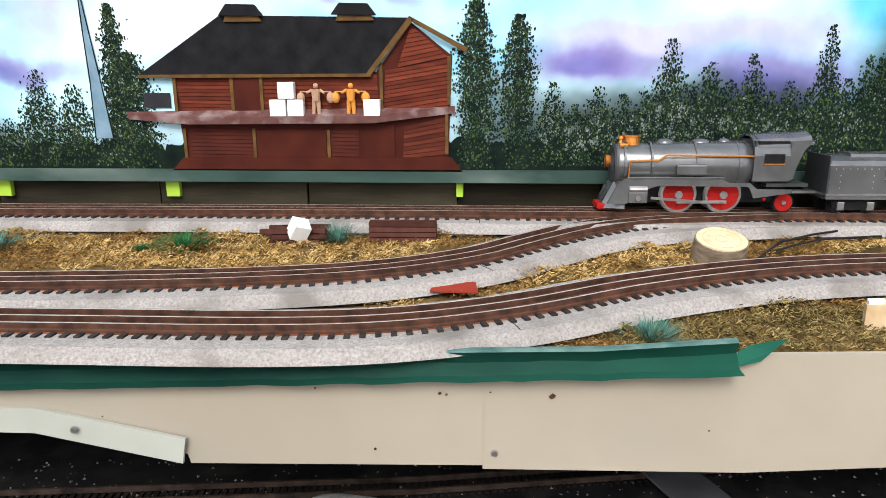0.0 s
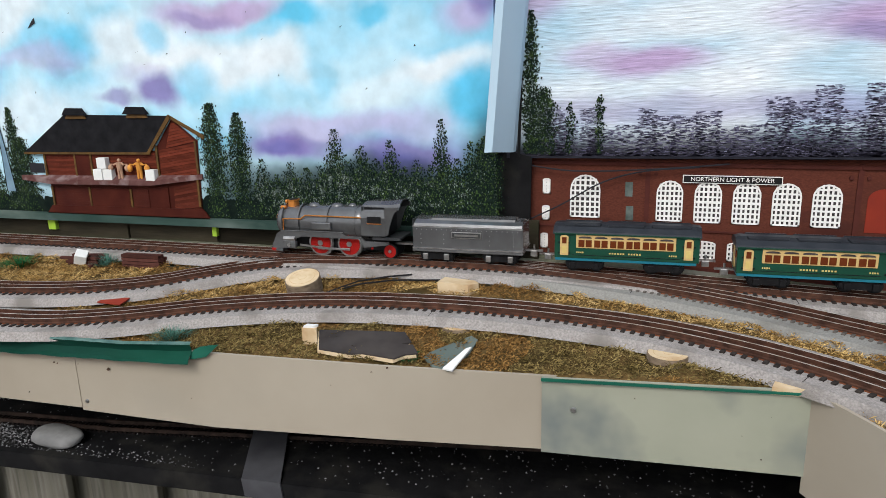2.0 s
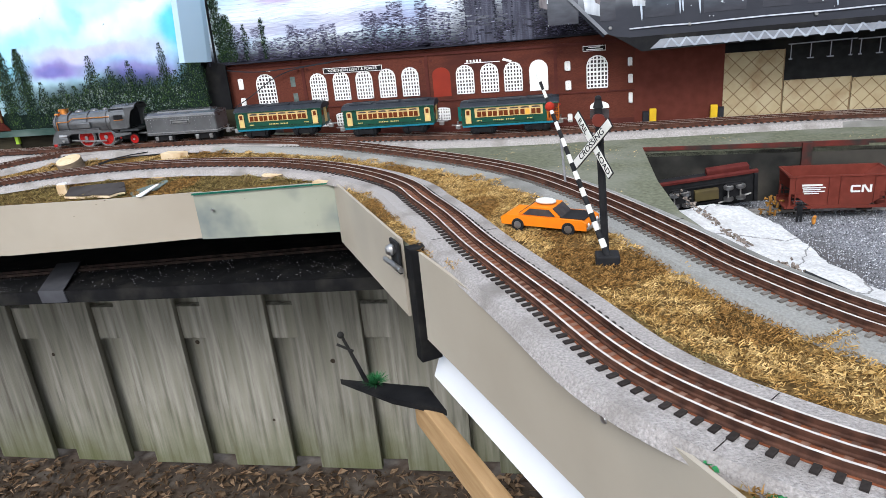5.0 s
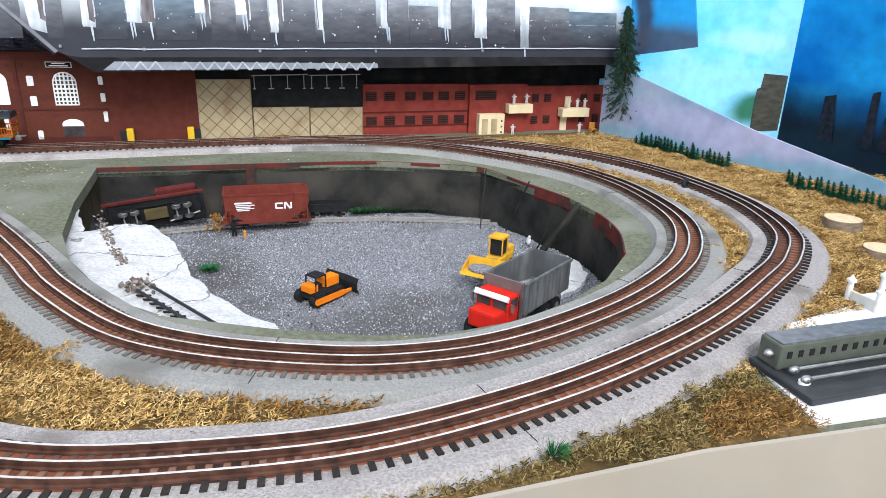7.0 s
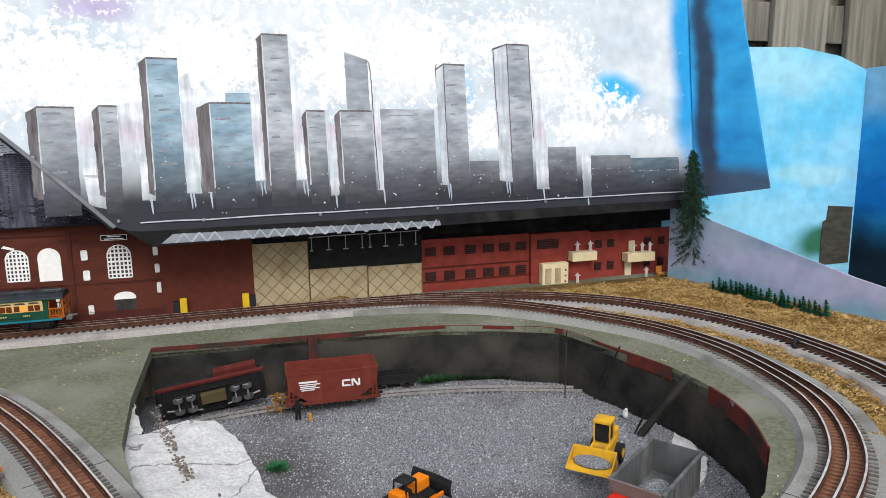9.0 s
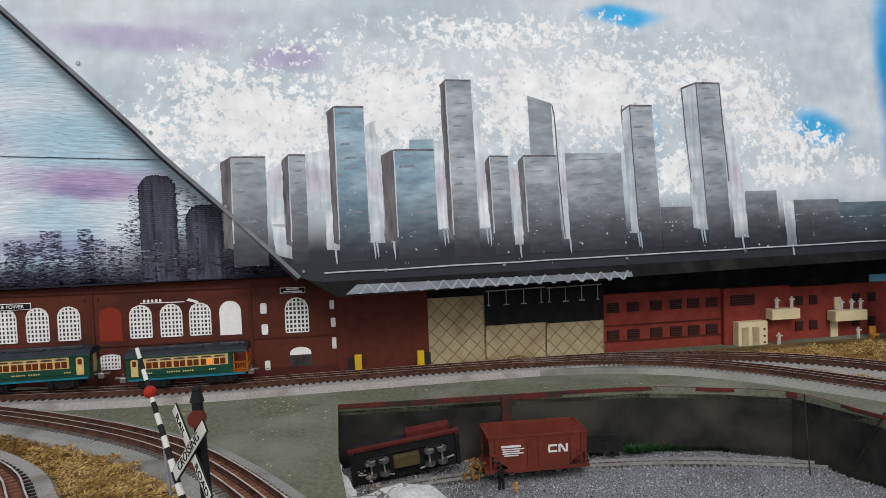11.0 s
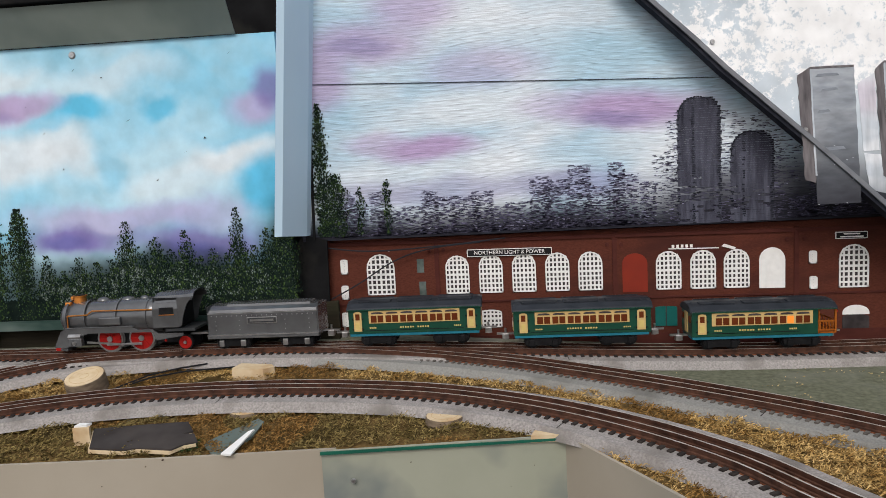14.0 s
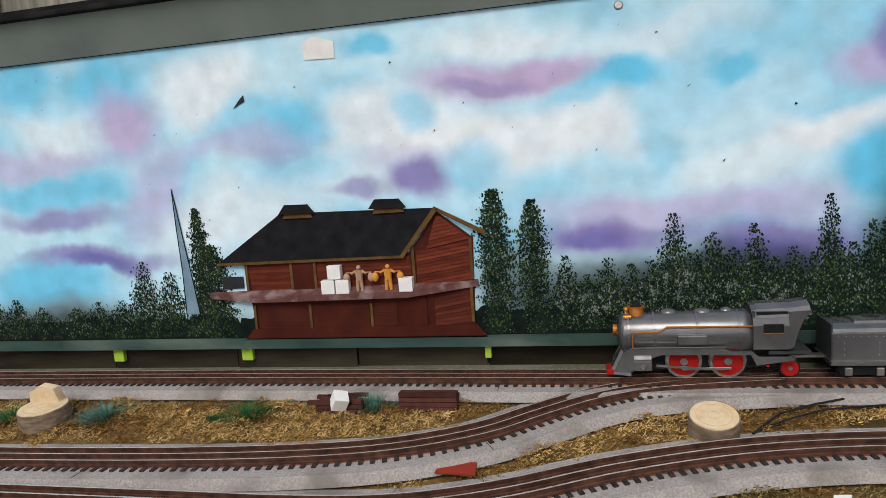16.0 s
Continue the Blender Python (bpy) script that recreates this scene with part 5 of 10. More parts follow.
for i in range(30):
    x = 0.64 + i * 0.0285 + rnd.uniform(-0.008, 0.008)
    w = rnd.uniform(0.022, 0.045)
    z1 = 1.212 + rnd.uniform(0.0, 0.045) + 0.025 * (0.95 < x < 1.12)
    block = 1.13 < x < 1.34
    if block:
        z1, w = 1.30 + 0.05 * (i % 2), 0.05
    vv, fl, fm = [], [], []
    for k in range(int((90 if block else 330) * (z1 - 1.18) * w / 0.002)):
        u, t = rnd.uniform(-0.5, 0.5), rnd.random() ** (1.2 if block else 1.4)
        if t > 0.93 and block and abs(u) > 0.28:
            continue
        o = len(vv)
        px, pz, ps = x + u * w, 1.182 + t * (z1 - 1.182), rnd.uniform(0.0012, 0.0045)
        if abs(px - x) + ps > w * 0.56:
            ps *= 0.4
        vv += [(px - ps, 0.9273, pz - 0.0004), (px + ps, 0.9273, pz - 0.0003), (px + ps * 0.8, 0.9273, pz + 0.0006), (px - ps * 0.9, 0.9273, pz + 0.0004)]
        fl.append((o, o + 1, o + 2, o + 3))
        g = rnd.random()
        fm.append(0 if g > t * (0.5 if block else 1.1) else (1 if rnd.random() < 0.6 else 2))
    if fl:
        tagged(new("painted_tower", dab_mesh("painted_tower", vv, fl, fm, [M["ink"], M["ink_mid"], M["ink_pale"]])), "dark blurred tower dabbed on the ribbed backdrop", "painted tower", "painted skyline", "stuff")
bm = sweep(bmesh.new(), [(0.60 + i * 0.05, 0.9272, 1.425 - 0.0022 * i) for i in range(16)], [(0.0, 0), (0.0, 0.0010), (0.0008, 0.0010), (0.0008, 0)])
mesh_thing("board_joint", bm, M["scuff"], "thin dark joint across the ribbed plywood", "joint", kind="structure")


# city skyscrapers
def on_city(u, v, d):
    return (u, 0.8478 + 0.13 * (v - 1.18) - d, v)


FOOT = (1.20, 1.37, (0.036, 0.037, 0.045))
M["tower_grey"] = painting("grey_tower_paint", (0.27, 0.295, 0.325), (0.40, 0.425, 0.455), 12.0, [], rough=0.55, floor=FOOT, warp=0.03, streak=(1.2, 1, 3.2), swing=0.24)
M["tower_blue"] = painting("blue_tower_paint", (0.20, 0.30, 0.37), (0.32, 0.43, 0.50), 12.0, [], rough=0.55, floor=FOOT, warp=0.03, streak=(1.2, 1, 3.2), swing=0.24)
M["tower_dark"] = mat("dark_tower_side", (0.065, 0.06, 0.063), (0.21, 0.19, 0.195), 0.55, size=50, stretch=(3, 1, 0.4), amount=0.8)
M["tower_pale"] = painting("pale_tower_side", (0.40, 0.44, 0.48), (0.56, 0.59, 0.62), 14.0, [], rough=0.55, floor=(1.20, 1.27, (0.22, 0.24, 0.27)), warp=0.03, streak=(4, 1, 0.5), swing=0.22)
M["gap_pale"] = painting("pale_gap_paint", (0.50, 0.54, 0.58), (0.68, 0.70, 0.72), 16.0, [(1.8, 1.345, 3.0, 0.03, (0.46, 0.38, 0.46), 0.55)], rough=0.55, floor=(1.20, 1.265, (0.20, 0.22, 0.24)), warp=0.05, streak=(4, 1, 0.5), swing=0.22)
M["pane_dark"] = mat("smudged_window_paint", (0.16, 0.18, 0.205), (0.27, 0.29, 0.32), 0.55, size=90, amount=0.9, stretch=(1, 1, 2))
M["dab_white"] = mat("white_dab_paint", (0.50, 0.52, 0.56), (0.36, 0.38, 0.42), 0.5, size=60)


def brushed(pts, seed, amp=0.0007, step=0.007):
    """An outline whose straight edges waver as a brush leaves them."""
    res = []
    for i, a in enumerate(pts):
        b = pts[(i + 1) % len(pts)]
        n = max(1, int(math.hypot(b[0] - a[0], b[1] - a[1]) / step))
        for k in range(n):
            u, v = a[0] + (b[0] - a[0]) * k / n, a[1] + (b[1] - a[1]) * k / n
            q = Vector((u * 90, v * 90, seed * 7.3))
            res.append((u + amp * 1.6 * noise.noise(q), v + amp * noise.noise(q + Vector((31, 0, 0)))))
    return res


def tower_foot(x, z):
    return max(z, 1.645 - x)


def tower(x0, xf, x1, z1, seed, blue=False, step=None, pale=False, bands=True):
    """A painted tower: x0 to xf its shaded side, xf to x1 its front, z1 its top; step: a higher block (x0, x1, z left, z right)."""
    rnd = random.Random(seed)
    t = empty_thing("painted_tower", "blue-grey skyscraper painted on the city backdrop" if blue else "grey skyscraper painted on the city backdrop", "painted tower", "painted skyscrapers")
    zb = 1.205
    part("front", prism(bmesh.new(), brushed([(xf, tower_foot(xf, zb)), (x1, tower_foot(x1, zb)), (x1, z1 - 0.001), (xf, z1)], seed), on_city, 0.0006), M["tower_blue" if blue else "tower_grey"], t)
    if xf - x0 > 0.003:
        part("side", prism(bmesh.new(), brushed([(x0 + 0.003, tower_foot(x0, zb + 0.035)), (xf, tower_foot(xf, zb + 0.03)), (xf, z1), (x0, z1 - 0.013)], seed + 40, 0.0012), on_city, 0.0008), M["tower_pale" if pale else "tower_dark"], t)
        part("corner_line", prism(bmesh.new(), brushed([(xf - 0.0012, tower_foot(xf, zb + 0.04)), (xf + 0.0012, tower_foot(xf, zb + 0.04)), (xf + 0.001, z1), (xf - 0.001, z1)], seed + 60, 0.0006), on_city, 0.0011), M["tower_dark" if pale else "tower_pale"], t)
        part("top_line", prism(bmesh.new(), brushed([(x0, z1 - 0.014), (xf, z1 - 0.002), (x1, z1 - 0.003), (x1, z1), (xf, z1 + 0.001), (x0, z1 - 0.010)], seed + 80, 0.0005), on_city, 0.0012), M["tower_dark"], t)
    if step:
        part("upper_block", prism(bmesh.new(), brushed([(step[0], z1 - 0.004), (step[1], z1 - 0.004), (step[1], step[3]), (step[0], step[2])], seed + 20), on_city, 0.0007), M["tower_blue" if blue else "tower_grey"], t)
    zz = z1 - 0.014
    while zz > 1.275 and bands:
        w = x1 - xf
        a = xf + w * rnd.uniform(0.08, 0.3)
        b = a + w * rnd.uniform(0.3, 0.6)
        h = rnd.uniform(0.0025, 0.0055)
        part("window_band", prism(bmesh.new(), brushed([(a, zz), (b, zz + 0.001), (b - 0.003, zz + h), (a + 0.003, zz + h - 0.001)], seed + zz, 0.0009, 0.004), on_city, 0.0010), M["pane_dark"], t)
        zz -= rnd.uniform(0.016, 0.034)
    bm = bmesh.new()
    for k in range(int(150 * (x1 - xf))):
        a, zz, s = rnd.uniform(xf, x1), min(z1 - 0.03, rnd.gauss(1.285, 0.035)), rnd.uniform(0.0006, 0.0018)
        zz = tower_foot(a - 0.004, zz)
        prism(bm, [(a - s, zz), (a, zz - s * 0.6), (a + s * rnd.uniform(0.6, 2), zz), (a, zz + s)], on_city, 0.0012)
    tagged(part("light_dab", bm, M["dab_white"], t), kind="stuff")


tower(1.319, 1.337, 1.3955, 1.397, 1)
tower(1.4233, 1.4358, 1.4648, 1.399, 2)
tower(1.506, 1.519, 1.5725, 1.4856, 3, True)
tower(1.600, 1.624, 1.6982, 1.4045, 4, True, (1.653, 1.6982, 1.4225, 1.4225))
tower(1.7157, 1.727, 1.7753, 1.5345, 5)
tower(1.794, 1.803, 1.8389, 1.3895, 6)
tower(1.857, 1.869, 1.934, 1.389, 7, False, (1.884, 1.930, 1.504, 1.489))
tower(1.9506, 1.9506, 2.0644, 1.3915, 8)
tower(2.072, 2.090, 2.137, 1.484, 9, False, None, True)
tower(2.1385, 2.1385, 2.2117, 1.283, 14, False, None, False, False)
tower(2.2023, 2.2352, 2.2849, 1.5285, 10, False, None, True)
tower(2.322, 2.322, 2.3912, 1.309, 11)
tower(2.428, 2.428, 2.53, 1.288, 12, False, None, False, False)
tower(2.53, 2.53, 2.66, 1.280, 13, True, None, False, False)
M["eave_grey"] = mat("grey_eave_paint", (0.12, 0.125, 0.14), (0.20, 0.21, 0.225), 0.5, size=30)
M["drip"] = mat("pale_drip_paint", (0.32, 0.37, 0.43), (0.47, 0.52, 0.58), 0.5, size=40, third=(0.22, 0.26, 0.31), size3=14, stretch=(1, 1, 0.3))
rnd = random.Random(31)
for i, (pts, dr) in enumerate([
        ([(1.402, 1.276), (1.4233, 1.276), (1.4225, 1.385), (1.3993, 1.37)], ()), ([(1.408, 1.222), (1.438, 1.213), (1.437, 1.268), (1.402, 1.274)], ()),
        ([(1.466, 1.300), (1.4935, 1.299), (1.494, 1.405), (1.4658, 1.40)], ()), ([(1.496, 1.227), (1.521, 1.226), (1.519, 1.30), (1.509, 1.41), (1.496, 1.40)], (1.512,)),
        ([(1.5745, 1.237), (1.600, 1.236), (1.5985, 1.40), (1.590, 1.46), (1.5735, 1.45)], (1.580, 1.586)), ([(1.612, 1.236), (1.627, 1.236), (1.623, 1.38), (1.613, 1.38)], (1.616,)),
        ([(1.699, 1.256), (1.7175, 1.256), (1.7157, 1.42), (1.6985, 1.42)], (1.709, 1.714)), ([(1.777, 1.255), (1.801, 1.254), (1.795, 1.30), (1.7925, 1.38), (1.785, 1.48), (1.776, 1.47)], (1.789, 1.795)),
        ([(1.842, 1.223), (1.8585, 1.222), (1.857, 1.36), (1.842, 1.37)], (1.852,)), ([(1.9385, 1.230), (1.962, 1.229), (1.951, 1.30), (1.950, 1.43), (1.9375, 1.44)], (1.948,)),
        ([(2.076, 1.235), (2.100, 1.234), (2.092, 1.32), (2.090, 1.40), (2.074, 1.36)], (2.088, 2.092)), ([(2.206, 1.238), (2.238, 1.237), (2.236, 1.28), (2.206, 1.28)], (2.221, 2.226)),
        ([(2.292, 1.218), (2.322, 1.217), (2.315, 1.40), (2.300, 1.44), (2.290, 1.42)], (2.306,)), ([(2.405, 1.197), (2.427, 1.197), (2.427, 1.28), (2.404, 1.30)], (2.416,))]):
    dp = empty_thing("paint_drip", "pale gap with dripping paint between skyscrapers", "paint drip", "paint drips")
    part("gap", prism(bmesh.new(), brushed(pts, i + 200, 0.0012), on_city, 0.0004), M["gap_pale"], dp)
    z0 = pts[0][1]
    for x in dr:
        a = x + rnd.uniform(-0.001, 0.001)
        part("drip", prism(bmesh.new(), brushed([(a + 0.0016, z0 - rnd.uniform(0.026, 0.034)), (a + 0.0030, z0 - 0.024), (a + 0.0022, z0 + 0.002), (a - 0.0014, z0 + 0.002), (a - 0.0002, z0 - 0.015)], x * 50, 0.0006), on_city, 0.0013), M["drip"], dp)
ink = empty_thing("painted_outline", "thin black brush line edging the skyscrapers", "painted outline")
for k, line in enumerate(([(1.926, 1.489), (1.932, 1.483), (1.9345, 1.46), (1.936, 1.34), (1.9395, 1.232)], [(2.2023, 1.515), (2.2035, 1.42), (2.207, 1.33)], [(2.074, 1.484), (2.0715, 1.474), (2.072, 1.455)], [(2.2849, 1.527), (2.2855, 1.45), (2.288, 1.33)])):
    part("stroke", prism(bmesh.new(), brushed(line + [(u + 0.0017, v) for u, v in line[::-1]], 300 + k, 0.0004), on_city, 0.0014), M["tower_dark"], ink)
bm = bmesh.new()
for i in range(34):
    x, z, s = rnd.uniform(1.5, 2.68), rnd.uniform(1.185, 1.25), rnd.choice((0.0008, 0.0012, 0.0024))
    prism(bm, [(x - s, z), (x, z - s), (x + s, z), (x, z + s)], on_city, 0.0012)
sweep(bm, [(1.49 + i * 0.06, 0.8465, 1.186 + 0.0006 * i + 0.002 * noise.noise(Vector((i * 0.8, 0, 0)))) for i in range(21)], [(0, 0), (0, 0.0024), (0.001, 0.0024), (0.001, 0)])
mesh_thing("light_streak", bm, M["dab_white"], "white paint flecks along the city's foot", "paint flecks", kind="stuff")
diag = [(1.447, 1.1815), (1.3955, 1.2345), (1.3326, 1.2973), (1.2702, 1.3577), (1.2215, 1.4046), (1.1821, 1.4471), (1.0951, 1.5354), (0.909, 1.72)]
mesh_thing("backdrop_edge", prism(bmesh.new(), diag + [(x + 0.006, z + 0.003) for x, z in diag[::-1]], lambda u, v, d: (u - 0.003, 0.843 + 0.13 * (v - 1.18) + d, v - 0.002), 0.004), M["eave_grey"], "folded dark metal edge of the city backdrop", "trim", kind="structure")
mesh_thing("backdrop_return", prism(bmesh.new(), [(x, z) for x, z in diag] + [(x - 0.006, z - 0.006) for x, z in diag[::-1]], lambda u, v, d: (u, 0.848 + 0.13 * (v - 1.18) + d, v), 0.02), M["ink_deep"], "dark folded return under the city backdrop's slanting edge", "trim", kind="structure")
for x, z in ((1.0906, 1.5634), (1.205, 1.442), (1.3257, 1.3101), (1.4543, 1.1916), (1.5991, 1.187), (1.8178, 1.186), (2.0607, 1.187), (2.31, 1.19)):
    screw(x, 0.846 + 0.13 * (z - 1.18), z, 0, -1, 0.0036)

# eave with painted truss under the city board
M["truss_pale"] = mat("dull_truss_paint", (0.20, 0.22, 0.25), (0.32, 0.345, 0.375), 0.5, size=60, third=(0.12, 0.13, 0.15), size3=18)
eave = empty_thing("eave", "bent sheet eave with a pale truss painted along it", "eave")
part("eave_board", prism(bmesh.new(), [(1.462, 1.176), (1.51, 1.1465), (2.70, 1.163), (2.715, 1.180), (1.49, 1.172)], lambda u, v, d: (u, 0.838 - 0.7 * (1.175 - v) + d, v), 0.003), M["black_paint"], eave)
part("truss_band", prism(bmesh.new(), [(1.525, 1.150), (2.06, 1.1545), (2.06, 1.1635), (1.545, 1.1655)], lambda u, v, d: (u, 0.8365 - 0.7 * (1.175 - v) - d, v), 0.0006), M["eave_grey"], eave)
for i in range(37):
    x = 1.550 + i * 0.0136
    a, b = (x, x + 0.0136) if i % 2 == 0 else (x + 0.0136, x)
    part("truss_bar", prism(bmesh.new(), [(a - 0.0026, 1.1500), (a + 0.0026, 1.1500), (b + 0.0016, 1.1660), (b - 0.0016, 1.1660)], lambda u, v, d: (u, 0.8358 - 0.7 * (1.175 - v) - d, v), 0.0006), M["truss_pale"], eave)

# ---- depot painted on cut board ----
M["roof_black"] = mat("black_roof_paint", (0.008, 0.008, 0.009), (0.016, 0.016, 0.018), 0.7, size=50, bump=0.2)
M["clap_red"] = mat("red_clapboard_paint", (0.082, 0.017, 0.009), (0.125, 0.027, 0.014), 0.6, size=40, stretch=(1, 1, 4), obj_random=0.35)
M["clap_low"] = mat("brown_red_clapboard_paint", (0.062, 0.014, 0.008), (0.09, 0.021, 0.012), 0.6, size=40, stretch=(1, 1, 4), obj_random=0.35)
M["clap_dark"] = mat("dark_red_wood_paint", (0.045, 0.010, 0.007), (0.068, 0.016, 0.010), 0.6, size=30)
M["ochre"] = mat("ochre_trim_paint", (0.13, 0.072, 0.024), (0.07, 0.04, 0.018), 0.6, size=60)
M["deck"] = mat("mauve_brown_deck", (0.085, 0.034, 0.03), (0.13, 0.065, 0.06), 0.6, size=60, third=(0.22, 0.16, 0.155), size3=40)
depot = empty_thing("depot", "red clapboard railway depot with black roof and loading deck", "building")


def on_depot(dy):
    return lambda u, v, d: (u, YB - dy - d, v)


def quad_rows(q, n, parent, material, dy, name="clapboard", lip=0.0012):
    """Boards laid up a four-cornered wall q: lower left, lower right, upper right, upper left."""
    a, b, c, d = [Vector((*p, 0)) for p in q]
    for i in range(n):
        p0, p1 = a.lerp(d, i / n), b.lerp(c, i / n)
        p2, p3 = b.lerp(c, (i + 0.93) / n), a.lerp(d, (i + 0.93) / n)
        bm = bmesh.new()
        vs = [bm.verts.new((p.x, YB - dy - w, p.y)) for p, w in ((p0, lip), (p1, lip), (p2, 0.0003), (p3, 0.0003))]
        vs2 = [bm.verts.new((p.x, YB - dy + 0.001, p.y)) for p in (p0, p1, p2, p3)]
        bm.faces.new(vs)
        for k in range(4):
            bm.faces.new((vs[k], vs2[k], vs2[(k + 1) % 4], vs[(k + 1) % 4]))
        bmesh.ops.recalc_face_normals(bm, faces=bm.faces)
        part(name, bm, material, parent)


part("front_wall", prism(bmesh.new(), [(-0.312, 1.086), (-0.062, 1.084), (-0.066, 1.19), (-0.322, 1.19)], on_depot(0.001), 0.001), M["clap_dark"], depot)
part("gable_wall", prism(bmesh.new(), [(-0.062, 1.084), (0.022, 1.086), (0.027, 1.208), (-0.022, 1.247), (-0.068, 1.187)], on_depot(0.001), 0.001), M["clap_dark"], depot)
quad_rows([(-0.310, 1.140), (-0.062, 1.134), (-0.066, 1.188), (-0.320, 1.189)], 11, depot, M["clap_red"], 0.002)
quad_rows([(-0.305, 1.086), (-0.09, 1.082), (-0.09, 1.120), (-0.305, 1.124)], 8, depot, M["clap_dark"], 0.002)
quad_rows([(-0.058, 1.134), (0.024, 1.146), (0.026, 1.205), (-0.055, 1.192)], 12, depot, M["clap_red"], 0.002)
quad_rows([(-0.040, 1.195), (0.022, 1.207), (-0.018, 1.240), (-0.024, 1.240)], 8, depot, M["clap_red"], 0.002)
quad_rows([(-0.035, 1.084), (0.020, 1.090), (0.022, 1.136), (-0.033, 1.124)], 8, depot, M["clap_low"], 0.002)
roof = part("roof", prism(bmesh.new(), [(-0.362, 1.187), (-0.078, 1.187), (-0.022, 1.252), (-0.253, 1.257)], on_depot(0.004), 0.003), M["roof_black"], depot, "matt black roof")
part("roof_edge", prism(bmesh.new(), [(-0.362, 1.184), (-0.072, 1.184), (-0.072, 1.188), (-0.362, 1.188)], on_depot(0.005), 0.003), M["ochre"], depot)
part("roof_edge", prism(bmesh.new(), [(-0.080, 1.185), (-0.073, 1.185), (-0.019, 1.249), (-0.024, 1.254)], on_depot(0.006), 0.0025), M["ochre"], depot)
part("roof_edge", prism(bmesh.new(), [(-0.024, 1.254), (-0.019, 1.246), (0.044, 1.211), (0.046, 1.217)], on_depot(0.006), 0.0025), M["ochre"], depot)
for x in (-0.226, -0.090):
    cu = part("cupola", prism(bmesh.new(), [(x - 0.022, 1.249), (x + 0.024, 1.249), (x + 0.020, 1.257), (x - 0.019, 1.257)], on_depot(0.006), 0.004), M["ochre"], depot)
    part("cupola_roof", prism(bmesh.new(), [(x - 0.027, 1.256), (x + 0.027, 1.255), (x + 0.017, 1.268), (x - 0.017, 1.269)], on_depot(0.007), 0.006), M["roof_black"], cu)
for x, z0, z1 in ((-0.318, 1.140, 1.187), (-0.246, 1.142, 1.186), (-0.209, 1.142, 1.186), (-0.060, 1.138, 1.2), (0.023, 1.150, 1.208), (-0.311, 1.086, 1.122), (-0.222, 1.086, 1.122), (-0.128, 1.084, 1.12), (0.020, 1.090, 1.14)):
    part("post", prism(bmesh.new(), [(x - 0.002, z0), (x + 0.002, z0), (x + 0.002, z1), (x - 0.002, z1)], on_depot(0.003), 0.002), M["ochre"], depot)
part("door", prism(bmesh.new(), [(-0.244, 1.143), (-0.211, 1.143), (-0.211, 1.184), (-0.244, 1.184)], on_depot(0.003), 0.0015), M["clap_dark"], depot, "plain dark red door")
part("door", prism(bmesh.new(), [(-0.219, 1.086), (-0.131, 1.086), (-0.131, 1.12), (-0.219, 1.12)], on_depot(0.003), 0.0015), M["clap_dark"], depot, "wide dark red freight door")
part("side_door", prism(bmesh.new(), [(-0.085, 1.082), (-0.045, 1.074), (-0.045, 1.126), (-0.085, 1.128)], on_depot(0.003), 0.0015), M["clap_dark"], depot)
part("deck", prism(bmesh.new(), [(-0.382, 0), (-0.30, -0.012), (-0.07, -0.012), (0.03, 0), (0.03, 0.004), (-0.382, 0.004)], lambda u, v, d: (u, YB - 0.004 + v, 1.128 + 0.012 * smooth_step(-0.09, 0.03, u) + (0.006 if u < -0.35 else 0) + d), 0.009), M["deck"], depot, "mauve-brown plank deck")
# plain dark red strip added along the depot's foot
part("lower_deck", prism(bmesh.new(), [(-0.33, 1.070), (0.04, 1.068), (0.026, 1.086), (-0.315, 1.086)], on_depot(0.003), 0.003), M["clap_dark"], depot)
part("side_window", prism(bmesh.new(), [(-0.36, 1.148), (-0.326, 1.148), (-0.326, 1.166), (-0.36, 1.166)], on_depot(0.001), 0.001), M["scuff"], depot)

for i, (x, z) in enumerate(((-0.187, 1.1465), (-0.165, 1.1465), (-0.176, 1.1675), (-0.071, 1.1465))):
    mesh_thing("carton", box(bmesh.new(), 0, 0, 0, 0.020, 0.011, 0.020, bevel=0.0008), M["white_paint"], "white block carton standing on the depot deck", "carton", "cartons on the deck", at=pose(x, YB - 0.0105, z + 0.001))
M["doll_tan"] = mat("tan_plastic", (0.36, 0.21, 0.14), (0.42, 0.27, 0.18), 0.5, size=90)
M["doll_orange"] = mat("orange_plastic", (0.55, 0.22, 0.04), (0.60, 0.28, 0.06), 0.5, size=90)


def doll(x, y, z, h, material, label, loads=False):
    bm = bmesh.new()
    for s in (-1, 1):
        cyl(bm, (s * 0.09 * h, 0, 0), (s * 0.06 * h, 0, 0.48 * h), 0.055 * h, 0.075 * h, 8)
        cyl(bm, (s * 0.13 * h, 0, 0.78 * h), (s * 0.28 * h, -0.06 * h, 0.70 * h), 0.05 * h, 0.04 * h, 6)
    cyl(bm, (0, 0, 0.45 * h), (0, 0, 0.82 * h), 0.12 * h, 0.15 * h, 8)
    ball(bm, 0, 0, 0.91 * h, 0.085 * h, u=8, v=6)
    if loads:
        cyl(bm, (-0.48 * h, -0.05 * h, 0.74 * h), (0.48 * h, -0.05 * h, 0.74 * h), 0.02 * h, n=6)
        for s in (-1, 1):
            ball(bm, s * 0.46 * h, -0.05 * h, 0.56 * h, 0.13 * h, 0.11 * h, 0.17 * h, 8, 6)
    mesh_thing("figurine", bm, material, label, "figurine", "miniature figures", at=pose(x, y, z))


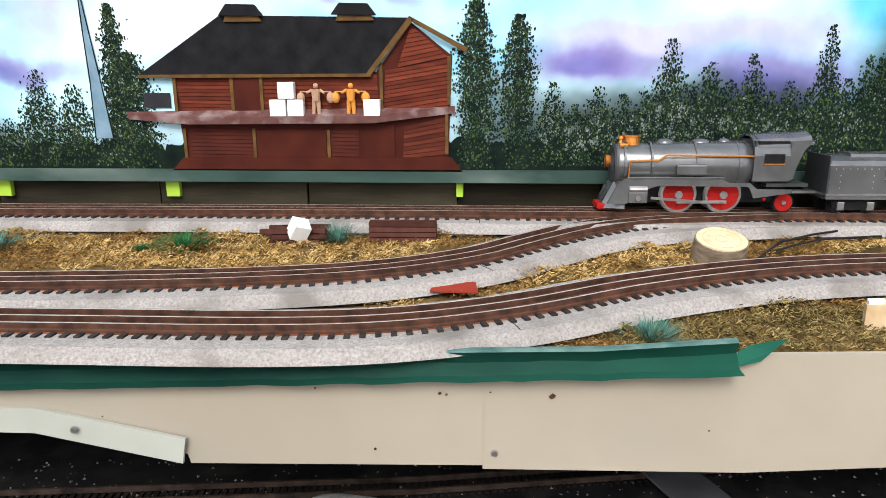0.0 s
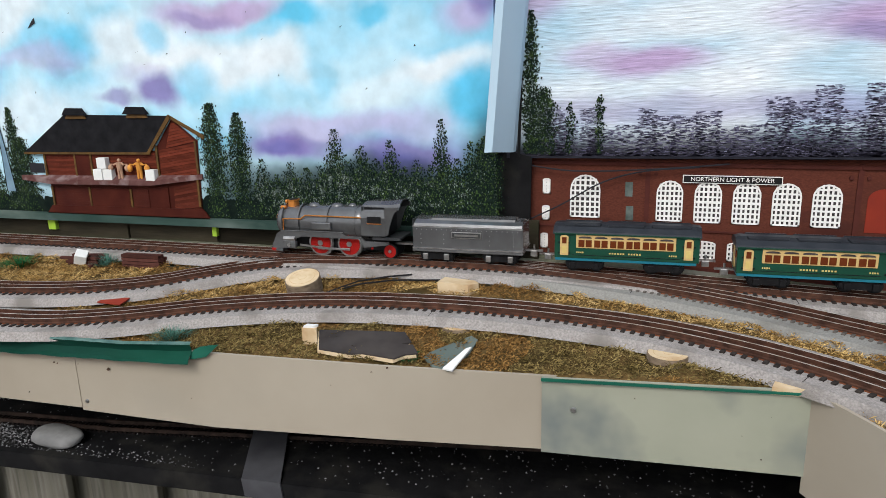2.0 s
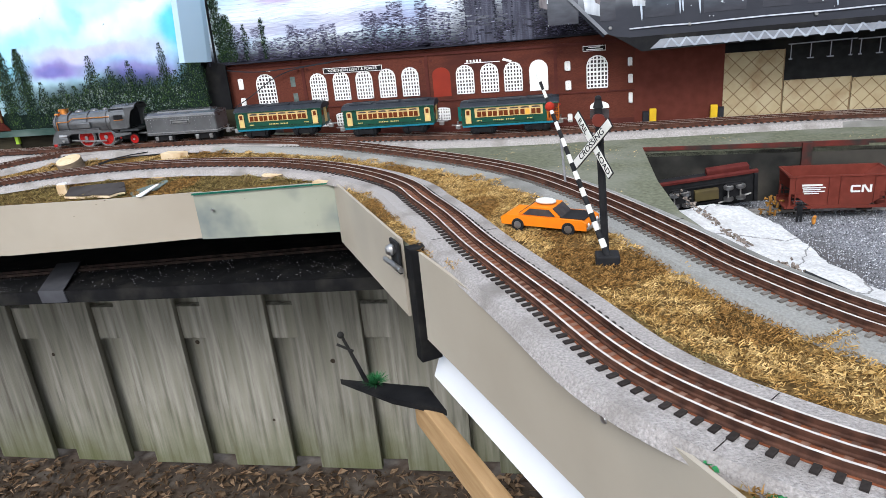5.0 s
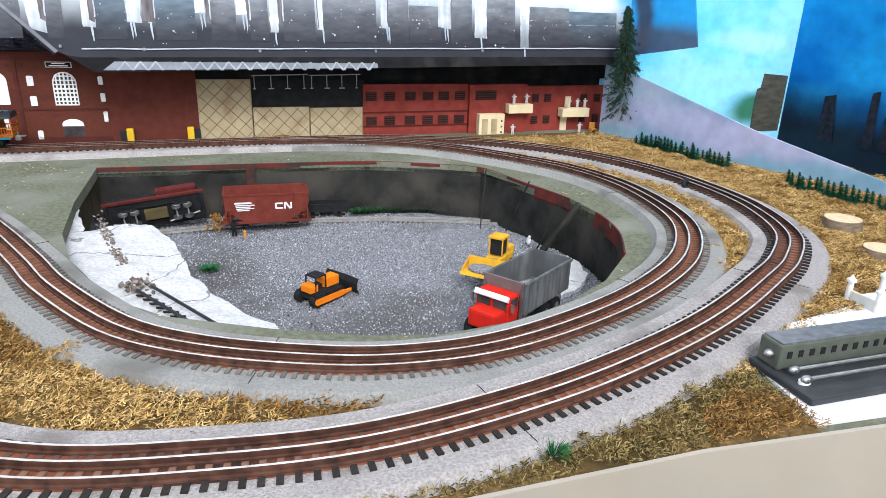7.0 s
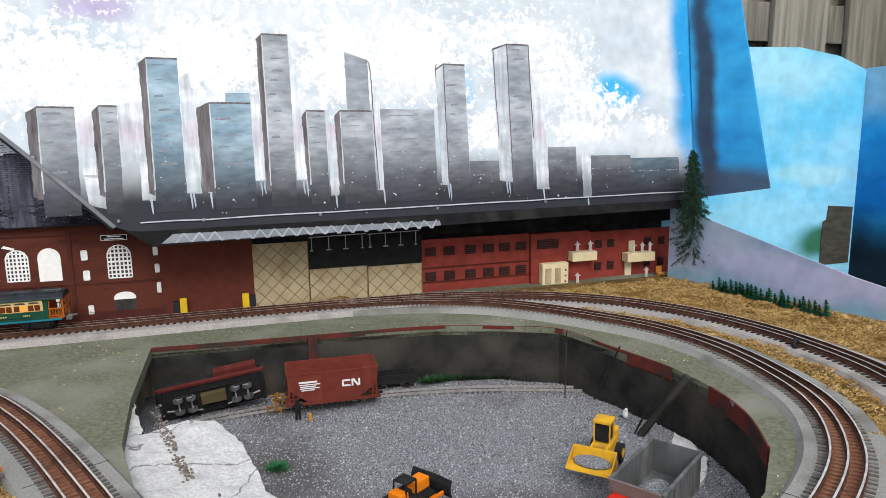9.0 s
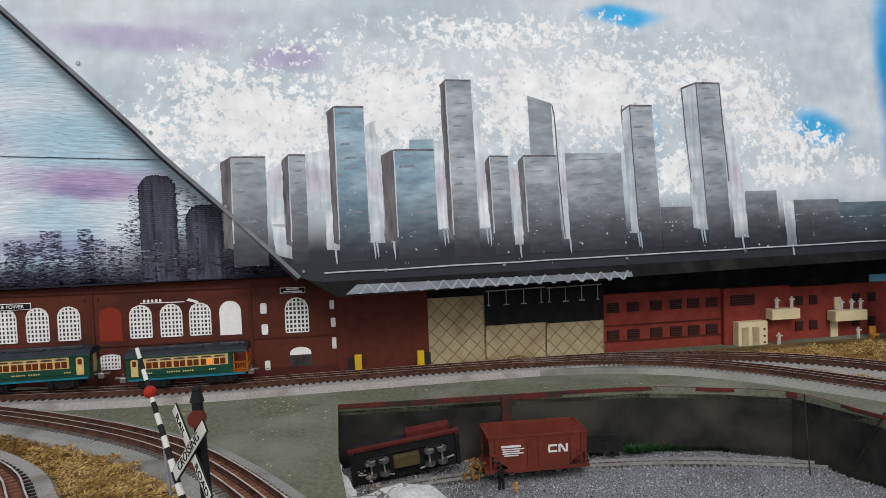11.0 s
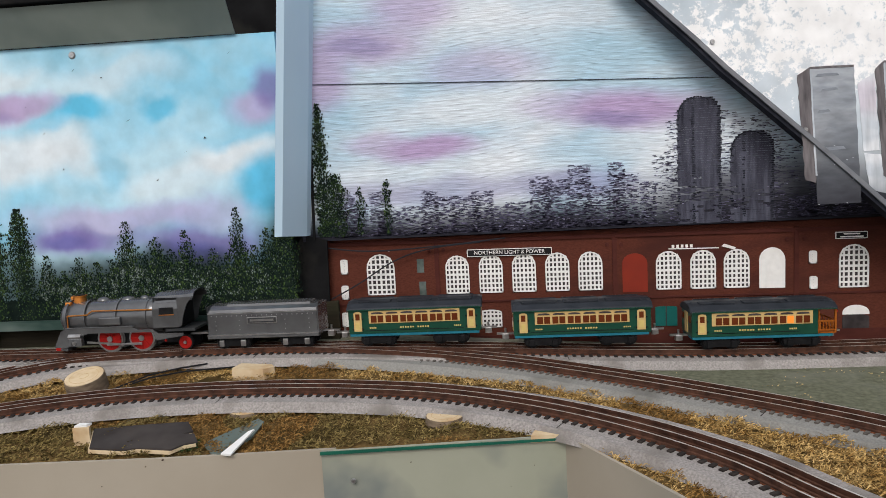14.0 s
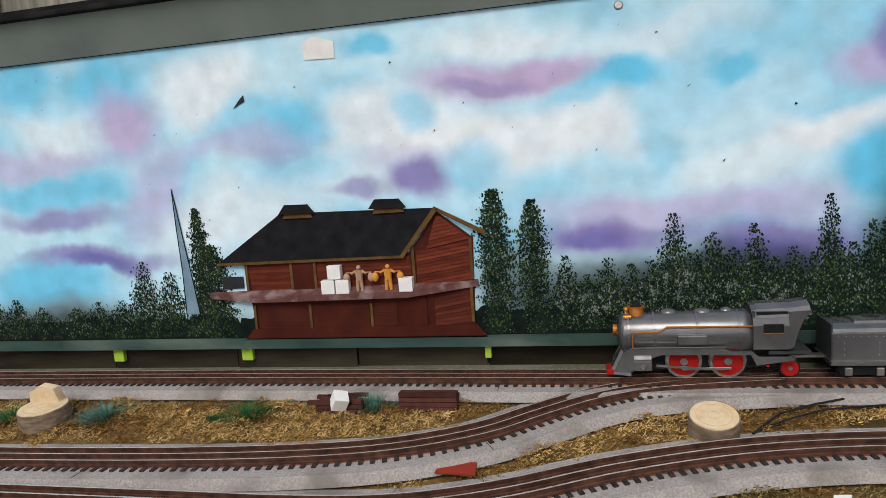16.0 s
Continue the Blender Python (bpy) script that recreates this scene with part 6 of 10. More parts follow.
doll(-0.140, YB - 0.010, 1.1372, 0.040, M["doll_tan"], "small tan plastic figurine carrying two sacks", True)
doll(-0.097, YB - 0.010, 1.1372, 0.040, M["doll_orange"], "small orange plastic figurine carrying two sacks", True)

# ---- factory row ----
M["sash"] = mat("white_window_print", (0.76, 0.75, 0.72), (0.84, 0.83, 0.80), 0.5, size=90)
M["pane"] = mat("dark_window_pane", (0.035, 0.03, 0.03), (0.07, 0.06, 0.06), 0.35, size=60)
M["brick_trim"] = mat("dark_brick_trim", (0.065, 0.02, 0.016), (0.085, 0.026, 0.02), 0.75, size=60)
M["red_door"] = mat("bright_red_door", (0.23, 0.032, 0.018), (0.19, 0.028, 0.018), 0.6, size=30)
M["teal"] = mat("teal_door", (0.01, 0.10, 0.09), (0.015, 0.13, 0.115), 0.5, size=40)
FY = 0.945


def on_factory(dy):
    return lambda u, v, d: (u, FY - dy - d, v - 0.012 * (u - 1.05))


def arch(x0, x1, z0, z1, rise=1.0, n=10):
    """A window outline with a round or flat-arched head."""
    r = (x1 - x0) / 2
    c = (x0 + x1) / 2
    k = r * rise
    return [(x0, z0), (x1, z0)] + [(c + r * math.cos(math.pi * i / n), z1 - k + k * math.sin(math.pi * i / n)) for i in range(n + 1)]


def arched_window(x0, x1, z0, z1, cols, rows, rise=1.0, parent=None):
    w = part("window", prism(bmesh.new(), arch(x0, x1, z0, z1, rise), on_factory(0.0003), 0.0006), M["pane"], parent or factory)
    r, c = (x1 - x0) / 2, (x0 + x1) / 2
    fr = bmesh.new()
    line = arch(x0, x1, z0, z1, rise)
    for i in range(len(line)):
        a, b = Vector(line[i]), Vector(line[(i + 1) % len(line)])
        if (b - a).length < 1e-5:
            continue
        nrm = Vector((b.y - a.y, a.x - b.x)).normalized() * 0.0022
        prism(fr, [tuple(a), tuple(b), tuple(b - nrm), tuple(a - nrm)], on_factory(0.0009), 0.0016)
    part("frame", fr, M["sash"], w)
    for i in range(1, cols):
        x = x0 + (x1 - x0) * i / cols
        zt = z1 - r * rise + r * rise * math.sqrt(max(0, 1 - ((x - c) / r) ** 2))
        t = 0.0014 if i != cols // 2 and i != cols - cols // 2 else 0.0017
        part("glazing_bar", prism(bmesh.new(), [(x - t, z0), (x + t, z0), (x + t, zt), (x - t, zt)], on_factory(0.0009), 0.0006), M["sash"], w)
    for j in range(1, rows):
        z = z0 + (z1 - z0) * j / rows
        hw = r if z < z1 - r * rise else r * math.sqrt(max(0, 1 - ((z - (z1 - r * rise)) / (r * rise)) ** 2))
        t = 0.0013 if j != rows // 2 else 0.0018
        part("glazing_bar", prism(bmesh.new(), [(c - hw, z - t), (c + hw, z - t), (c + hw, z + t), (c - hw, z + t)], on_factory(0.0009), 0.0011), M["sash"], w)
    return w


def blank_window(x0, x1, z0, z1, material, rise, label):
    return part("blind_window", prism(bmesh.new(), arch(x0, x1, z0, z1, rise), on_factory(0.0003), 0.0012), material, factory, label)


for x0, x1 in ((0.6, 0.787), (0.790, 1.070), (1.073, 1.347), (1.350, 1.51)):
    part("brick_panel", prism(bmesh.new(), [(x0, 0.978), (x1, 0.978), (x1, 1.172), (x0, 1.172)], on_factory(-0.0005), 0.001), M["brick_wall"], factory)
    part("cornice", prism(bmesh.new(), [(x0, 1.1625), (x1, 1.1625), (x1, 1.168), (x0, 1.168)], on_factory(0.0005), 0.003), M["brick_trim"], factory)
    part("string_course", prism(bmesh.new(), [(x0, 1.064), (x1, 1.064), (x1, 1.0665), (x0, 1.0665)], on_factory(0.0005), 0.002), M["brick_trim"], factory)
    part("plinth", prism(bmesh.new(), [(x0, 0.978), (x1, 0.978), (x1, 1.008), (x0, 1.008)], on_factory(0.0005), 0.0015), M["brick_trim"], factory)
for x in (0.7885, 1.0715, 1.3485):
    part("pilaster", prism(bmesh.new(), [(x - 0.0035, 0.978), (x + 0.0035, 0.978), (x + 0.0035, 1.17), (x - 0.0035, 1.17)], on_factory(0.0005), 0.0022), M["brick_trim"], factory)
for x0 in (0.802, 0.856, 0.909, 0.962, 1.014):
    arched_window(x0, x0 + 0.038, 1.079, 1.141, 6, 8)
    arched_window(x0 - 0.003, x0 + 0.034, 1.022, 1.051, 6, 4, 0.25)
for x0 in (1.135, 1.188, 1.239):
    arched_window(x0, x0 + 0.039, 1.077, 1.138, 6, 8)
for x0 in (1.082, 1.187, 1.239):
    arched_window(x0, x0 + 0.034, 1.022, 1.050, 6, 4, 0.25)
blank_window(1.293, 1.332, 1.075, 1.139, M["sash"], 1.0, "whitewashed blind window")
blank_window(1.290, 1.323, 1.022, 1.049, M["sash"], 0.25, "whitewashed blind window")
blank_window(1.083, 1.122, 1.074, 1.136, M["red_door"], 0.8, "bricked-up red archway")
td = blank_window(1.133, 1.167, 1.018, 1.050, M["teal"], 0.1, "teal double door")
part("door_joint", prism(bmesh.new(), [(1.149, 1.018), (1.1505, 1.018), (1.1505, 1.05), (1.149, 1.05)], on_factory(0.0016), 0.0005), M["pane"], td)
arched_window(0.673, 0.719, 1.080, 1.147, 6, 8)
arched_window(1.412, 1.456, 1.073, 1.140, 6, 8)
for x0, x1, z0, z1 in ((0.630, 0.642, 1.116, 1.140), (0.629, 0.641, 1.074, 1.097), (0.627, 0.639, 1.028, 1.052), (1.367, 1.379, 1.112, 1.132), (1.368, 1.380, 1.072, 1.092), (1.371, 1.381, 1.004, 1.022),
                       (1.496, 1.505, 1.115, 1.132), (1.497, 1.506, 1.080, 1.098), (1.498, 1.506, 1.038, 1.060)):
    arched_window(x0, x1, z0, z1, 3, 5, 0.4)
for x0, z0 in ((0.756, 1.115), (0.758, 1.078), (0.748, 1.030)):
    part("small_shutter", prism(bmesh.new(), [(x0, z0), (x0 + 0.011, z0), (x0 + 0.011, z0 + 0.022), (x0, z0 + 0.022)], on_factory(0.0005), 0.001), M["leaf_grey"], factory)
blank_window(0.674, 0.719, 1.0, 1.046, M["pane"], 0.45, "dark arched doorway")
blank_window(1.418, 1.458, 0.99, 1.030, M["pane"], 0.2, "dark doorway")
blank_window(1.418, 1.458, 1.030, 1.045, M["sash"], 0.6, "white fanlight over the doorway")
for x in (0.777, 0.800, 1.060, 1.082, 1.335, 1.361):
    part("wall_anchor", cyl(bmesh.new(), (x, FY - 0.003, 1.151 - 0.012 * (x - 1.05)), (x, FY, 1.151 - 0.012 * (x - 1.05)), 0.003, n=10), M["brick_trim"], factory)


def lettering(text, size, at, material, parent, name="lettering", stretch=1.0):
    cu = bpy.data.curves.new(name, "FONT")
    cu.body, cu.size, cu.align_x, cu.align_y, cu.extrude = text, size, "CENTER", "CENTER", 0.0002
    tmp = bpy.data.objects.new(name, cu)
    scene.collection.objects.link(tmp)
    me = bpy.data.meshes.new_from_object(tmp.evaluated_get(bpy.context.evaluated_depsgraph_get()))
    bpy.data.objects.remove(tmp)
    me.materials.clear()
    me.materials.append(material)
    ob = new(name, me)
    ob.parent = parent
    ob.matrix_basis = at @ Matrix.Diagonal((stretch, 1, 1, 1))
    return ob


M["sign_black"] = mat("black_sign_print", (0.012, 0.012, 0.012), (0.02, 0.02, 0.02), 0.5, size=60)
bpy.context.view_layer.update()


def sign_board(x0, x1, z0, z1, text, size, label, name="sign"):
    sg = empty_thing(name, label, "sign")
    part("border", prism(bmesh.new(), [(x0, z0), (x1, z0), (x1, z1), (x0, z1)], on_factory(0.0035), 0.0008), M["sash"], sg)
    part("board", prism(bmesh.new(), [(x0 + 0.0012, z0 + 0.0012), (x1 - 0.0012, z0 + 0.0012), (x1 - 0.0012, z1 - 0.0012), (x0 + 0.0012, z1 - 0.0012)], on_factory(0.0043), 0.0006), M["sign_black"], sg)
    if text:
        c = on_factory(0.0052)((x0 + x1) / 2, (z0 + z1) / 2, 0)
        lettering(text, size, Matrix.Translation(c) @ Matrix.Rotation(radians(90), 4, "X") @ Matrix.Rotation(-0.012, 4, "Z"), M["sash"], sg, stretch=1.0)
    return sg


sign_board(0.838, 0.973, 1.1385, 1.1505, "NORTHERN LIGHT & POWER", 0.0086, "black sign with white letters on the brick factory")
sg = sign_board(1.405, 1.452, 1.149, 1.160, "", 0, "small black sign with pale lettering over the doorway")
for dz, w in ((0.0022, 0.012), (-0.0022, 0.017)):
    part("text_bar", prism(bmesh.new(), [(1.4285 - w, 1.1545 + dz - 0.001), (1.4285 + w, 1.1545 + dz - 0.001), (1.4285 + w, 1.1545 + dz + 0.001), (1.4285 - w, 1.1545 + dz + 0.001)], on_factory(0.0051), 0.0003), M["sash"], sg)
rs = empty_thing("torn_sign", "torn remains of a black and white sign", "sign")
part("strip", prism(bmesh.new(), [(1.155, 1.1405), (1.232, 1.140), (1.232, 1.1415), (1.155, 1.142)], on_factory(0.001), 0.0005), M["sash"], rs)
part("peeling_scrap", prism(bmesh.new(), [(1.236, 1.143), (1.256, 1.137), (1.257, 1.141), (1.240, 1.147)], on_factory(0.001), 0.002), M["sash"], rs)
for i in range(5):
    part("text_bar", prism(bmesh.new(), [(1.160 + i * 0.007, 1.1425), (1.164 + i * 0.007, 1.1425), (1.164 + i * 0.007, 1.1475), (1.160 + i * 0.007, 1.1475)], on_factory(0.001), 0.0004), M["sash"], rs)
rs = empty_thing("faded_sign", "faded white lettering strip on the brick", "sign")
part("strip", prism(bmesh.new(), [(0.680, 1.152), (0.712, 1.1515), (0.712, 1.1527), (0.680, 1.1532)], on_factory(0.001), 0.0004), M["sash"], rs)
bm = bmesh.new()
for pts in ([(0.60, 1.075), (0.66, 1.105), (0.72, 1.14), (0.78, 1.158), (0.86, 1.165)], [(0.59, 1.17), (0.68, 1.158), (0.8, 1.162), (0.9, 1.170)]):
    q = spline(pts, 0.01)
    cu_pts = [(p.x, FY - 0.012, p.y) for p in q]
    for a, b in zip(cu_pts, cu_pts[1:]):
        cyl(bm, a, b, 0.0012, n=5, caps=False)
mesh_thing("cable", bm, M["scuff"], "thin black cable drooping across the factory front", "cable")

# loading bay
bay = empty_thing("loading_bay", "brown wall and beige trellis doors of the goods shed", "building")
part("wall", box(bmesh.new(), 1.598, 0.951, 1.065, 0.176, 0.012, 0.18), M["brown_wall"], bay)
M["beige_door"] = mat("beige_board_door", (0.42, 0.35, 0.22), (0.36, 0.29, 0.17), 0.7, size=30, third=(0.28, 0.20, 0.11), size3=22)
M["lattice"] = mat("brown_lattice_line", (0.20, 0.13, 0.07), (0.26, 0.18, 0.10), 0.7, size=60)
for x0, x1, z1 in ((1.686, 1.800, 1.119), (1.802, 1.927, 1.057), (1.929, 2.052, 1.054)):
    dr = part("trellis_door", box(bmesh.new(), (x0 + x1) / 2, 0.9475, (0.978 + z1) / 2, x1 - x0, 0.006, z1 - 0.978), M["beige_door"], bay, "beige door with brown trellis lines")
    step = 0.031
    k = -6
    while k < 9:
        for s in (1, -1):
            # a slanting bar clipped to the door
            xa, xb = (x0 + k * step, x0 + k * step + (z1 - 0.985) * 1.0) if s > 0 else (x0 + k * step + (z1 - 0.985), x0 + k * step)
            za, zb = 0.985, z1
            dx, dz = xb - xa, zb - za
            t0, t1 = 0.0, 1.0
            if dx > 0:
                t0, t1 = max(t0, (x0 - xa) / dx), min(t1, (x1 - xa) / dx)
            else:
                t0, t1 = max(t0, (x1 - xa) / dx), min(t1, (x0 - xa) / dx)
            if t1 - t0 > 0.05:
                a, b = (xa + dx * t0, za + dz * t0), (xa + dx * t1, za + dz * t1)
                part("lattice_bar", cyl(bmesh.new(), (a[0], 0.9442, a[1]), (b[0], 0.9442, b[1]), 0.0007, n=4), M["lattice"], dr)
        k += 1
    part("edge", box(bmesh.new(), x1 - 0.0008, 0.944, (0.978 + z1) / 2, 0.0016, 0.002, z1 - 0.98), M["lattice"], dr)
part("dark_opening", box(bmesh.new(), 1.928, 0.9515, 1.09, 0.255, 0.006, 0.11), M["sign_black"], bay)
part("black_frieze", box(bmesh.new(), 2.15, 0.950, 1.135, 1.28, 0.008, 0.036), M["black_paint"], bay)
M["wire"] = mat("pale_wire", (0.40, 0.40, 0.42), (0.3, 0.3, 0.32), 0.4, 0.6, size=60)
for x0, x1 in ((1.802, 1.925), (1.928, 2.045)):
    lampbar = empty_thing("lamp_bracket", "bent pale wire lamp bracket hanging in the dark bay", "lamp bracket", "hanging lamp brackets")
    part("rail", cyl(bmesh.new(), (x0, 0.935, 1.128), (x1, 0.935, 1.130), 0.0012, n=6), M["wire"], lampbar)
    for i in range(4):
        x = x0 + (x1 - x0) * (i + 0.15) / 3.4
        part("hanger", cyl(bmesh.new(), (x, 0.935, 1.128), (x, 0.935, 1.100), 0.0010, n=6), M["wire"], lampbar)
        part("foot", box(bmesh.new(), x, 0.935, 1.0995, 0.012 if i % 3 else 0.006, 0.003, 0.002), M["wire"], lampbar)
M["yellow"] = mat("yellow_plastic", (0.62, 0.40, 0.02), (0.55, 0.34, 0.02), 0.5, size=60)
for x in (1.546, 1.667):
    mesh_thing("bollard", box(bmesh.new(), x, 0.932, 1.003, 0.014, 0.010, 0.034, bevel=0.002), M["yellow"], "yellow bollard block against the brown wall", "bollard", "yellow bollards")
    mesh_thing("side_box", box(bmesh.new(), x + (0.014 if x > 1.6 else -0.014), 0.936, 1.002, 0.012, 0.008, 0.024), M["scuff"], "dark box beside the yellow bollard", "box", "yellow bollards")
bm = bmesh.new()
ball(bm, 1.86, 0.925, 0.987, 0.026, 0.012, 0.012)
for v in bm.verts:
    v.co += Vector((0, 0, 0.004)) * noise.noise(v.co * 120)
mesh_thing("rubble_heap", bm, M["earth"], "small dark heap in front of the trellis door", "rubble")

# apartment row
M["apt_red"] = mat("red_apartment_card", (0.19, 0.034, 0.025), (0.24, 0.047, 0.035), 0.65, size=50, third=(0.155, 0.031, 0.024), size3=16)
M["cream"] = mat("cream_card", (0.60, 0.50, 0.30), (0.66, 0.56, 0.36), 0.6, size=60)
apt = empty_thing("apartment_building", "red apartment building front with louvred windows and cream balconies", "building")
part("wall", box(bmesh.new(), 2.185, 0.951, 1.04, 0.264, 0.012, 0.132), M["apt_red"], apt)
part("wall", box(bmesh.new(), 2.395, 0.944, 1.04, 0.155, 0.02, 0.130), M["apt_red"], apt)
part("wall", box(bmesh.new(), 2.60, 0.949, 1.037, 0.255, 0.014, 0.125), M["apt_red"], apt)
for z in (1.041, 1.008):
    part("floor_band", box(bmesh.new(), 2.185, 0.9435, z, 0.264, 0.003, 0.002), M["brick_trim"], apt)


def louvre(x, z, w, h, y):
    win = part("window", box(bmesh.new(), x, y - 0.001, z, w, 0.002, h), M["sign_black"], apt)
    for i in range(4):
        part("slat", box(bmesh.new(), x, y - 0.0022, z - h / 2 + h * (i + 0.5) / 4, w, 0.0015, h * 0.10), M["brick_trim"], win)


for x in (2.072, 2.117, 2.168, 2.213, 2.253, 2.295):
    louvre(x, 1.078, 0.026, 0.020, 0.9445)
    louvre(x, 1.021, 0.026, 0.020, 0.9445)
louvre(2.36, 1.080, 0.055, 0.022, 0.9335)
for x in (2.50, 2.535, 2.64, 2.68):
    louvre(x, 1.070 if x < 2.6 else 1.068, 0.018, 0.020, 0.9415)
    louvre(x, 1.015, 0.018, 0.020, 0.9415)
for x, w in ((2.448, 0.066), (2.605, 0.078)):
    bal = part("balcony", box(bmesh.new(), x, 0.925, 1.047 - 0.08 * (x - 2.448), w, 0.026, 0.022, bevel=0.001), M["cream"], apt, "cream balcony front")
    part("balcony_door", box(bmesh.new(), x - 0.012, 0.9395, 1.07 - 0.08 * (x - 2.448), 0.016, 0.003, 0.03), M["cream"], bal)
part("porch", box(bmesh.new(), 2.372, 0.925, 1.007, 0.068, 0.02, 0.056, bevel=0.001), M["cream"], apt, "cream entrance porch")
for x in (2.353, 2.378):
    part("porch_door", box(bmesh.new(), x, 0.9145, 1.003, 0.015, 0.002, 0.042), M["beige_door"], apt)
for i in range(3):
    part("porthole", box(bmesh.new(), 2.398, 0.9145, 0.99 + i * 0.014, 0.004, 0.002, 0.004), M["pane"], apt)
part("porch_door", box(bmesh.new(), 2.585, 0.94, 1.0, 0.018, 0.003, 0.040), M["cream"], apt)
M["doll_white"] = mat("pale_plastic_figure", (0.55, 0.53, 0.50), (0.45, 0.43, 0.40), 0.5, size=90)
for x, y, z in ((2.43, 0.918, 1.058), (2.465, 0.918, 1.058), (2.585, 0.918, 1.045), (2.61, 0.918, 1.045), (2.632, 0.918, 1.045), (2.425, 0.905, 0.985), (2.615, 0.905, 0.985)):
    doll(x, y, z, 0.026, M["doll_white"], "tiny pale figurine by the apartment building")
for x, c, l in ((2.655, M["doll_orange"], "orange toy chair in front of the apartments"), (2.70, mat("blue_toy", (0.02, 0.14, 0.24), rough=0.5), "blue toy chair in front of the apartments")):
    bm = box(bmesh.new(), x, 0.905, 0.992, 0.016, 0.014, 0.004)
    box(bm, x, 0.911, 1.000, 0.016, 0.003, 0.018)
    for s in (-1, 1):
        box(bm, x + s * 0.0065, 0.905, 0.987, 0.002, 0.012, 0.008)
    mesh_thing("toy_chair", bm, c, l, "toy chair")

# ---- the toy train ----
M["gun"] = mat("gunmetal_enamel", (0.098, 0.100, 0.103), (0.132, 0.135, 0.139), 0.26, 0.55, size=60, third=(0.165, 0.17, 0.174), size3=18, spec=0.8)
M["gun_dark"] = mat("dark_grey_enamel", (0.042, 0.045, 0.047), (0.058, 0.06, 0.062), 0.35, 0.3, size=60)
M["copper"] = mat("copper_trim", (0.62, 0.24, 0.05), (0.50, 0.19, 0.05), 0.32, 0.7, size=90)
M["wheel_red"] = mat("red_wheel_enamel", (0.33, 0.014, 0.011), (0.26, 0.012, 0.011), 0.4, size=60)
M["steel"] = mat("bright_steel", (0.45, 0.45, 0.45), (0.30, 0.29, 0.28), 0.3, 0.9, size=90)
M["car_green"] = mat("green_litho_tin", (0.008, 0.050, 0.031), (0.012, 0.064, 0.039), 0.30, 0.1, size=60, spec=0.25)
M["car_blue"] = mat("blue_sill_tin", (0.02, 0.15, 0.21), (0.025, 0.18, 0.24), 0.35, 0.15, size=60)
M["car_roof"] = mat("slate_grey_roof", (0.022, 0.026, 0.032), (0.034, 0.038, 0.045), 0.38, 0.2, size=50)
M["car_cream"] = mat("cream_litho", (0.52, 0.36, 0.15), (0.58, 0.42, 0.18), 0.4, size=90)
M["car_window"] = mat("brown_window_tin", (0.095, 0.022, 0.008), (0.13, 0.032, 0.010), 0.35, size=90)
M["truck_black"] = mat("black_truck_tin", (0.012, 0.012, 0.013), (0.02, 0.02, 0.021), 0.4, 0.3, size=90)
M["gold"] = mat("gold_print", (0.55, 0.42, 0.14), (0.62, 0.48, 0.18), 0.4, size=90)
M["brass_red"] = mat("brass_red_platform", (0.34, 0.09, 0.015), (0.42, 0.13, 0.02), 0.4, 0.4, size=90)
M["lamp_amber"] = bpy.data.materials.new("lit_amber_window")
M["lamp_amber"].use_nodes = True
pb = M["lamp_amber"].node_tree.nodes["Principled BSDF"]
pb.inputs["Base Color"].default_value = (0.6, 0.18, 0.02, 1)
pb.inputs["Emission Color"].default_value, pb.inputs["Emission Strength"].default_value = (1.0, 0.26, 0.02, 1), 0.5


def on_rail(x):
    y = 0.855
    return Matrix.Translation((x, y, land(x, y) + 0.019))


def wheel(parent, x, s, r, material, tread="steel"):
    """A wheel on the rail; s: -1 near the front side of the layout, 1 the far side."""
    y = s * 0.0155
    w = part("wheel", cyl(bmesh.new(), (x, y - 0.002, r), (x, y + 0.002, r), r * 0.86, n=24), material, parent)
    part("tyre", cyl(cyl(bmesh.new(), (x, y - 0.0015, r), (x, y + 0.0018, r), r, n=28), (x, y - s * 0.0018, r), (x, y - s * 0.003, r), r * 1.06, n=28), M[tread], w)
    part("hub", cyl(bmesh.new(), (x, y + s * 0.002, r), (x, y + s * 0.004, r), r * 0.22, n=10), M["steel"], w)
    for k in range(8):
        a = k * math.pi / 4
        if r > 0.015:
            part("spoke", box(bmesh.new(), x + math.cos(a) * r * 0.5, y + s * 0.0024, r + math.sin(a) * r * 0.5, r * 0.62, 0.001, r * 0.10, Matrix.Rotation(-a, 4, "Y")), material, w)
    return w


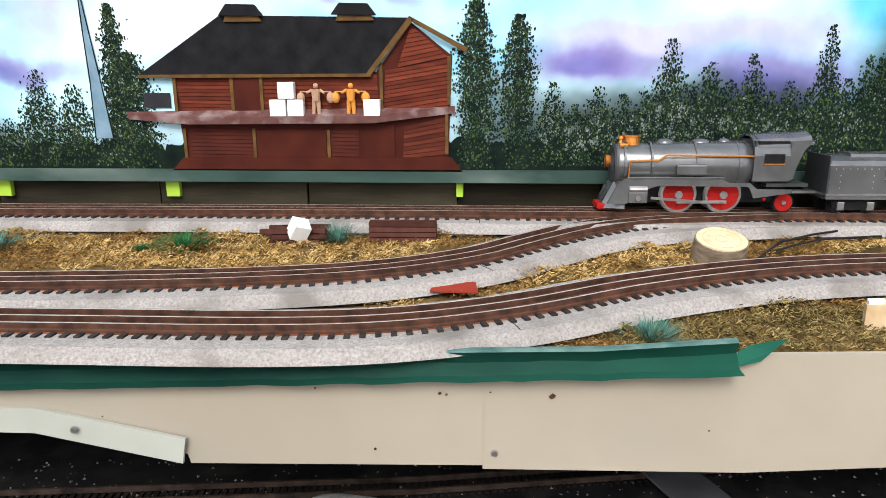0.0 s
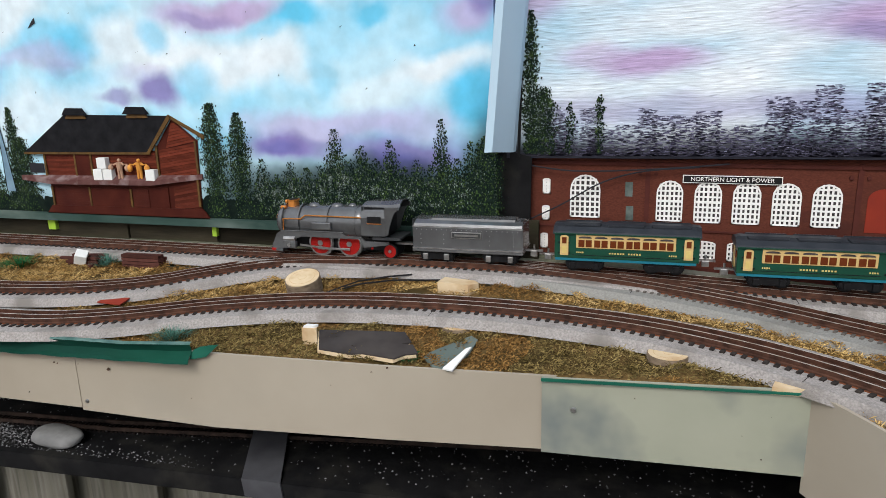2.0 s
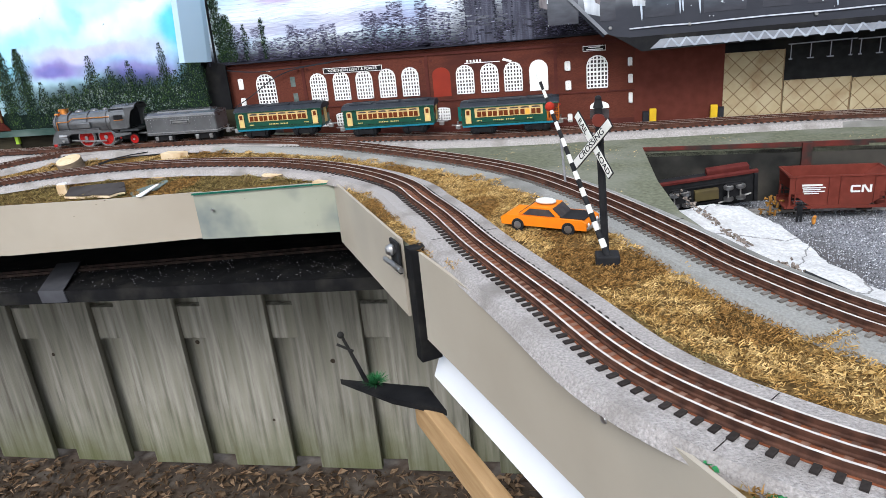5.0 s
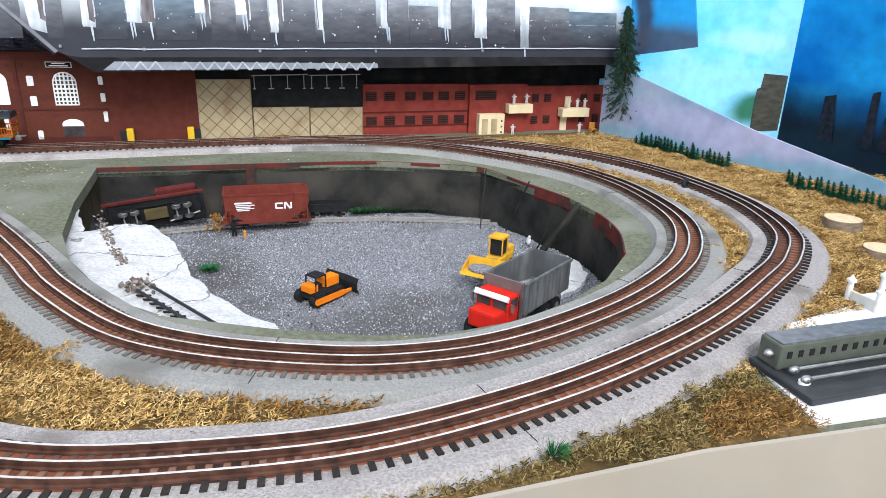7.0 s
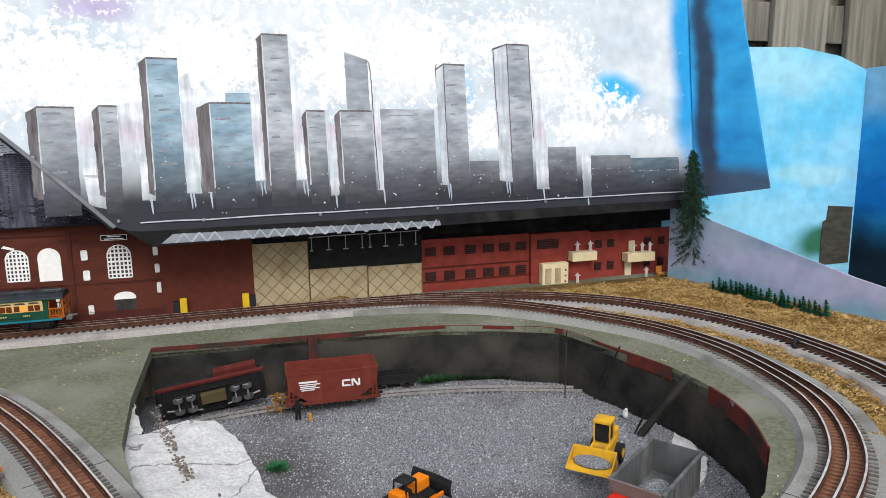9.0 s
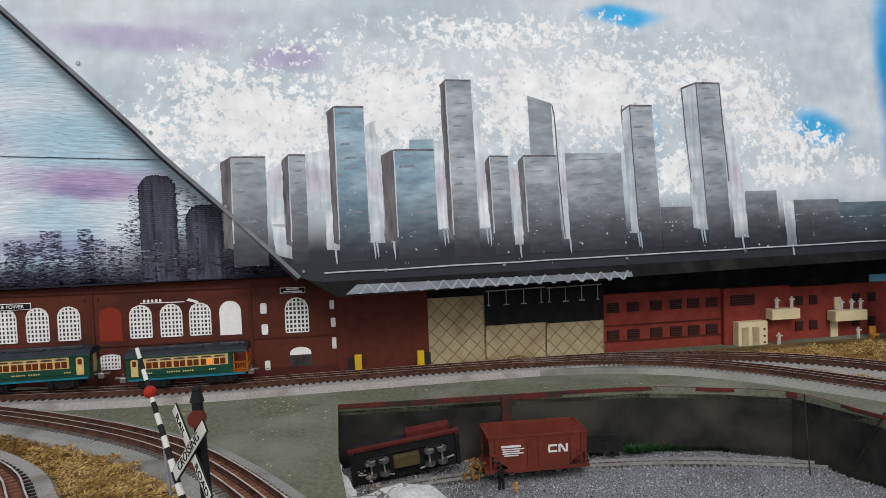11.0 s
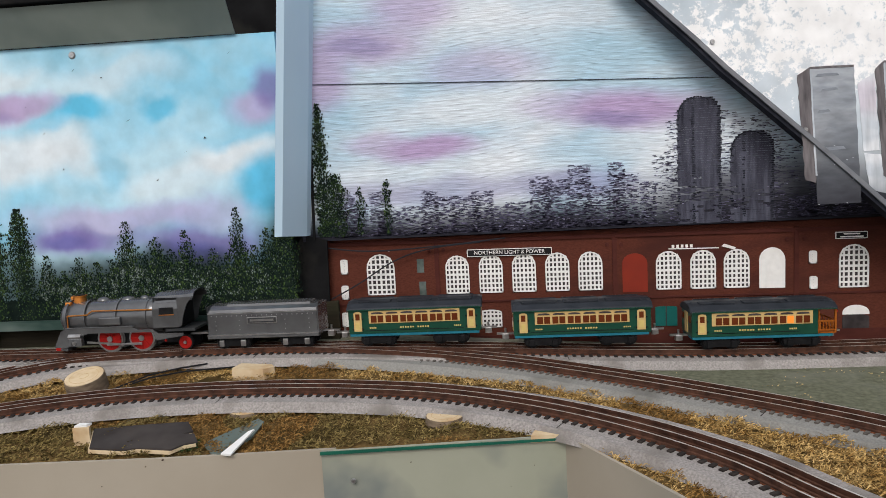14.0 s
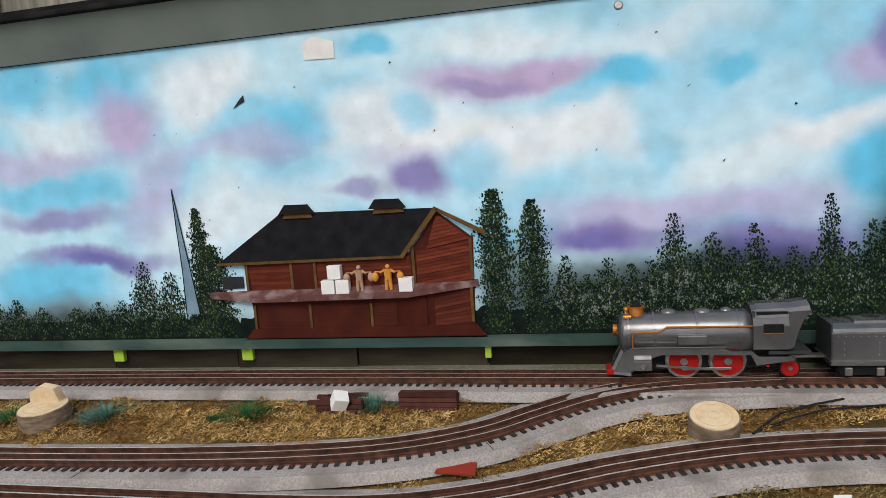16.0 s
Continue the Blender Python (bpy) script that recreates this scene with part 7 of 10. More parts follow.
def engine(x):
    e = empty_thing("locomotive", "gunmetal grey tinplate steam locomotive with red wheels and copper trim", "locomotive", at=on_rail(x))
    L = 0.225
    # boiler, tapering slightly to the front; local x grows towards the cab
    bm = bmesh.new()
    secs = [(0.010, 0.0235), (0.014, 0.0248), (0.05, 0.025), (0.055, 0.0255), (0.10, 0.0262), (0.104, 0.0268), (0.150, 0.0272), (0.165, 0.0275)]
    rings = []
    for sx, r in secs:
        rings.append([bm.verts.new((sx, r * math.sin(a * math.pi / 14) * 0.96, 0.0535 + r * math.cos(a * math.pi / 14))) for a in range(28)])
    for p, q in zip(rings, rings[1:]):
        for k in range(28):
            bm.faces.new((p[k], p[(k + 1) % 28], q[(k + 1) % 28], q[k]))
    bm.faces.new(rings[0]), bm.faces.new(rings[-1][::-1])
    bmesh.ops.recalc_face_normals(bm, faces=bm.faces)
    part("boiler", bm, M["gun"], e, smooth=True)
    part("smokebox_front", cyl(cyl(bmesh.new(), (0.0085, 0, 0.0535), (0.012, 0, 0.0535), 0.021, 0.0235, 28), (0.006, 0, 0.0535), (0.009, 0, 0.0535), 0.010, 0.014, 20), M["gun_dark"], e)
    part("headlight", cyl(bmesh.new(), (0.001, 0, 0.0575), (0.010, 0, 0.0575), 0.0075, 0.006, 16), M["copper"], e, "copper headlight rim")
    for sx in (0.018, 0.048, 0.098, 0.145):
        part("boiler_band", sweep(bmesh.new(), [(0, 0, 0), (0.0025, 0, 0)], [(math.sin(a * math.pi / 16) * 0.0272, 0.0535 + math.cos(a * math.pi / 16) * 0.0279) for a in range(-12, 13)] + [(math.sin(a * math.pi / 16) * 0.0255, 0.0535 + math.cos(a * math.pi / 16) * 0.026) for a in range(12, -13, -1)]), M["gun"], e).location = (sx, 0, 0)
    part("stack", cyl(cyl(bmesh.new(), (0.030, 0, 0.076), (0.030, 0, 0.0865), 0.0095, 0.0085, 20), (0.030, 0, 0.0855), (0.030, 0, 0.0875), 0.0105, 0.0105, 20), M["copper"], e, "copper chimney ring")
    part("stack_hole", cyl(bmesh.new(), (0.030, 0, 0.0873), (0.030, 0, 0.0881), 0.0075, n=16), M["truck_black"], e)
    part("bell", ball(cyl(bmesh.new(), (0.018, 0, 0.076), (0.018, 0, 0.083), 0.0035, 0.002, 10), 0.018, 0, 0.0835, 0.0032), M["copper"], e, "copper bell")
    part("whistle", cyl(bmesh.new(), (0.014, -0.012, 0.076), (0.023, -0.012, 0.076), 0.003, n=10), M["copper"], e, "copper marker lamp")
    for sx, r in ((0.068, 0.011), (0.108, 0.012), (0.135, 0.008)):
        part("dome", ball(bmesh.new(), sx, 0, 0.0775, r, r * 0.8, 0.0065, 14, 8), M["gun"], e, smooth=True)
    # cab
    bm = bmesh.new()
    prof = [(-0.0285, 0.038), (-0.0285, 0.066), (-0.0265, 0.076), (-0.019, 0.0835), (-0.008, 0.0875), (0.008, 0.0875), (0.019, 0.0835), (0.0265, 0.076), (0.0285, 0.066), (0.0285, 0.038)]
    inner_p = [(u * 0.95, v - 0.0014) for u, v in prof]
    sweep(bm, [(0.160, 0, 0), (0.176, 0, 0), (0.2, 0, 0)], [(-v[0], v[1]) for v in prof] + [(-v[0], v[1]) for v in inner_p[::-1]])
    cab = part("cab", bm, M["gun"], e)
    part("cab_roof", sweep(bmesh.new(), [(0.165, 0, 0), (0.205, 0, 0.0012), (0.223, 0, 0.0035)], [(0.0275, 0.075), (0.02, 0.0842), (0.008, 0.0885), (-0.008, 0.0885), (-0.02, 0.0842), (-0.0275, 0.075), (-0.026, 0.0745), (-0.019, 0.083), (-0.008, 0.087), (0.008, 0.087), (0.019, 0.083), (0.026, 0.0745)]), M["gun"], cab)
    part("cab_inside", box(bmesh.new(), 0.182, 0, 0.060, 0.034, 0.050, 0.044), M["truck_black"], cab, "dark cab interior")
    for s in (-1, 1):
        part("cab_wing", prism(bmesh.new(), [(0.199, 0.038), (0.204, 0.040), (0.208, 0.056), (0.214, 0.072), (0.224, 0.0835), (0.199, 0.082)], lambda u, v, d: (u, s * (0.0268 + d), v), 0.0014), M["gun"], cab)
    part("cab_front", box(bmesh.new(), 0.1615, 0, 0.06, 0.002, 0.053, 0.045), M["gun_dark"], cab)
    for s in (-1, 1):
        wd = part("cab_window", box(bmesh.new(), 0.182, s * 0.0288, 0.063, 0.022, 0.0012, 0.0105, bevel=0.0004), M["truck_black"], cab, "dark window opening")
        part("window_rim", box(bmesh.new(), 0.182, s * 0.0289, 0.0570, 0.0235, 0.0016, 0.0012), M["copper"], wd, "thin copper rim under the window")
        # running board skirt
        part("running_board", prism(bmesh.new(), [(0.006, 0.012), (0.0, 0.012), (0.012, 0.036), (0.020, 0.041), (0.125, 0.041), (0.135, 0.036), (0.158, 0.036), (0.166, 0.029), (0.205, 0.0285), (0.205, 0.0245), (0.163, 0.0185), (0.157, 0.0315), (0.056, 0.0325), (0.036, 0.0255), (0.022, 0.012)],
                                    lambda u, v, d: (u, s * (0.0265 + d), v), 0.0028), M["gun"], e)
        part("board_lip", box(bmesh.new(), 0.075, s * 0.028, 0.0415, 0.108, 0.005, 0.0016, bevel=0.0005), M["gun"], e)
        part("feedwater_box", box(bmesh.new(), 0.092, s * 0.0275, 0.0505, 0.034, 0.007, 0.0125, bevel=0.002), M["gun"], e)
        line = [(0.022, 0.028), (0.024, 0.060), (0.055, 0.0605), (0.064, 0.0665), (0.160, 0.0655)]
        bm = bmesh.new()
        for a, b in zip(line, line[1:]):
            ya = 0.026 if a[1] < 0.05 else 0.0268
            cyl(bm, (a[0], s * ya, a[1]), (b[0], s * 0.0266, b[1]), 0.0011, n=6)
        part("handrail", bm, M["copper"], e, "copper handrail pipe")
        ch = part("cylinder", box(bmesh.new(), 0.034, s * 0.027, 0.0195, 0.022, 0.008, 0.0135, bevel=0.002), M["gun"], e)
        part("valve_chest", cyl(bmesh.new(), (0.024, s * 0.027, 0.028), (0.044, s * 0.027, 0.028), 0.0048, n=12), M["steel"], ch)
        part("cylinder_cap", cyl(bmesh.new(), (0.034, s * 0.031, 0.0185), (0.034, s * 0.033, 0.0185), 0.003, n=10), M["steel"], ch)
        for sx in (0.083, 0.1335):
            wheel(e, sx, s, 0.0205, M["wheel_red"])
        wheel(e, 0.202, s, 0.0115, M["wheel_red"], "truck_black")
        part("side_rod", box(bmesh.new(), 0.108, s * 0.0225, 0.013, 0.056, 0.0016, 0.0035, bevel=0.0005), M["steel"], e)
        part("main_rod", box(bmesh.new(), 0.080, s * 0.0245, 0.0155, 0.060, 0.0014, 0.0028, Matrix.Rotation(0.08 , 4, "Y")), M["steel"], e)
        for k in range(14):
            part("rivet", ball(bmesh.new(), 0.161 + (k - 4) * 0.0045 if k > 4 else 0.1585 + k * 0.001, s * 0.0294, 0.0215 + (k - 4) * 0.00065 if k > 4 else 0.0345 - k * 0.003, 0.0006, u=6, v=4), M["gun"], e)
    # pilot
    bm = bmesh.new()
    vs = [(-0.006, -0.012, 0.004), (-0.006, 0.012, 0.004), (0.020, 0.029, 0.006), (0.020, -0.029, 0.006), (0.010, -0.012, 0.036), (0.010, 0.012, 0.036), (0.022, 0.029, 0.038), (0.022, -0.029, 0.038)]
    v = [bm.verts.new(p) for p in vs]
    for f in ((0, 1, 5, 4), (1, 2, 6, 5), (3, 0, 4, 7), (4, 5, 6, 7), (0, 3, 2, 1), (2, 3, 7, 6)):
        bm.faces.new([v[k] for k in f])
    bmesh.ops.recalc_face_normals(bm, faces=bm.faces)
    part("pilot", bm, M["gun"], e)
    part("pilot_lip", box(bmesh.new(), -0.003, 0, 0.0065, 0.012, 0.030, 0.007, bevel=0.002), M["wheel_red"], e, "red painted pilot tip")
    part("underframe", box(bmesh.new(), 0.115, 0, 0.024, 0.17, 0.022, 0.026), M["truck_black"], e)
    part("firebox_floor", box(bmesh.new(), 0.200, 0, 0.033, 0.046, 0.052, 0.004), M["gun_dark"], e)
    part("drawbar", box(bmesh.new(), 0.225, 0, 0.022, 0.040, 0.010, 0.003), M["steel"], e)
    part("tail_lamp", ball(bmesh.new(), 0.176, -0.026, 0.0175, 0.0022, u=8, v=6), M["wheel_red"], e, "small red lamp")
    return e


def truck(parent, x, bright=False):
    """A four-wheel bogie."""
    t = part("truck", box(bmesh.new(), x, 0, 0.012, 0.040, 0.020, 0.006), M["truck_black"], parent)
    for s in (-1, 1):
        part("side_frame", prism(bmesh.new(), [(x - 0.024, 0.006), (x - 0.026, 0.013), (x - 0.014, 0.0165), (x + 0.014, 0.0165), (x + 0.026, 0.013), (x + 0.024, 0.006), (x + 0.012, 0.0045), (x - 0.012, 0.0045)], lambda u, v, d: (u, s * (0.0195 + d), v), 0.0025), M["truck_black"], t)
        for sx in (x - 0.0165, x + 0.0165):
            part("wheel", cyl(cyl(bmesh.new(), (sx, s * 0.0145, 0.0095), (sx, s * 0.0185, 0.0095), 0.0095, n=20), (sx, s * 0.0125, 0.0095), (sx, s * 0.0145, 0.0095), 0.0108, n=20), M["truck_black"], t)
            part("journal_box", box(bmesh.new(), sx, s * 0.0235, 0.009, 0.008, 0.004, 0.0095, bevel=0.001), M["steel" if bright else "truck_black"], t, "bright nickel journal box" if bright else "")
            part("axle_end", cyl(bmesh.new(), (sx, s * 0.0225, 0.0095), (sx, s * 0.0245, 0.0095), 0.0022, n=8), M["steel"], t)
    return t


def coupler(parent, x):
    c = part("coupler", box(bmesh.new(), x, 0, 0.0195, 0.026, 0.006, 0.0025), M["steel"], parent)
    part("coupler_box", box(bmesh.new(), x, 0, 0.0155, 0.010, 0.009, 0.009, bevel=0.001), M["steel"], c)
    part("coupler_pin", cyl(bmesh.new(), (x, 0, 0.010), (x, 0, 0.028), 0.0016, n=8), M["steel"], c)


def tender(x):
    e = empty_thing("tender", "grey riveted tinplate coal tender with nickel journal boxes", "tender", at=on_rail(x))
    prof = [(-0.0275, 0.022), (-0.0275, 0.0545), (-0.024, 0.060), (-0.014, 0.0645), (0.0, 0.066), (0.014, 0.0645), (0.024, 0.060), (0.0275, 0.0545), (0.0275, 0.022)]
    part("body", sweep(bmesh.new(), [(0.002, 0, 0), (0.168, 0, 0)], [(-u, v) for u, v in prof]), M["gun"], e)
    part("deck", sweep(bmesh.new(), [(0.028, 0, 0), (0.156, 0, 0)], [(-0.017, 0.060), (-0.015, 0.0668), (0, 0.0685), (0.015, 0.0668), (0.017, 0.060)]), M["gun"], e)
    for i in range(4):
        part("vent_slot", box(bmesh.new(), 0.050, -0.010 + i * 0.0065, 0.0682 - 0.00012 * abs(i - 1.5) ** 2 * 10, 0.016, 0.0028, 0.0012), M["truck_black"], e)
    part("front_sheet", box(bmesh.new(), 0.0015, 0, 0.044, 0.002, 0.053, 0.044, bevel=0.0006), M["gun_dark"], e)
    part("rear_sheet", box(bmesh.new(), 0.169, 0, 0.042, 0.002, 0.053, 0.040, bevel=0.0006), M["gun"], e)
    part("frame", box(bmesh.new(), 0.085, 0, 0.0195, 0.170, 0.057, 0.005, bevel=0.0008), M["gun"], e)
    part("frame_lip", box(bmesh.new(), 0.085, 0, 0.0225, 0.171, 0.0585, 0.0014), M["steel"], e)
    for s in (-1, 1):
        pl = part("name_plate", box(bmesh.new(), 0.085, s * 0.0278, 0.044, 0.046, 0.0012, 0.0095, bevel=0.0004), M["steel"], e, "nickel plate with dark lettering")
        part("plate_field", box(bmesh.new(), 0.085, s * 0.0285, 0.044, 0.043, 0.0006, 0.007), M["gun_dark"], pl)
        part("text_bar", box(bmesh.new(), 0.085, s * 0.0289, 0.044, 0.036, 0.0005, 0.0032), M["steel"], pl)
        for sx in [0.008 + k * 0.0077 for k in range(21)]:
            part("rivet", ball(bmesh.new(), sx, s * 0.0276, 0.0515, 0.0007, u=6, v=4), M["steel"], e)
        for sx in (0.014, 0.050, 0.120, 0.156):
            for z in (0.030, 0.037, 0.044):
                part("rivet", ball(bmesh.new(), sx, s * 0.0276, z, 0.0007, u=6, v=4), M["steel"], e)
        part("top_bead", box(bmesh.new(), 0.085, s * 0.0265, 0.0555, 0.168, 0.002, 0.0014), M["steel"], e)
    truck(e, 0.036, True)
    truck(e, 0.134, True)
    coupler(e, 0.182)
    return e


def coach(x, observation=False):
    lab = "green and cream tinplate observation coach with an open brass platform" if observation else "green and cream tinplate passenger coach with slate roof"
    e = empty_thing("coach", lab, "railway coach", "toy train coaches", at=on_rail(x) @ Matrix.Diagonal((1, 1, 0.94, 1)))
    L = 0.195
    Lb = L if not observation else 0.172
    part("body", box(bmesh.new(), Lb / 2, 0, 0.0405, Lb, 0.052, 0.039, bevel=0.0012), M["car_green"], e)
    part("sill", box(bmesh.new(), L / 2 - 0.001, 0, 0.0195, L - 0.004, 0.050, 0.0055, bevel=0.0008), M["car_blue"], e, "blue tin sill")
    prof = [(-0.0285, 0.0595), (-0.0275, 0.0625), (-0.020, 0.0685), (-0.008, 0.0715), (0.008, 0.0715), (0.020, 0.0685), (0.0275, 0.0625), (0.0285, 0.0595)]
    roof = part("roof", sweep(bmesh.new(), [(-0.002, 0, -0.0015), (0.004, 0, 0), (L - 0.004, 0, 0), (L + 0.002, 0, -0.0015)], [(-u, v) for u, v in prof]), M["car_roof"], e)
    for i in range(3):
        for s in (-1, 1):
            part("roof_panel", prism(bmesh.new(), [(0.012 + i * 0.060, 0.0105), (0.064 + i * 0.060, 0.0105), (0.062 + i * 0.060, 0.0190), (0.014 + i * 0.060, 0.0190)], lambda u, v, d: (u, s * v, 0.0708 - 0.19 * (v - 0.0105) + d), 0.0018), M["car_roof"], roof)
    for s in (-1, 1):
        y = s * 0.0262
        part("window_band", box(bmesh.new(), Lb / 2 if not observation else 0.096, y, 0.0475, 0.134 if not observation else 0.137, 0.0012, 0.020, bevel=0.0004), M["car_cream"], e, "cream window band")
        x0 = 0.0335 if not observation else 0.0325
        for i in range(12):
            cx = x0 + (i // 2) * 0.0218 + (i % 2) * 0.0100 + 0.0045
            lit = observation and i == 9
            w = part("window", box(bmesh.new(), cx, s * 0.0268, 0.0445, 0.0084, 0.0010, 0.0108), M["lamp_amber"] if lit else M["car_window"], e, "amber lit window" if lit else "")
            if i % 2 == 0:
                part("transom", prism(bmesh.new(), arch(cx - 0.0035, cx + 0.0138, 0.0525, 0.0555, 0.2, 6), lambda u, v, d: (u, s * (0.0264 + d), v), 0.0010), M["pane"], e)
        for cx in ((0.014, Lb - 0.014) if not observation else (0.014,)):
            d = part("door", prism(bmesh.new(), arch(cx - 0.0058, cx + 0.0058, 0.0255, 0.0565, 0.5, 8), lambda u, v, dd: (u, s * (0.0262 + dd), v), 0.0010), M["car_cream"], e, "cream coach door")
            part("door_window", box(bmesh.new(), cx, s * 0.0275, 0.0485, 0.0062, 0.0008, 0.0095), M["car_window"], d)
            part("door_panel", box(bmesh.new(), cx, s * 0.0274, 0.034, 0.0062, 0.0006, 0.011), M["gold"], d)
            for k in (-1, 1):
                part("door_hinge", box(bmesh.new(), cx + k * 0.0072, s * 0.0268, 0.045, 0.0024, 0.0010, 0.0024), M["truck_black"], d)
                part("door_hinge", box(bmesh.new(), cx + k * 0.0072, s * 0.0268, 0.029, 0.0024, 0.0010, 0.0024), M["truck_black"], d)
        for cx, w in ((0.036, 0.011), (Lb / 2, 0.044), (Lb - 0.034, 0.011)):
            n = 12 if w > 0.02 else 4
            for k in range(n):
                if n == 12 and k == 6:
                    continue
                part("text_bar", box(bmesh.new(), cx - w / 2 + w * (k + 0.5) / n, s * 0.0264, 0.0305, w / n * 0.6, 0.0006, 0.0023), M["gold"], e)
        part("gold_line", box(bmesh.new(), Lb / 2, s * 0.0262, 0.0262, Lb - 0.05, 0.0006, 0.0007), M["truck_black"], e)
        part("gutter", box(bmesh.new(), L / 2, s * 0.0278, 0.0592, L, 0.0024, 0.0016), M["car_green"], e)
    for xe, s in ((-0.0004, -1), (Lb + 0.0004, 1)):
        part("end_door", box(bmesh.new(), xe, 0, 0.041, 0.0012, 0.014, 0.032), M["car_cream"], e)
        for k in (-1, 1):
            part("end_window", box(bmesh.new(), xe + s * 0.0003, k * 0.0165, 0.0475, 0.0012, 0.0075, 0.010), M["car_window"], e)
    if observation:
        pf = part("platform", box(bmesh.new(), 0.184, 0, 0.0225, 0.025, 0.050, 0.003), M["brass_red"], e, "orange brass observation platform")
        for z in (0.0265, 0.040):
            for s in (-1, 1):
                part("rail_bar", box(bmesh.new(), 0.184, s * 0.025, z, 0.025, 0.0016, 0.0022), M["brass_red"], pf)
            part("rail_bar", box(bmesh.new(), 0.196, 0, z, 0.0016, 0.050, 0.0022), M["brass_red"], pf)
        for k in range(6):
            for s in (-1, 1):
                part("baluster", box(bmesh.new(), 0.175 + k * 0.0042, s * 0.025, 0.033, 0.0012, 0.0012, 0.013), M["brass_red"], pf)
            part("baluster", box(bmesh.new(), 0.196, -0.021 + k * 0.0084, 0.033, 0.0012, 0.0012, 0.013), M["brass_red"], pf)
        for s in (-1, 1):
            part("corner_post", box(bmesh.new(), 0.1955, s * 0.0245, 0.041, 0.0024, 0.0024, 0.037), M["brass_red"], pf)
        part("rear_bulkhead", box(bmesh.new(), 0.1735, 0, 0.0405, 0.0016, 0.050, 0.037), M["brass_red"], e)
        part("marker_lamp", ball(bmesh.new(), 0.1975, -0.022, 0.054, 0.0024, u=8, v=6), M["wheel_red"], e)
    truck(e, 0.042)
    truck(e, 0.150 if not observation else 0.152)
    coupler(e, -0.012)
    coupler(e, L + 0.010 if not observation else L + 0.004)
    return e


engine(0.206)
tender(0.449)
coach(0.664)
coach(0.906)
coach(1.157, True)

# ---- pit: track, wagons, machines ----
M["pit_rail"] = mat("tarnished_small_rail", (0.46, 0.45, 0.43), (0.30, 0.28, 0.26), 0.45, 0.5, size=60)
PT = spline([(1.545, 0.622), (1.66, 0.640), (1.80, 0.646), (1.95, 0.632), (2.1, 0.595), (2.255, 0.535)], 0.01)
ptr = empty_thing("yard_track", "small tarnished two-rail track half buried in cinders", "railway track", "model railway tracks")
for s in (-1, 1):
    part("rail", sweep(bmesh.new(), [(p.x, p.y, PIT_Z + 0.002) for p in PT], [(s * 0.0083 - 0.0006, 0), (s * 0.0083 - 0.0006, 0.0045), (s * 0.0083 + 0.0006, 0.0045), (s * 0.0083 + 0.0006, 0)]), M["pit_rail"], ptr)
tie_me = finish(box(bmesh.new(), 0, 0, 0, 0.0035, 0.026, 0.003), "sleeper", M["tie_worn"])
for i, p in enumerate(PT):
    q = PT[min(i + 1, len(PT) - 1)] if i < len(PT) - 1 else PT[i - 1]
    sl = new("sleeper", tie_me)
    sl.parent = ptr
    sl.matrix_basis = Matrix.Translation((p.x, p.y, PIT_Z + 0.001)) @ Matrix.Rotation(math.atan2(q.y - p.y, q.x - p.x), 4, "Z")

M["hopper_red"] = mat("oxide_red_plastic", (0.115, 0.026, 0.018), (0.155, 0.037, 0.026), 0.5, size=60, third=(0.11, 0.028, 0.02), size3=20)
M["print_white"] = mat("white_print", (0.70, 0.70, 0.68), (0.64, 0.64, 0.62), 0.5, size=90)
M["black_plastic"] = mat("black_plastic", (0.014, 0.014, 0.015), (0.022, 0.022, 0.023), 0.45, size=90)


def small_bogie(parent, x, z=0.0):
    b = part("bogie", box(bmesh.new(), x, 0, z + 0.006, 0.022, 0.016, 0.004), M["black_plastic"], parent)
    for s in (-1, 1):
        part("bogie_side", box(bmesh.new(), x, s * 0.0105, z + 0.0055, 0.024, 0.0025, 0.005, bevel=0.0008), M["black_plastic"], b)
        for k in (-0.008, 0.008):
            part("wheel", cyl(bmesh.new(), (x + k, s * 0.0075, z + 0.0052), (x + k, s * 0.0098, z + 0.0052), 0.0055, n=14), M["pit_rail"], b)


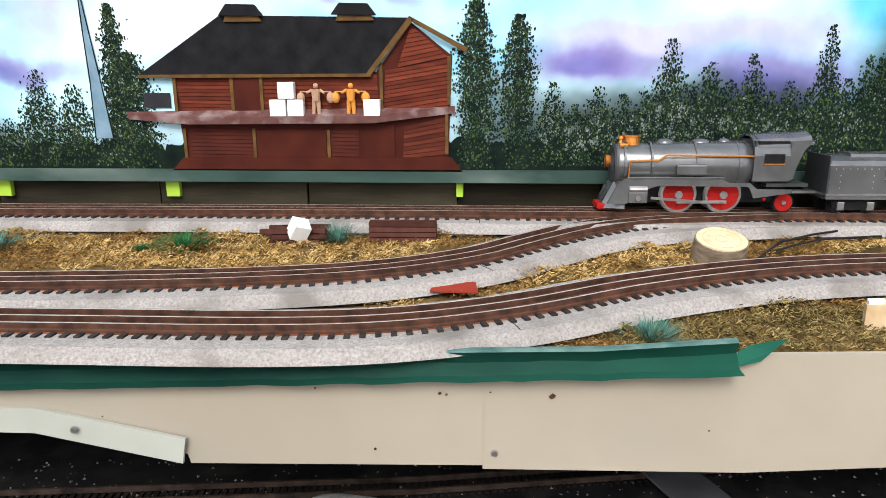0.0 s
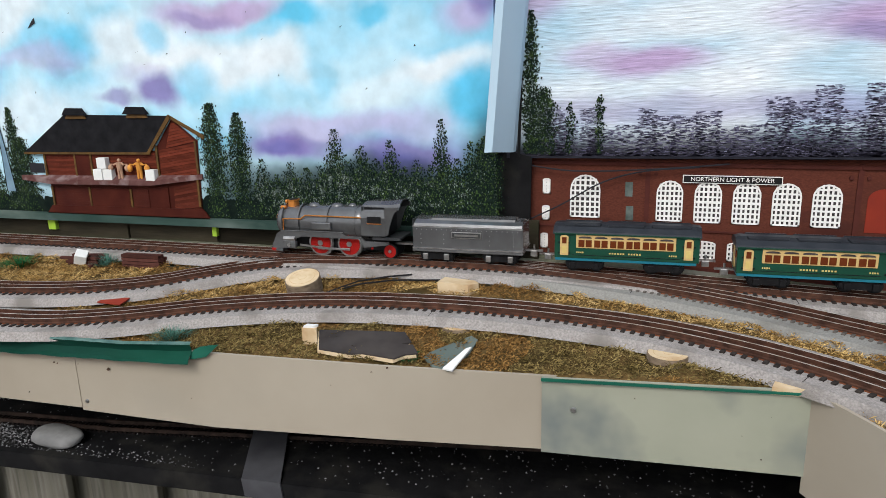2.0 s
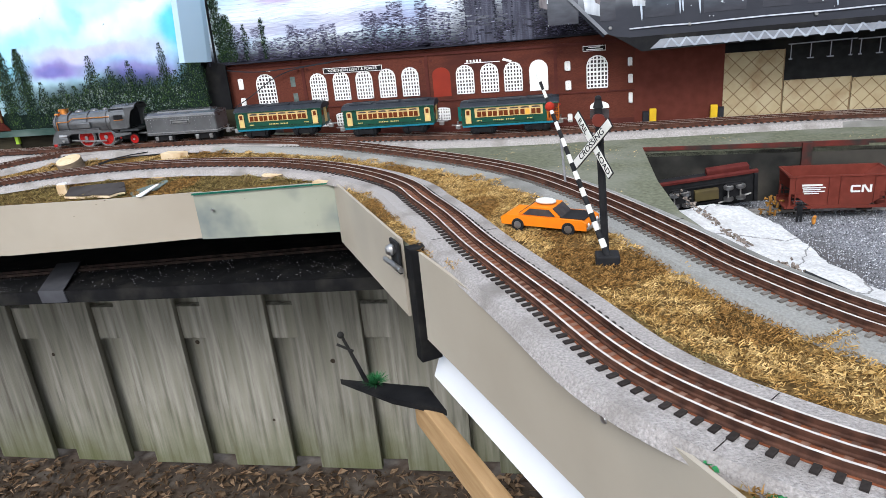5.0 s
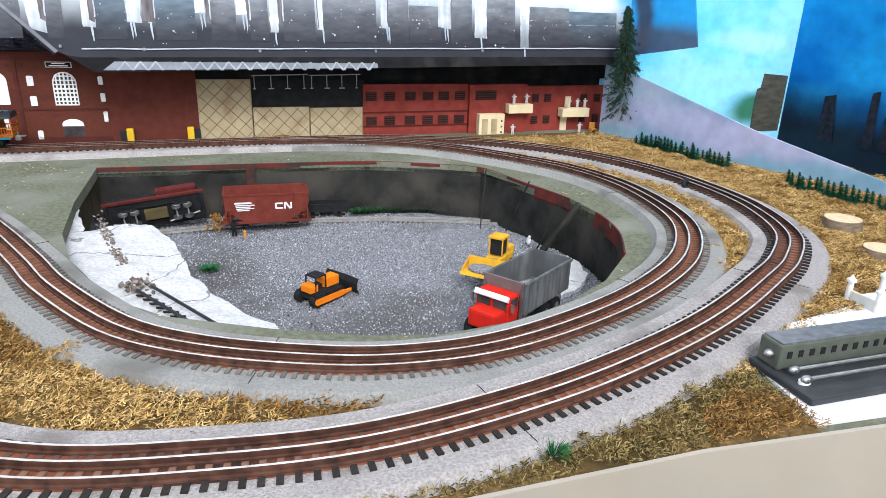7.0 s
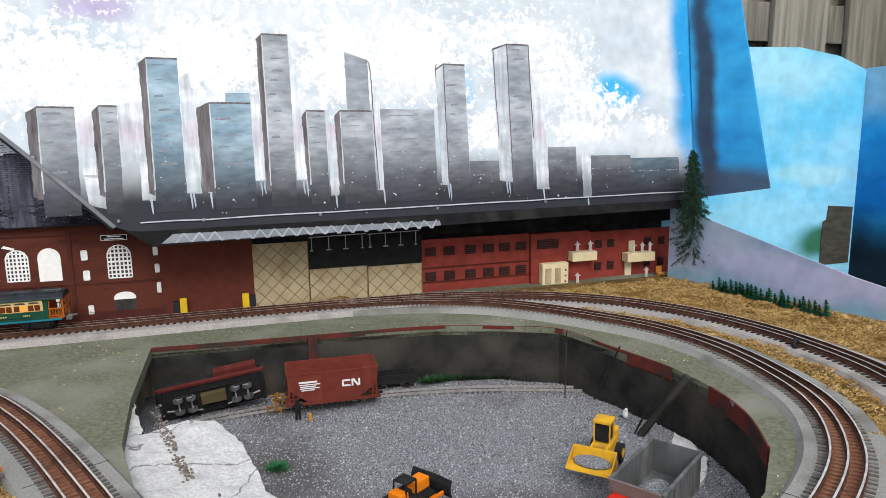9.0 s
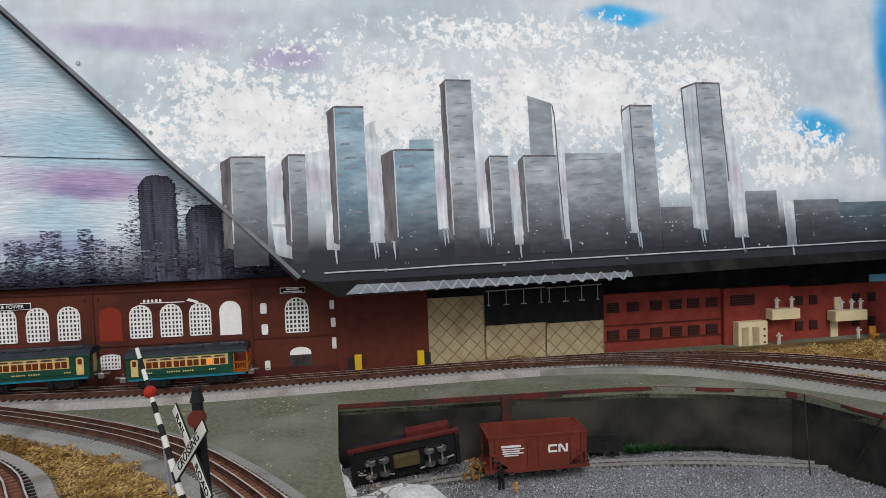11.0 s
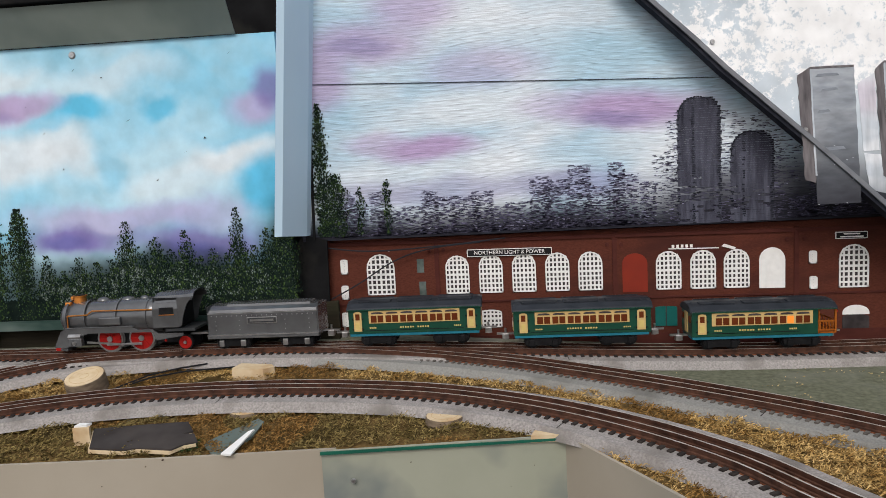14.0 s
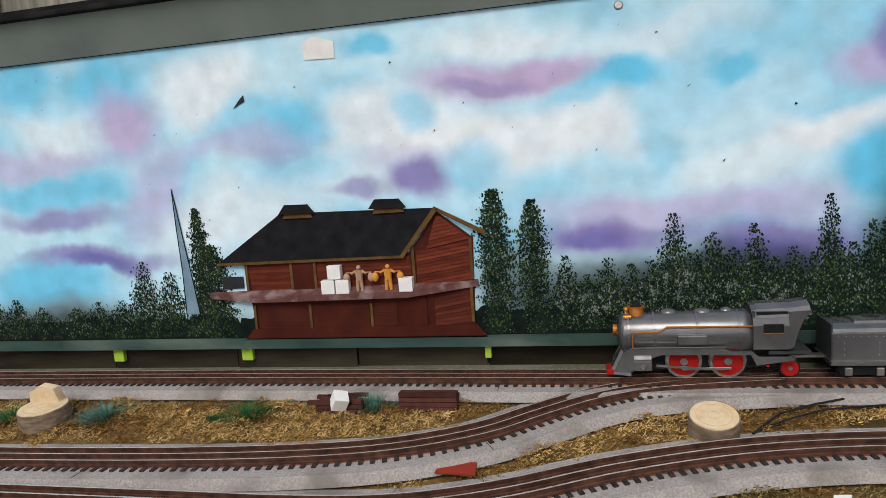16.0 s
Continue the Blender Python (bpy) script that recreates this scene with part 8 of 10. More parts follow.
def hopper_wagon():
    w = empty_thing("hopper_wagon", "oxide red ore hopper wagon with white lettering", "hopper wagon", at=Matrix.Translation((1.797, 0.630, PIT_Z + 0.006)) @ Matrix.Rotation(-0.05, 4, "Z"))
    L, W, H = 0.148, 0.068, 0.069
    bm = bmesh.new()
    prof = [(-L / 2, 0.042), (-L / 2 - 0.002, H), (L / 2 + 0.002, H), (L / 2, 0.040), (L / 2 - 0.032, 0.018), (-L / 2 + 0.032, 0.018)]
    for s in (-1, 1):
        prism(bm, prof, lambda u, v, d: (u, s * (W / 2 - d), v), 0.0018)
    part("side", bm, M["hopper_red"], w)
    bm = bmesh.new()
    for s in (-1, 1):
        v = [bm.verts.new(p) for p in ((s * (L / 2 + 0.002), -W / 2, H), (s * (L / 2 + 0.002), W / 2, H), (s * 0.02, W / 2 - 0.002, 0.026), (s * 0.02, -W / 2 + 0.002, 0.026))]
        bm.faces.new(v)
    v = [bm.verts.new(p) for p in ((-0.02, -W / 2 + 0.002, 0.026), (0.02, -W / 2 + 0.002, 0.026), (0.02, W / 2 - 0.002, 0.026), (-0.02, W / 2 - 0.002, 0.026))]
    bm.faces.new(v)
    r = bmesh.ops.extrude_face_region(bm, geom=list(bm.faces))
    bmesh.ops.translate(bm, verts=[g for g in r["geom"] if isinstance(g, bmesh.types.BMVert)], vec=(0, 0, -0.0015))
    part("slope_sheet", bm, M["hopper_red"], w)
    for s in (-1, 1):
        part("top_rail", box(bmesh.new(), 0, s * W / 2, H - 0.001, L + 0.005, 0.003, 0.0025), M["hopper_red"], w)
        part("end_rail", box(bmesh.new(), s * (L / 2 + 0.002), 0, H - 0.001, 0.003, W, 0.0025), M["hopper_red"], w)
        part("sill", box(bmesh.new(), 0, s * W / 2, 0.0165, L + 0.006, 0.0025, 0.005), M["hopper_red"], w)
        for k in range(9):
            if k not in (1, 2, 5, 6):
                part("side_rib", box(bmesh.new(), -L / 2 + L * (k + 0.5) / 9, s * (W / 2 + 0.001), 0.044, 0.0016, 0.002, 0.044), M["hopper_red"], w)
        for e in (-1, 1):
            part("corner_post", box(bmesh.new(), e * (L / 2 - 0.001), s * (W / 2 - 0.002), 0.03, 0.003, 0.003, 0.03), M["hopper_red"], w)
            for k in range(4):
                part("ladder_rung", box(bmesh.new(), e * (L / 2 - 0.010), s * (W / 2 + 0.0015), 0.020 + k * 0.007, 0.012, 0.0012, 0.0012), M["hopper_red"], w)
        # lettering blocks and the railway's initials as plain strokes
        y = s * (W / 2 + 0.0008)
        for k, (bw, bh) in enumerate(((0.030, 0.0030), (0.034, 0.0016), (0.026, 0.0016), (0.032, 0.0016), (0.022, 0.0016))):
            part("text_bar", box(bmesh.new(), -0.042 + 0.003 * (k % 2), y, 0.0535 - k * 0.0032 - 0.001 * (k > 0), bw, 0.0008, bh), M["print_white"], w)
        g = part("emblem", box(bmesh.new(), 0.016, y, 0.046, 0.003, 0.0008, 0.009), M["print_white"], w, "white curved emblem")
        for bx, bz, bw, bh, a in ((0.022, 0.0505, 0.013, 0.0028, 0), (0.022, 0.0415, 0.013, 0.0028, 0), (0.032, 0.046, 0.003, 0.012, 0), (0.0375, 0.046, 0.003, 0.0145, -0.6), (0.0435, 0.046, 0.003, 0.012, 0)):
            part("emblem_stroke", box(bmesh.new(), bx, y, bz, bw, 0.0008, bh, Matrix.Rotation(a, 4, "Y")), M["print_white"], g)
    for e in (-1, 1):
        part("end_platform", box(bmesh.new(), e * (L / 2 - 0.004), 0, 0.0145, 0.02, W - 0.004, 0.003), M["hopper_red"], w)
        part("brake_wheel", cyl(bmesh.new(), (e * (L / 2 + 0.004), 0.008, 0.040), (e * (L / 2 + 0.0055), 0.008, 0.040), 0.005, n=12), M["hopper_red"], w)
        small_bogie(w, e * 0.046)
        part("coupling", box(bmesh.new(), e * (L / 2 + 0.009), 0, 0.009, 0.012, 0.004, 0.003), M["black_plastic"], w)


hopper_wagon()


M["wreck_red"] = mat("dull_dark_red_plastic", (0.075, 0.016, 0.014), (0.10, 0.024, 0.02), 0.5, size=60)


def tipped_wagon():
    w = empty_thing("overturned_wagon", "black wagon lying on its side beside the wrecked track", "wagon", at=Matrix.Translation((1.603, 0.642, PIT_Z + 0.034)) @ Matrix.Rotation(0.05, 4, "Z") @ Matrix.Rotation(-0.10, 4, "Y") @ Matrix.Rotation(radians(-80), 4, "X") @ Matrix.Diagonal((1, 1.35, 1, 1)))
    part("floor", box(bmesh.new(), 0, 0, 0.016, 0.170, 0.042, 0.006, bevel=0.001), M["black_plastic"], w)
    part("body", box(bmesh.new(), 0.0, 0, 0.03, 0.165, 0.040, 0.022, bevel=0.003), M["black_plastic"], w)
    part("cab_top", box(bmesh.new(), 0.04, -0.022, 0.030, 0.07, 0.012, 0.016, bevel=0.002), M["wreck_red"], w)
    part("centre_tank", box(bmesh.new(), 0, 0, 0.009, 0.040, 0.014, 0.010, bevel=0.001), mat("dull_brass_box", (0.10, 0.08, 0.035), (0.07, 0.055, 0.03), 0.5), w, "dull brass box under the floor")
    part("sill", box(bmesh.new(), 0, -0.0215, 0.014, 0.172, 0.003, 0.008), M["wreck_red"], w)
    for k in (-1, 1):
        part("truss_rod", box(bmesh.new(), 0, k * 0.012, 0.010, 0.120, 0.0016, 0.0016), M["black_plastic"], w)
        part("end_beam", box(bmesh.new(), k * 0.082, 0, 0.012, 0.006, 0.040, 0.008, bevel=0.001), M["black_plastic"], w)
        part("brake_pipe", cyl(bmesh.new(), (k * 0.02, 0.015, 0.009), (k * 0.075, 0.008, 0.011), 0.0012, n=6), M["pit_rail"], w)
    for bx in (-0.045, 0.045):
        small_bogie(w, bx)
        for k in (-0.010, 0.010):
            ax = part("axle", cyl(bmesh.new(), (bx + k, -0.010, 0.003), (bx + k, 0.010, 0.003), 0.0014, n=8), M["pit_rail"], w)
            for e in (-1, 1):
                part("wheel", cyl(bmesh.new(), (bx + k, e * 0.0065, 0.002), (bx + k, e * 0.0095, 0.002), 0.0080, n=16), M["steel"], ax)


tipped_wagon()
fl_w = empty_thing("flat_wagon", "low black wagon standing against the pit wall", "wagon", at=Matrix.Translation((1.915, 0.672, PIT_Z + 0.002)) @ Matrix.Rotation(-0.12, 4, "Z"))
part("floor", box(bmesh.new(), 0, 0, 0.014, 0.085, 0.034, 0.004, bevel=0.001), M["black_plastic"], fl_w)
for s in (-1, 1):
    part("side", box(bmesh.new(), 0, s * 0.016, 0.022, 0.085, 0.002, 0.014), M["black_plastic"], fl_w)
    small_bogie(fl_w, s * 0.026)
M["orange"] = mat("orange_plastic_machine", (0.72, 0.20, 0.008), (0.66, 0.17, 0.008), 0.38, size=60)
M["cat_yellow"] = mat("yellow_machine_enamel", (0.62, 0.34, 0.02), (0.56, 0.30, 0.02), 0.42, size=60, third=(0.45, 0.26, 0.05), size3=60)


def dozer():
    w = empty_thing("bulldozer", "orange toy bulldozer with black tracks and blade", "bulldozer", at=Matrix.Translation((1.842, 0.273, PIT_Z + 0.002)) @ Matrix.Rotation(radians(34), 4, "Z") @ Matrix.Scale(0.9, 4))
    for s in (-1, 1):
        pts = [(-0.030 + 0.008 * math.cos(a), 0.009 + 0.009 * math.sin(a)) for a in [math.pi / 2 + k * math.pi / 6 for k in range(7)]] + [(0.026 + 0.008 * math.cos(a), 0.009 + 0.009 * math.sin(a)) for a in [-math.pi / 2 + k * math.pi / 6 for k in range(7)]]
        t = part("track", prism(bmesh.new(), pts, lambda u, v, d: (u, s * (0.013 + d), v), 0.010), M["black_plastic"], w, "black crawler track")
        part("track_guard", prism(bmesh.new(), [(-0.031, 0.004), (0.028, 0.004), (0.032, 0.009), (0.028, 0.014), (-0.031, 0.014), (-0.035, 0.009)], lambda u, v, d: (u, s * (0.0225 + d), v), 0.002), M["orange"], t, "orange side frame")
        for k in range(14):
            part("track_shoe", box(bmesh.new(), -0.030 + k * 0.0043, s * 0.018, 0.0188, 0.0026, 0.011, 0.0014), M["black_plastic"], t)
        part("push_arm", box(bmesh.new(), 0.024, s * 0.024, 0.009, 0.040, 0.003, 0.005), M["orange"], w)
    part("hull", box(bmesh.new(), 0.0, 0, 0.015, 0.060, 0.026, 0.012, bevel=0.001), M["black_plastic"], w)
    part("hood", box(bmesh.new(), 0.016, 0, 0.0275, 0.030, 0.020, 0.016, bevel=0.0015), M["orange"], w)
    part("grille", box(bmesh.new(), 0.0316, 0, 0.027, 0.0012, 0.016, 0.012), M["black_plastic"], w)
    part("rear_deck", box(bmesh.new(), -0.024, 0, 0.026, 0.016, 0.024, 0.012, bevel=0.0015), M["orange"], w)
    part("seat", box(bmesh.new(), -0.010, 0, 0.024, 0.014, 0.014, 0.010, bevel=0.001), M["black_plastic"], w)
    cage = part("roll_cage", box(bmesh.new(), -0.010, 0, 0.0445, 0.022, 0.024, 0.0025, bevel=0.0008), M["black_plastic"], w, "black roll cage")
    for sx in (-0.020, 0.0):
        for s in (-1, 1):
            part("cage_post", cyl(bmesh.new(), (sx * 1.1, s * 0.0115, 0.022), (sx, s * 0.0115, 0.0445), 0.0014, n=6), M["black_plastic"], cage)
    part("blade", sweep(bmesh.new(), [(0.044, -0.036, 0), (0.046, 0, 0), (0.044, 0.036, 0)], [(0.004, 0.002), (0.0, 0.010), (0.0, 0.020), (0.004, 0.028), (0.006, 0.028), (0.0022, 0.020), (0.0022, 0.010), (0.006, 0.002)]), M["black_plastic"], w, "black curved blade")


dozer()


def loader():
    a = radians(-136)
    w = empty_thing("front_loader", "yellow wheel loader with a raised bucket of gravel", "front loader", at=Matrix.Translation((2.125, 0.285, PIT_Z + 0.002)) @ Matrix.Rotation(a, 4, "Z") @ Matrix.Scale(0.86, 4))
    # local +x faces the bucket
    part("body", box(bmesh.new(), -0.010, 0, 0.034, 0.060, 0.030, 0.020, bevel=0.002), M["cat_yellow"], w)
    part("engine_hood", box(bmesh.new(), -0.032, 0, 0.045, 0.026, 0.028, 0.018, bevel=0.002), M["cat_yellow"], w)
    cab = part("cab_roof", box(bmesh.new(), 0.0, 0, 0.0795, 0.030, 0.030, 0.005, bevel=0.0015), M["cat_yellow"], w)
    part("cab_glass", box(bmesh.new(), 0.0, 0, 0.062, 0.023, 0.023, 0.030), M["black_plastic"], w, "dark cab glass")
    for sx in (-0.012, 0.012):
        for s in (-1, 1):
            part("cab_post", box(bmesh.new(), sx, s * 0.0125, 0.061, 0.0022, 0.0022, 0.034), M["cat_yellow"], cab)
    for sx in (-0.026, 0.020):
        for s in (-1, 1):
            wh = part("wheel", cyl(bmesh.new(), (sx, s * 0.015, 0.016), (sx, s * 0.026, 0.016), 0.016, n=20), M["black_plastic"], w)
            part("rim", cyl(bmesh.new(), (sx, s * 0.026, 0.016), (sx, s * 0.0268, 0.016), 0.008, n=14), M["cat_yellow"], wh)
    for s in (-1, 1):
        part("lift_arm", box(bmesh.new(), 0.035, s * 0.012, 0.040, 0.050, 0.004, 0.006, Matrix.Rotation(0.1, 4, "Y")), M["cat_yellow"], w)
    b = part("bucket", prism(bmesh.new(), [(0.052, 0.030), (0.092, 0.030), (0.090, 0.033), (0.056, 0.034), (0.052, 0.052), (0.048, 0.052)], lambda u, v, d: (u, d - 0.033, v), 0.066), M["cat_yellow"], w)
    for s in (-1, 1):
        part("bucket_cheek", prism(bmesh.new(), [(0.05, 0.031), (0.092, 0.031), (0.052, 0.053)], lambda u, v, d: (u, s * (0.033 + d), v), 0.0015), M["cat_yellow"], b)
    part("bucket_load", ball(bmesh.new(), 0.066, 0, 0.036, 0.018, 0.030, 0.008), M["gravel_pit"], b, "heap of grey gravel")


loader()


M["tipper"] = mat("worn_grey_tipper", (0.075, 0.078, 0.078), (0.105, 0.108, 0.108), 0.5, size=60, third=(0.15, 0.15, 0.15), size3=30, stretch=(1, 1, 0.4))
M["tipper_brown"] = mat("brown_grey_tipper", (0.14, 0.105, 0.095), (0.18, 0.14, 0.13), 0.5, size=40)


def dump_truck():
    w = empty_thing("dump_truck", "red cab toy dump truck with a dark grey tipper body", "dump truck", at=Matrix.Translation((2.055, 0.104, PIT_Z + 0.002)) @ Matrix.Rotation(radians(33.4), 4, "Z") @ Matrix.Diagonal((0.88, 1.15, 1.10, 1)))
    # local x grows towards the tail; the tipper's front wall stands at x = 0
    W = 0.052
    body = part("tipper_floor", box(bmesh.new(), 0.070, 0, 0.030, 0.138, W, 0.004), M["tipper"], w, "dark grey tipper floor")
    for s in (-1, 1):
        part("tipper_side", box(bmesh.new(), 0.070, s * W / 2, 0.049, 0.140, 0.0022, 0.040, bevel=0.0006), M["tipper"], body)
        part("side_rail", box(bmesh.new(), 0.070, s * (W / 2 + 0.0008), 0.0685, 0.142, 0.0036, 0.003), M["tipper"], body)
        for k in range(6):
            part("side_rib", box(bmesh.new(), 0.012 + k * 0.0235, s * (W / 2 + 0.0015), 0.049, 0.0022, 0.002, 0.036), M["tipper"], body)
    part("tipper_front", box(bmesh.new(), 0.0, 0, 0.050, 0.0022, W, 0.042, bevel=0.0006), M["tipper"], body)
    part("cab_guard", box(bmesh.new(), -0.003, 0, 0.060, 0.0022, W, 0.024, Matrix.Rotation(-0.12, 4, "Y")), M["tipper_brown"], body, "brown-grey headboard")
    part("tailgate", box(bmesh.new(), 0.140, 0, 0.049, 0.0022, W, 0.044, bevel=0.0006), M["tipper"], body)
    bm = bmesh.new()
    ball(bm, 0.062, 0, 0.032, 0.050, 0.023, 0.016)
    for v in bm.verts:
        v.co.z += 0.002 * noise.noise(v.co * 300)
    part("load", bm, M["gravel_pit"], body, "heap of grey gravel")
    M["truck_red"] = mat("bright_red_enamel", (0.55, 0.022, 0.012), (0.48, 0.02, 0.012), 0.35, size=60)
    cab = part("cab", box(bmesh.new(), -0.018, 0, 0.042, 0.028, 0.044, 0.034, bevel=0.003), M["truck_red"], w, "bright red cab")
    part("bonnet", box(bmesh.new(), -0.044, 0, 0.032, 0.030, 0.036, 0.022, bevel=0.004), M["truck_red"], cab)
    part("sun_visor", box(bmesh.new(), -0.034, 0, 0.0575, 0.006, 0.044, 0.007, Matrix.Rotation(0.5, 4, "Y"), bevel=0.0008), M["print_white"], cab, "white sun visor")
    for s in (-1, 1):
        part("windscreen", box(bmesh.new(), -0.0328, s * 0.0105, 0.049, 0.001, 0.017, 0.012), M["pane"], cab)
        part("door_glass", box(bmesh.new(), -0.018, s * 0.0223, 0.050, 0.016, 0.001, 0.011), M["pane"], cab)
        part("exhaust", cyl(bmesh.new(), (-0.003, s * 0.024, 0.020), (-0.003, s * 0.024, 0.068), 0.0024, n=8), M["steel"], cab)
        part("mirror", box(bmesh.new(), -0.032, s * 0.027, 0.048, 0.002, 0.004, 0.010), M["steel"], cab)
        for sx in (-0.042, 0.075, 0.108):
            wh = part("wheel", cyl(bmesh.new(), (sx, s * 0.014, 0.0125), (sx, s * 0.025, 0.0125), 0.0125, n=18), M["black_plastic"], w)
            part("rim", cyl(bmesh.new(), (sx, s * 0.025, 0.0125), (sx, s * 0.0256, 0.0125), 0.006, n=12), M["steel"], wh)
    part("chassis", box(bmesh.new(), 0.045, 0, 0.020, 0.19, 0.020, 0.010), M["black_plastic"], w)


dump_truck()
doll(1.734, 0.585, PIT_Z + 0.002, 0.034, M["black_plastic"], "small dark figurine with a pale shirt beside the wagon")
mesh_thing("toy_bird", ball(ball(bmesh.new(), 2.241, 0.410, PIT_Z + 0.010, 0.004, 0.006, 0.0075), 2.240, 0.406, PIT_Z + 0.019, 0.0027), M["print_white"], "white toy gull standing in the cinders", "toy bird")
mesh_thing("toy_dog", ball(ball(bmesh.new(), 1.752, 0.572, PIT_Z + 0.008, 0.003, 0.004, 0.007), 1.752, 0.569, PIT_Z + 0.015, 0.0028), M["doll_orange"], "tiny orange toy animal in the cinders", "toy animal")
M["wreck"] = mat("yellow_brown_debris", (0.30, 0.15, 0.03), (0.18, 0.09, 0.03), 0.7, size=120)
rnd = random.Random(44)
bm = bmesh.new()
for i in range(26):
    box(bm, 1.706 + rnd.gauss(0, 0.008), 0.635 + rnd.gauss(0, 0.008), PIT_Z + rnd.uniform(0.004, 0.030), rnd.uniform(0.004, 0.014), 0.002, 0.003, Euler((rnd.random() * 3, rnd.random() * 3, rnd.random() * 3)).to_matrix().to_4x4())
mesh_thing("debris", bm, M["wreck"], "yellow-brown wreck debris between the wagons", "debris", kind="stuff")
lad = empty_thing("broken_track", "short rusty broken track panel leaning on the plaster snow", "track panel", at=Matrix.Translation((1.651, 0.160, bank(1.651, 0.160) + 0.006)) @ Matrix.Rotation(math.atan2(-0.109, 0.078), 4, "Z") @ Matrix.Rotation(0.10, 4, "Y") @ Matrix.Rotation(-0.35, 4, "X"))
for s in (-1, 1):
    part("rail", box(bmesh.new(), 0, s * 0.009, 0.003 + (0.006 if s > 0 else 0), 0.130, 0.0022, 0.0035), M["gun_dark"], lad)
for k in range(9):
    part("sleeper", box(bmesh.new(), -0.056 + k * 0.014, -0.004, -0.001, 0.003, 0.020, 0.002), M["tie"], lad)

# level crossing
M["sign_white"] = mat("white_sign_card", (0.66, 0.65, 0.60), (0.58, 0.57, 0.52), 0.5, size=60)
xs = empty_thing("crossing_sign", "black post with a white railroad crossing crossbuck", "crossing sign")
part("post", cyl(bmesh.new(), (1.403, 0.178, land(1.4, 0.18)), (1.396, 0.176, 1.150), 0.0042, n=10), M["black_plastic"], xs)
part("post_cap", ball(cyl(bmesh.new(), (1.396, 0.176, 1.149), (1.396, 0.176, 1.158), 0.0055, 0.003, 10), 1.396, 0.176, 1.158, 0.0035), M["black_plastic"], xs)
part("lamp", cyl(bmesh.new(), (1.396, 0.176, 1.137), (1.396, 0.169, 1.137), 0.0065, n=14), M["hopper_red"], xs, "dull red lamp disc")
bpy.context.view_layer.update()
turn = Matrix.Rotation(radians(-56), 4, "Z")
for ang, lines in ((radians(41), ("CROSSING",)), (radians(-45), ("RAIL", "ROAD"))):
    c = Vector((1.389, 0.1725, 1.112)) + turn @ Vector((0, 0.0018 if ang < 0 else 0, 0))
    rot = turn @ Matrix.Rotation(-ang, 4, "Y")
    arm = part("crossbuck_arm", box(bmesh.new(), 0, 0, 0, 0.080, 0.0014, 0.0092, bevel=0.0004), M["sign_white"], xs, "white sign arm with black letters")
    arm.matrix_basis = Matrix.Translation(c) @ rot
    part("arm_edge", box(bmesh.new(), 0, 0.0004, 0, 0.0815, 0.0012, 0.0106), M["black_plastic"], arm)
    for k, tx in enumerate(lines):
        off = 0 if len(lines) == 1 else (-0.0235, 0.0245)[k]
        lettering(tx, 0.0094, Matrix.Translation((off, -0.0009, 0)) @ Matrix.Rotation(radians(90), 4, "X"), M["sign_black"], arm, stretch=1.2 if len(lines) == 1 else 1.0)
M["tip_red"] = mat("red_lantern", (0.35, 0.03, 0.015), (0.28, 0.025, 0.015), 0.4)
gt = empty_thing("crossing_gate", "raised black and white striped crossing gate arm", "crossing gate")
p0, p1 = Vector((1.404, 0.166, 0.990)), Vector((1.333, 0.258, 1.178))
for k in range(22):
    a, b = p0.lerp(p1, k / 22), p0.lerp(p1, (k + 1) / 22)
    part("stripe", cyl(bmesh.new(), a, b, 0.0036 - 0.00009 * k, n=10), M["sign_white"] if k % 2 else M["black_plastic"], gt)
part("lantern", ball(bmesh.new(), *p0.lerp(p1, 0.815), 0.0055), M["tip_red"], gt, "dull red lantern")
part("gate_leg", cyl(bmesh.new(), p0.lerp(p1, 0.66), p0.lerp(p1, 0.66) + Vector((0.004, 0.0, -0.055)), 0.0013, n=6), M["wire"], gt)
part("gate_base", box(bmesh.new(), 1.404, 0.172, 0.984, 0.026, 0.022, 0.014, bevel=0.002), M["black_plastic"], gt)


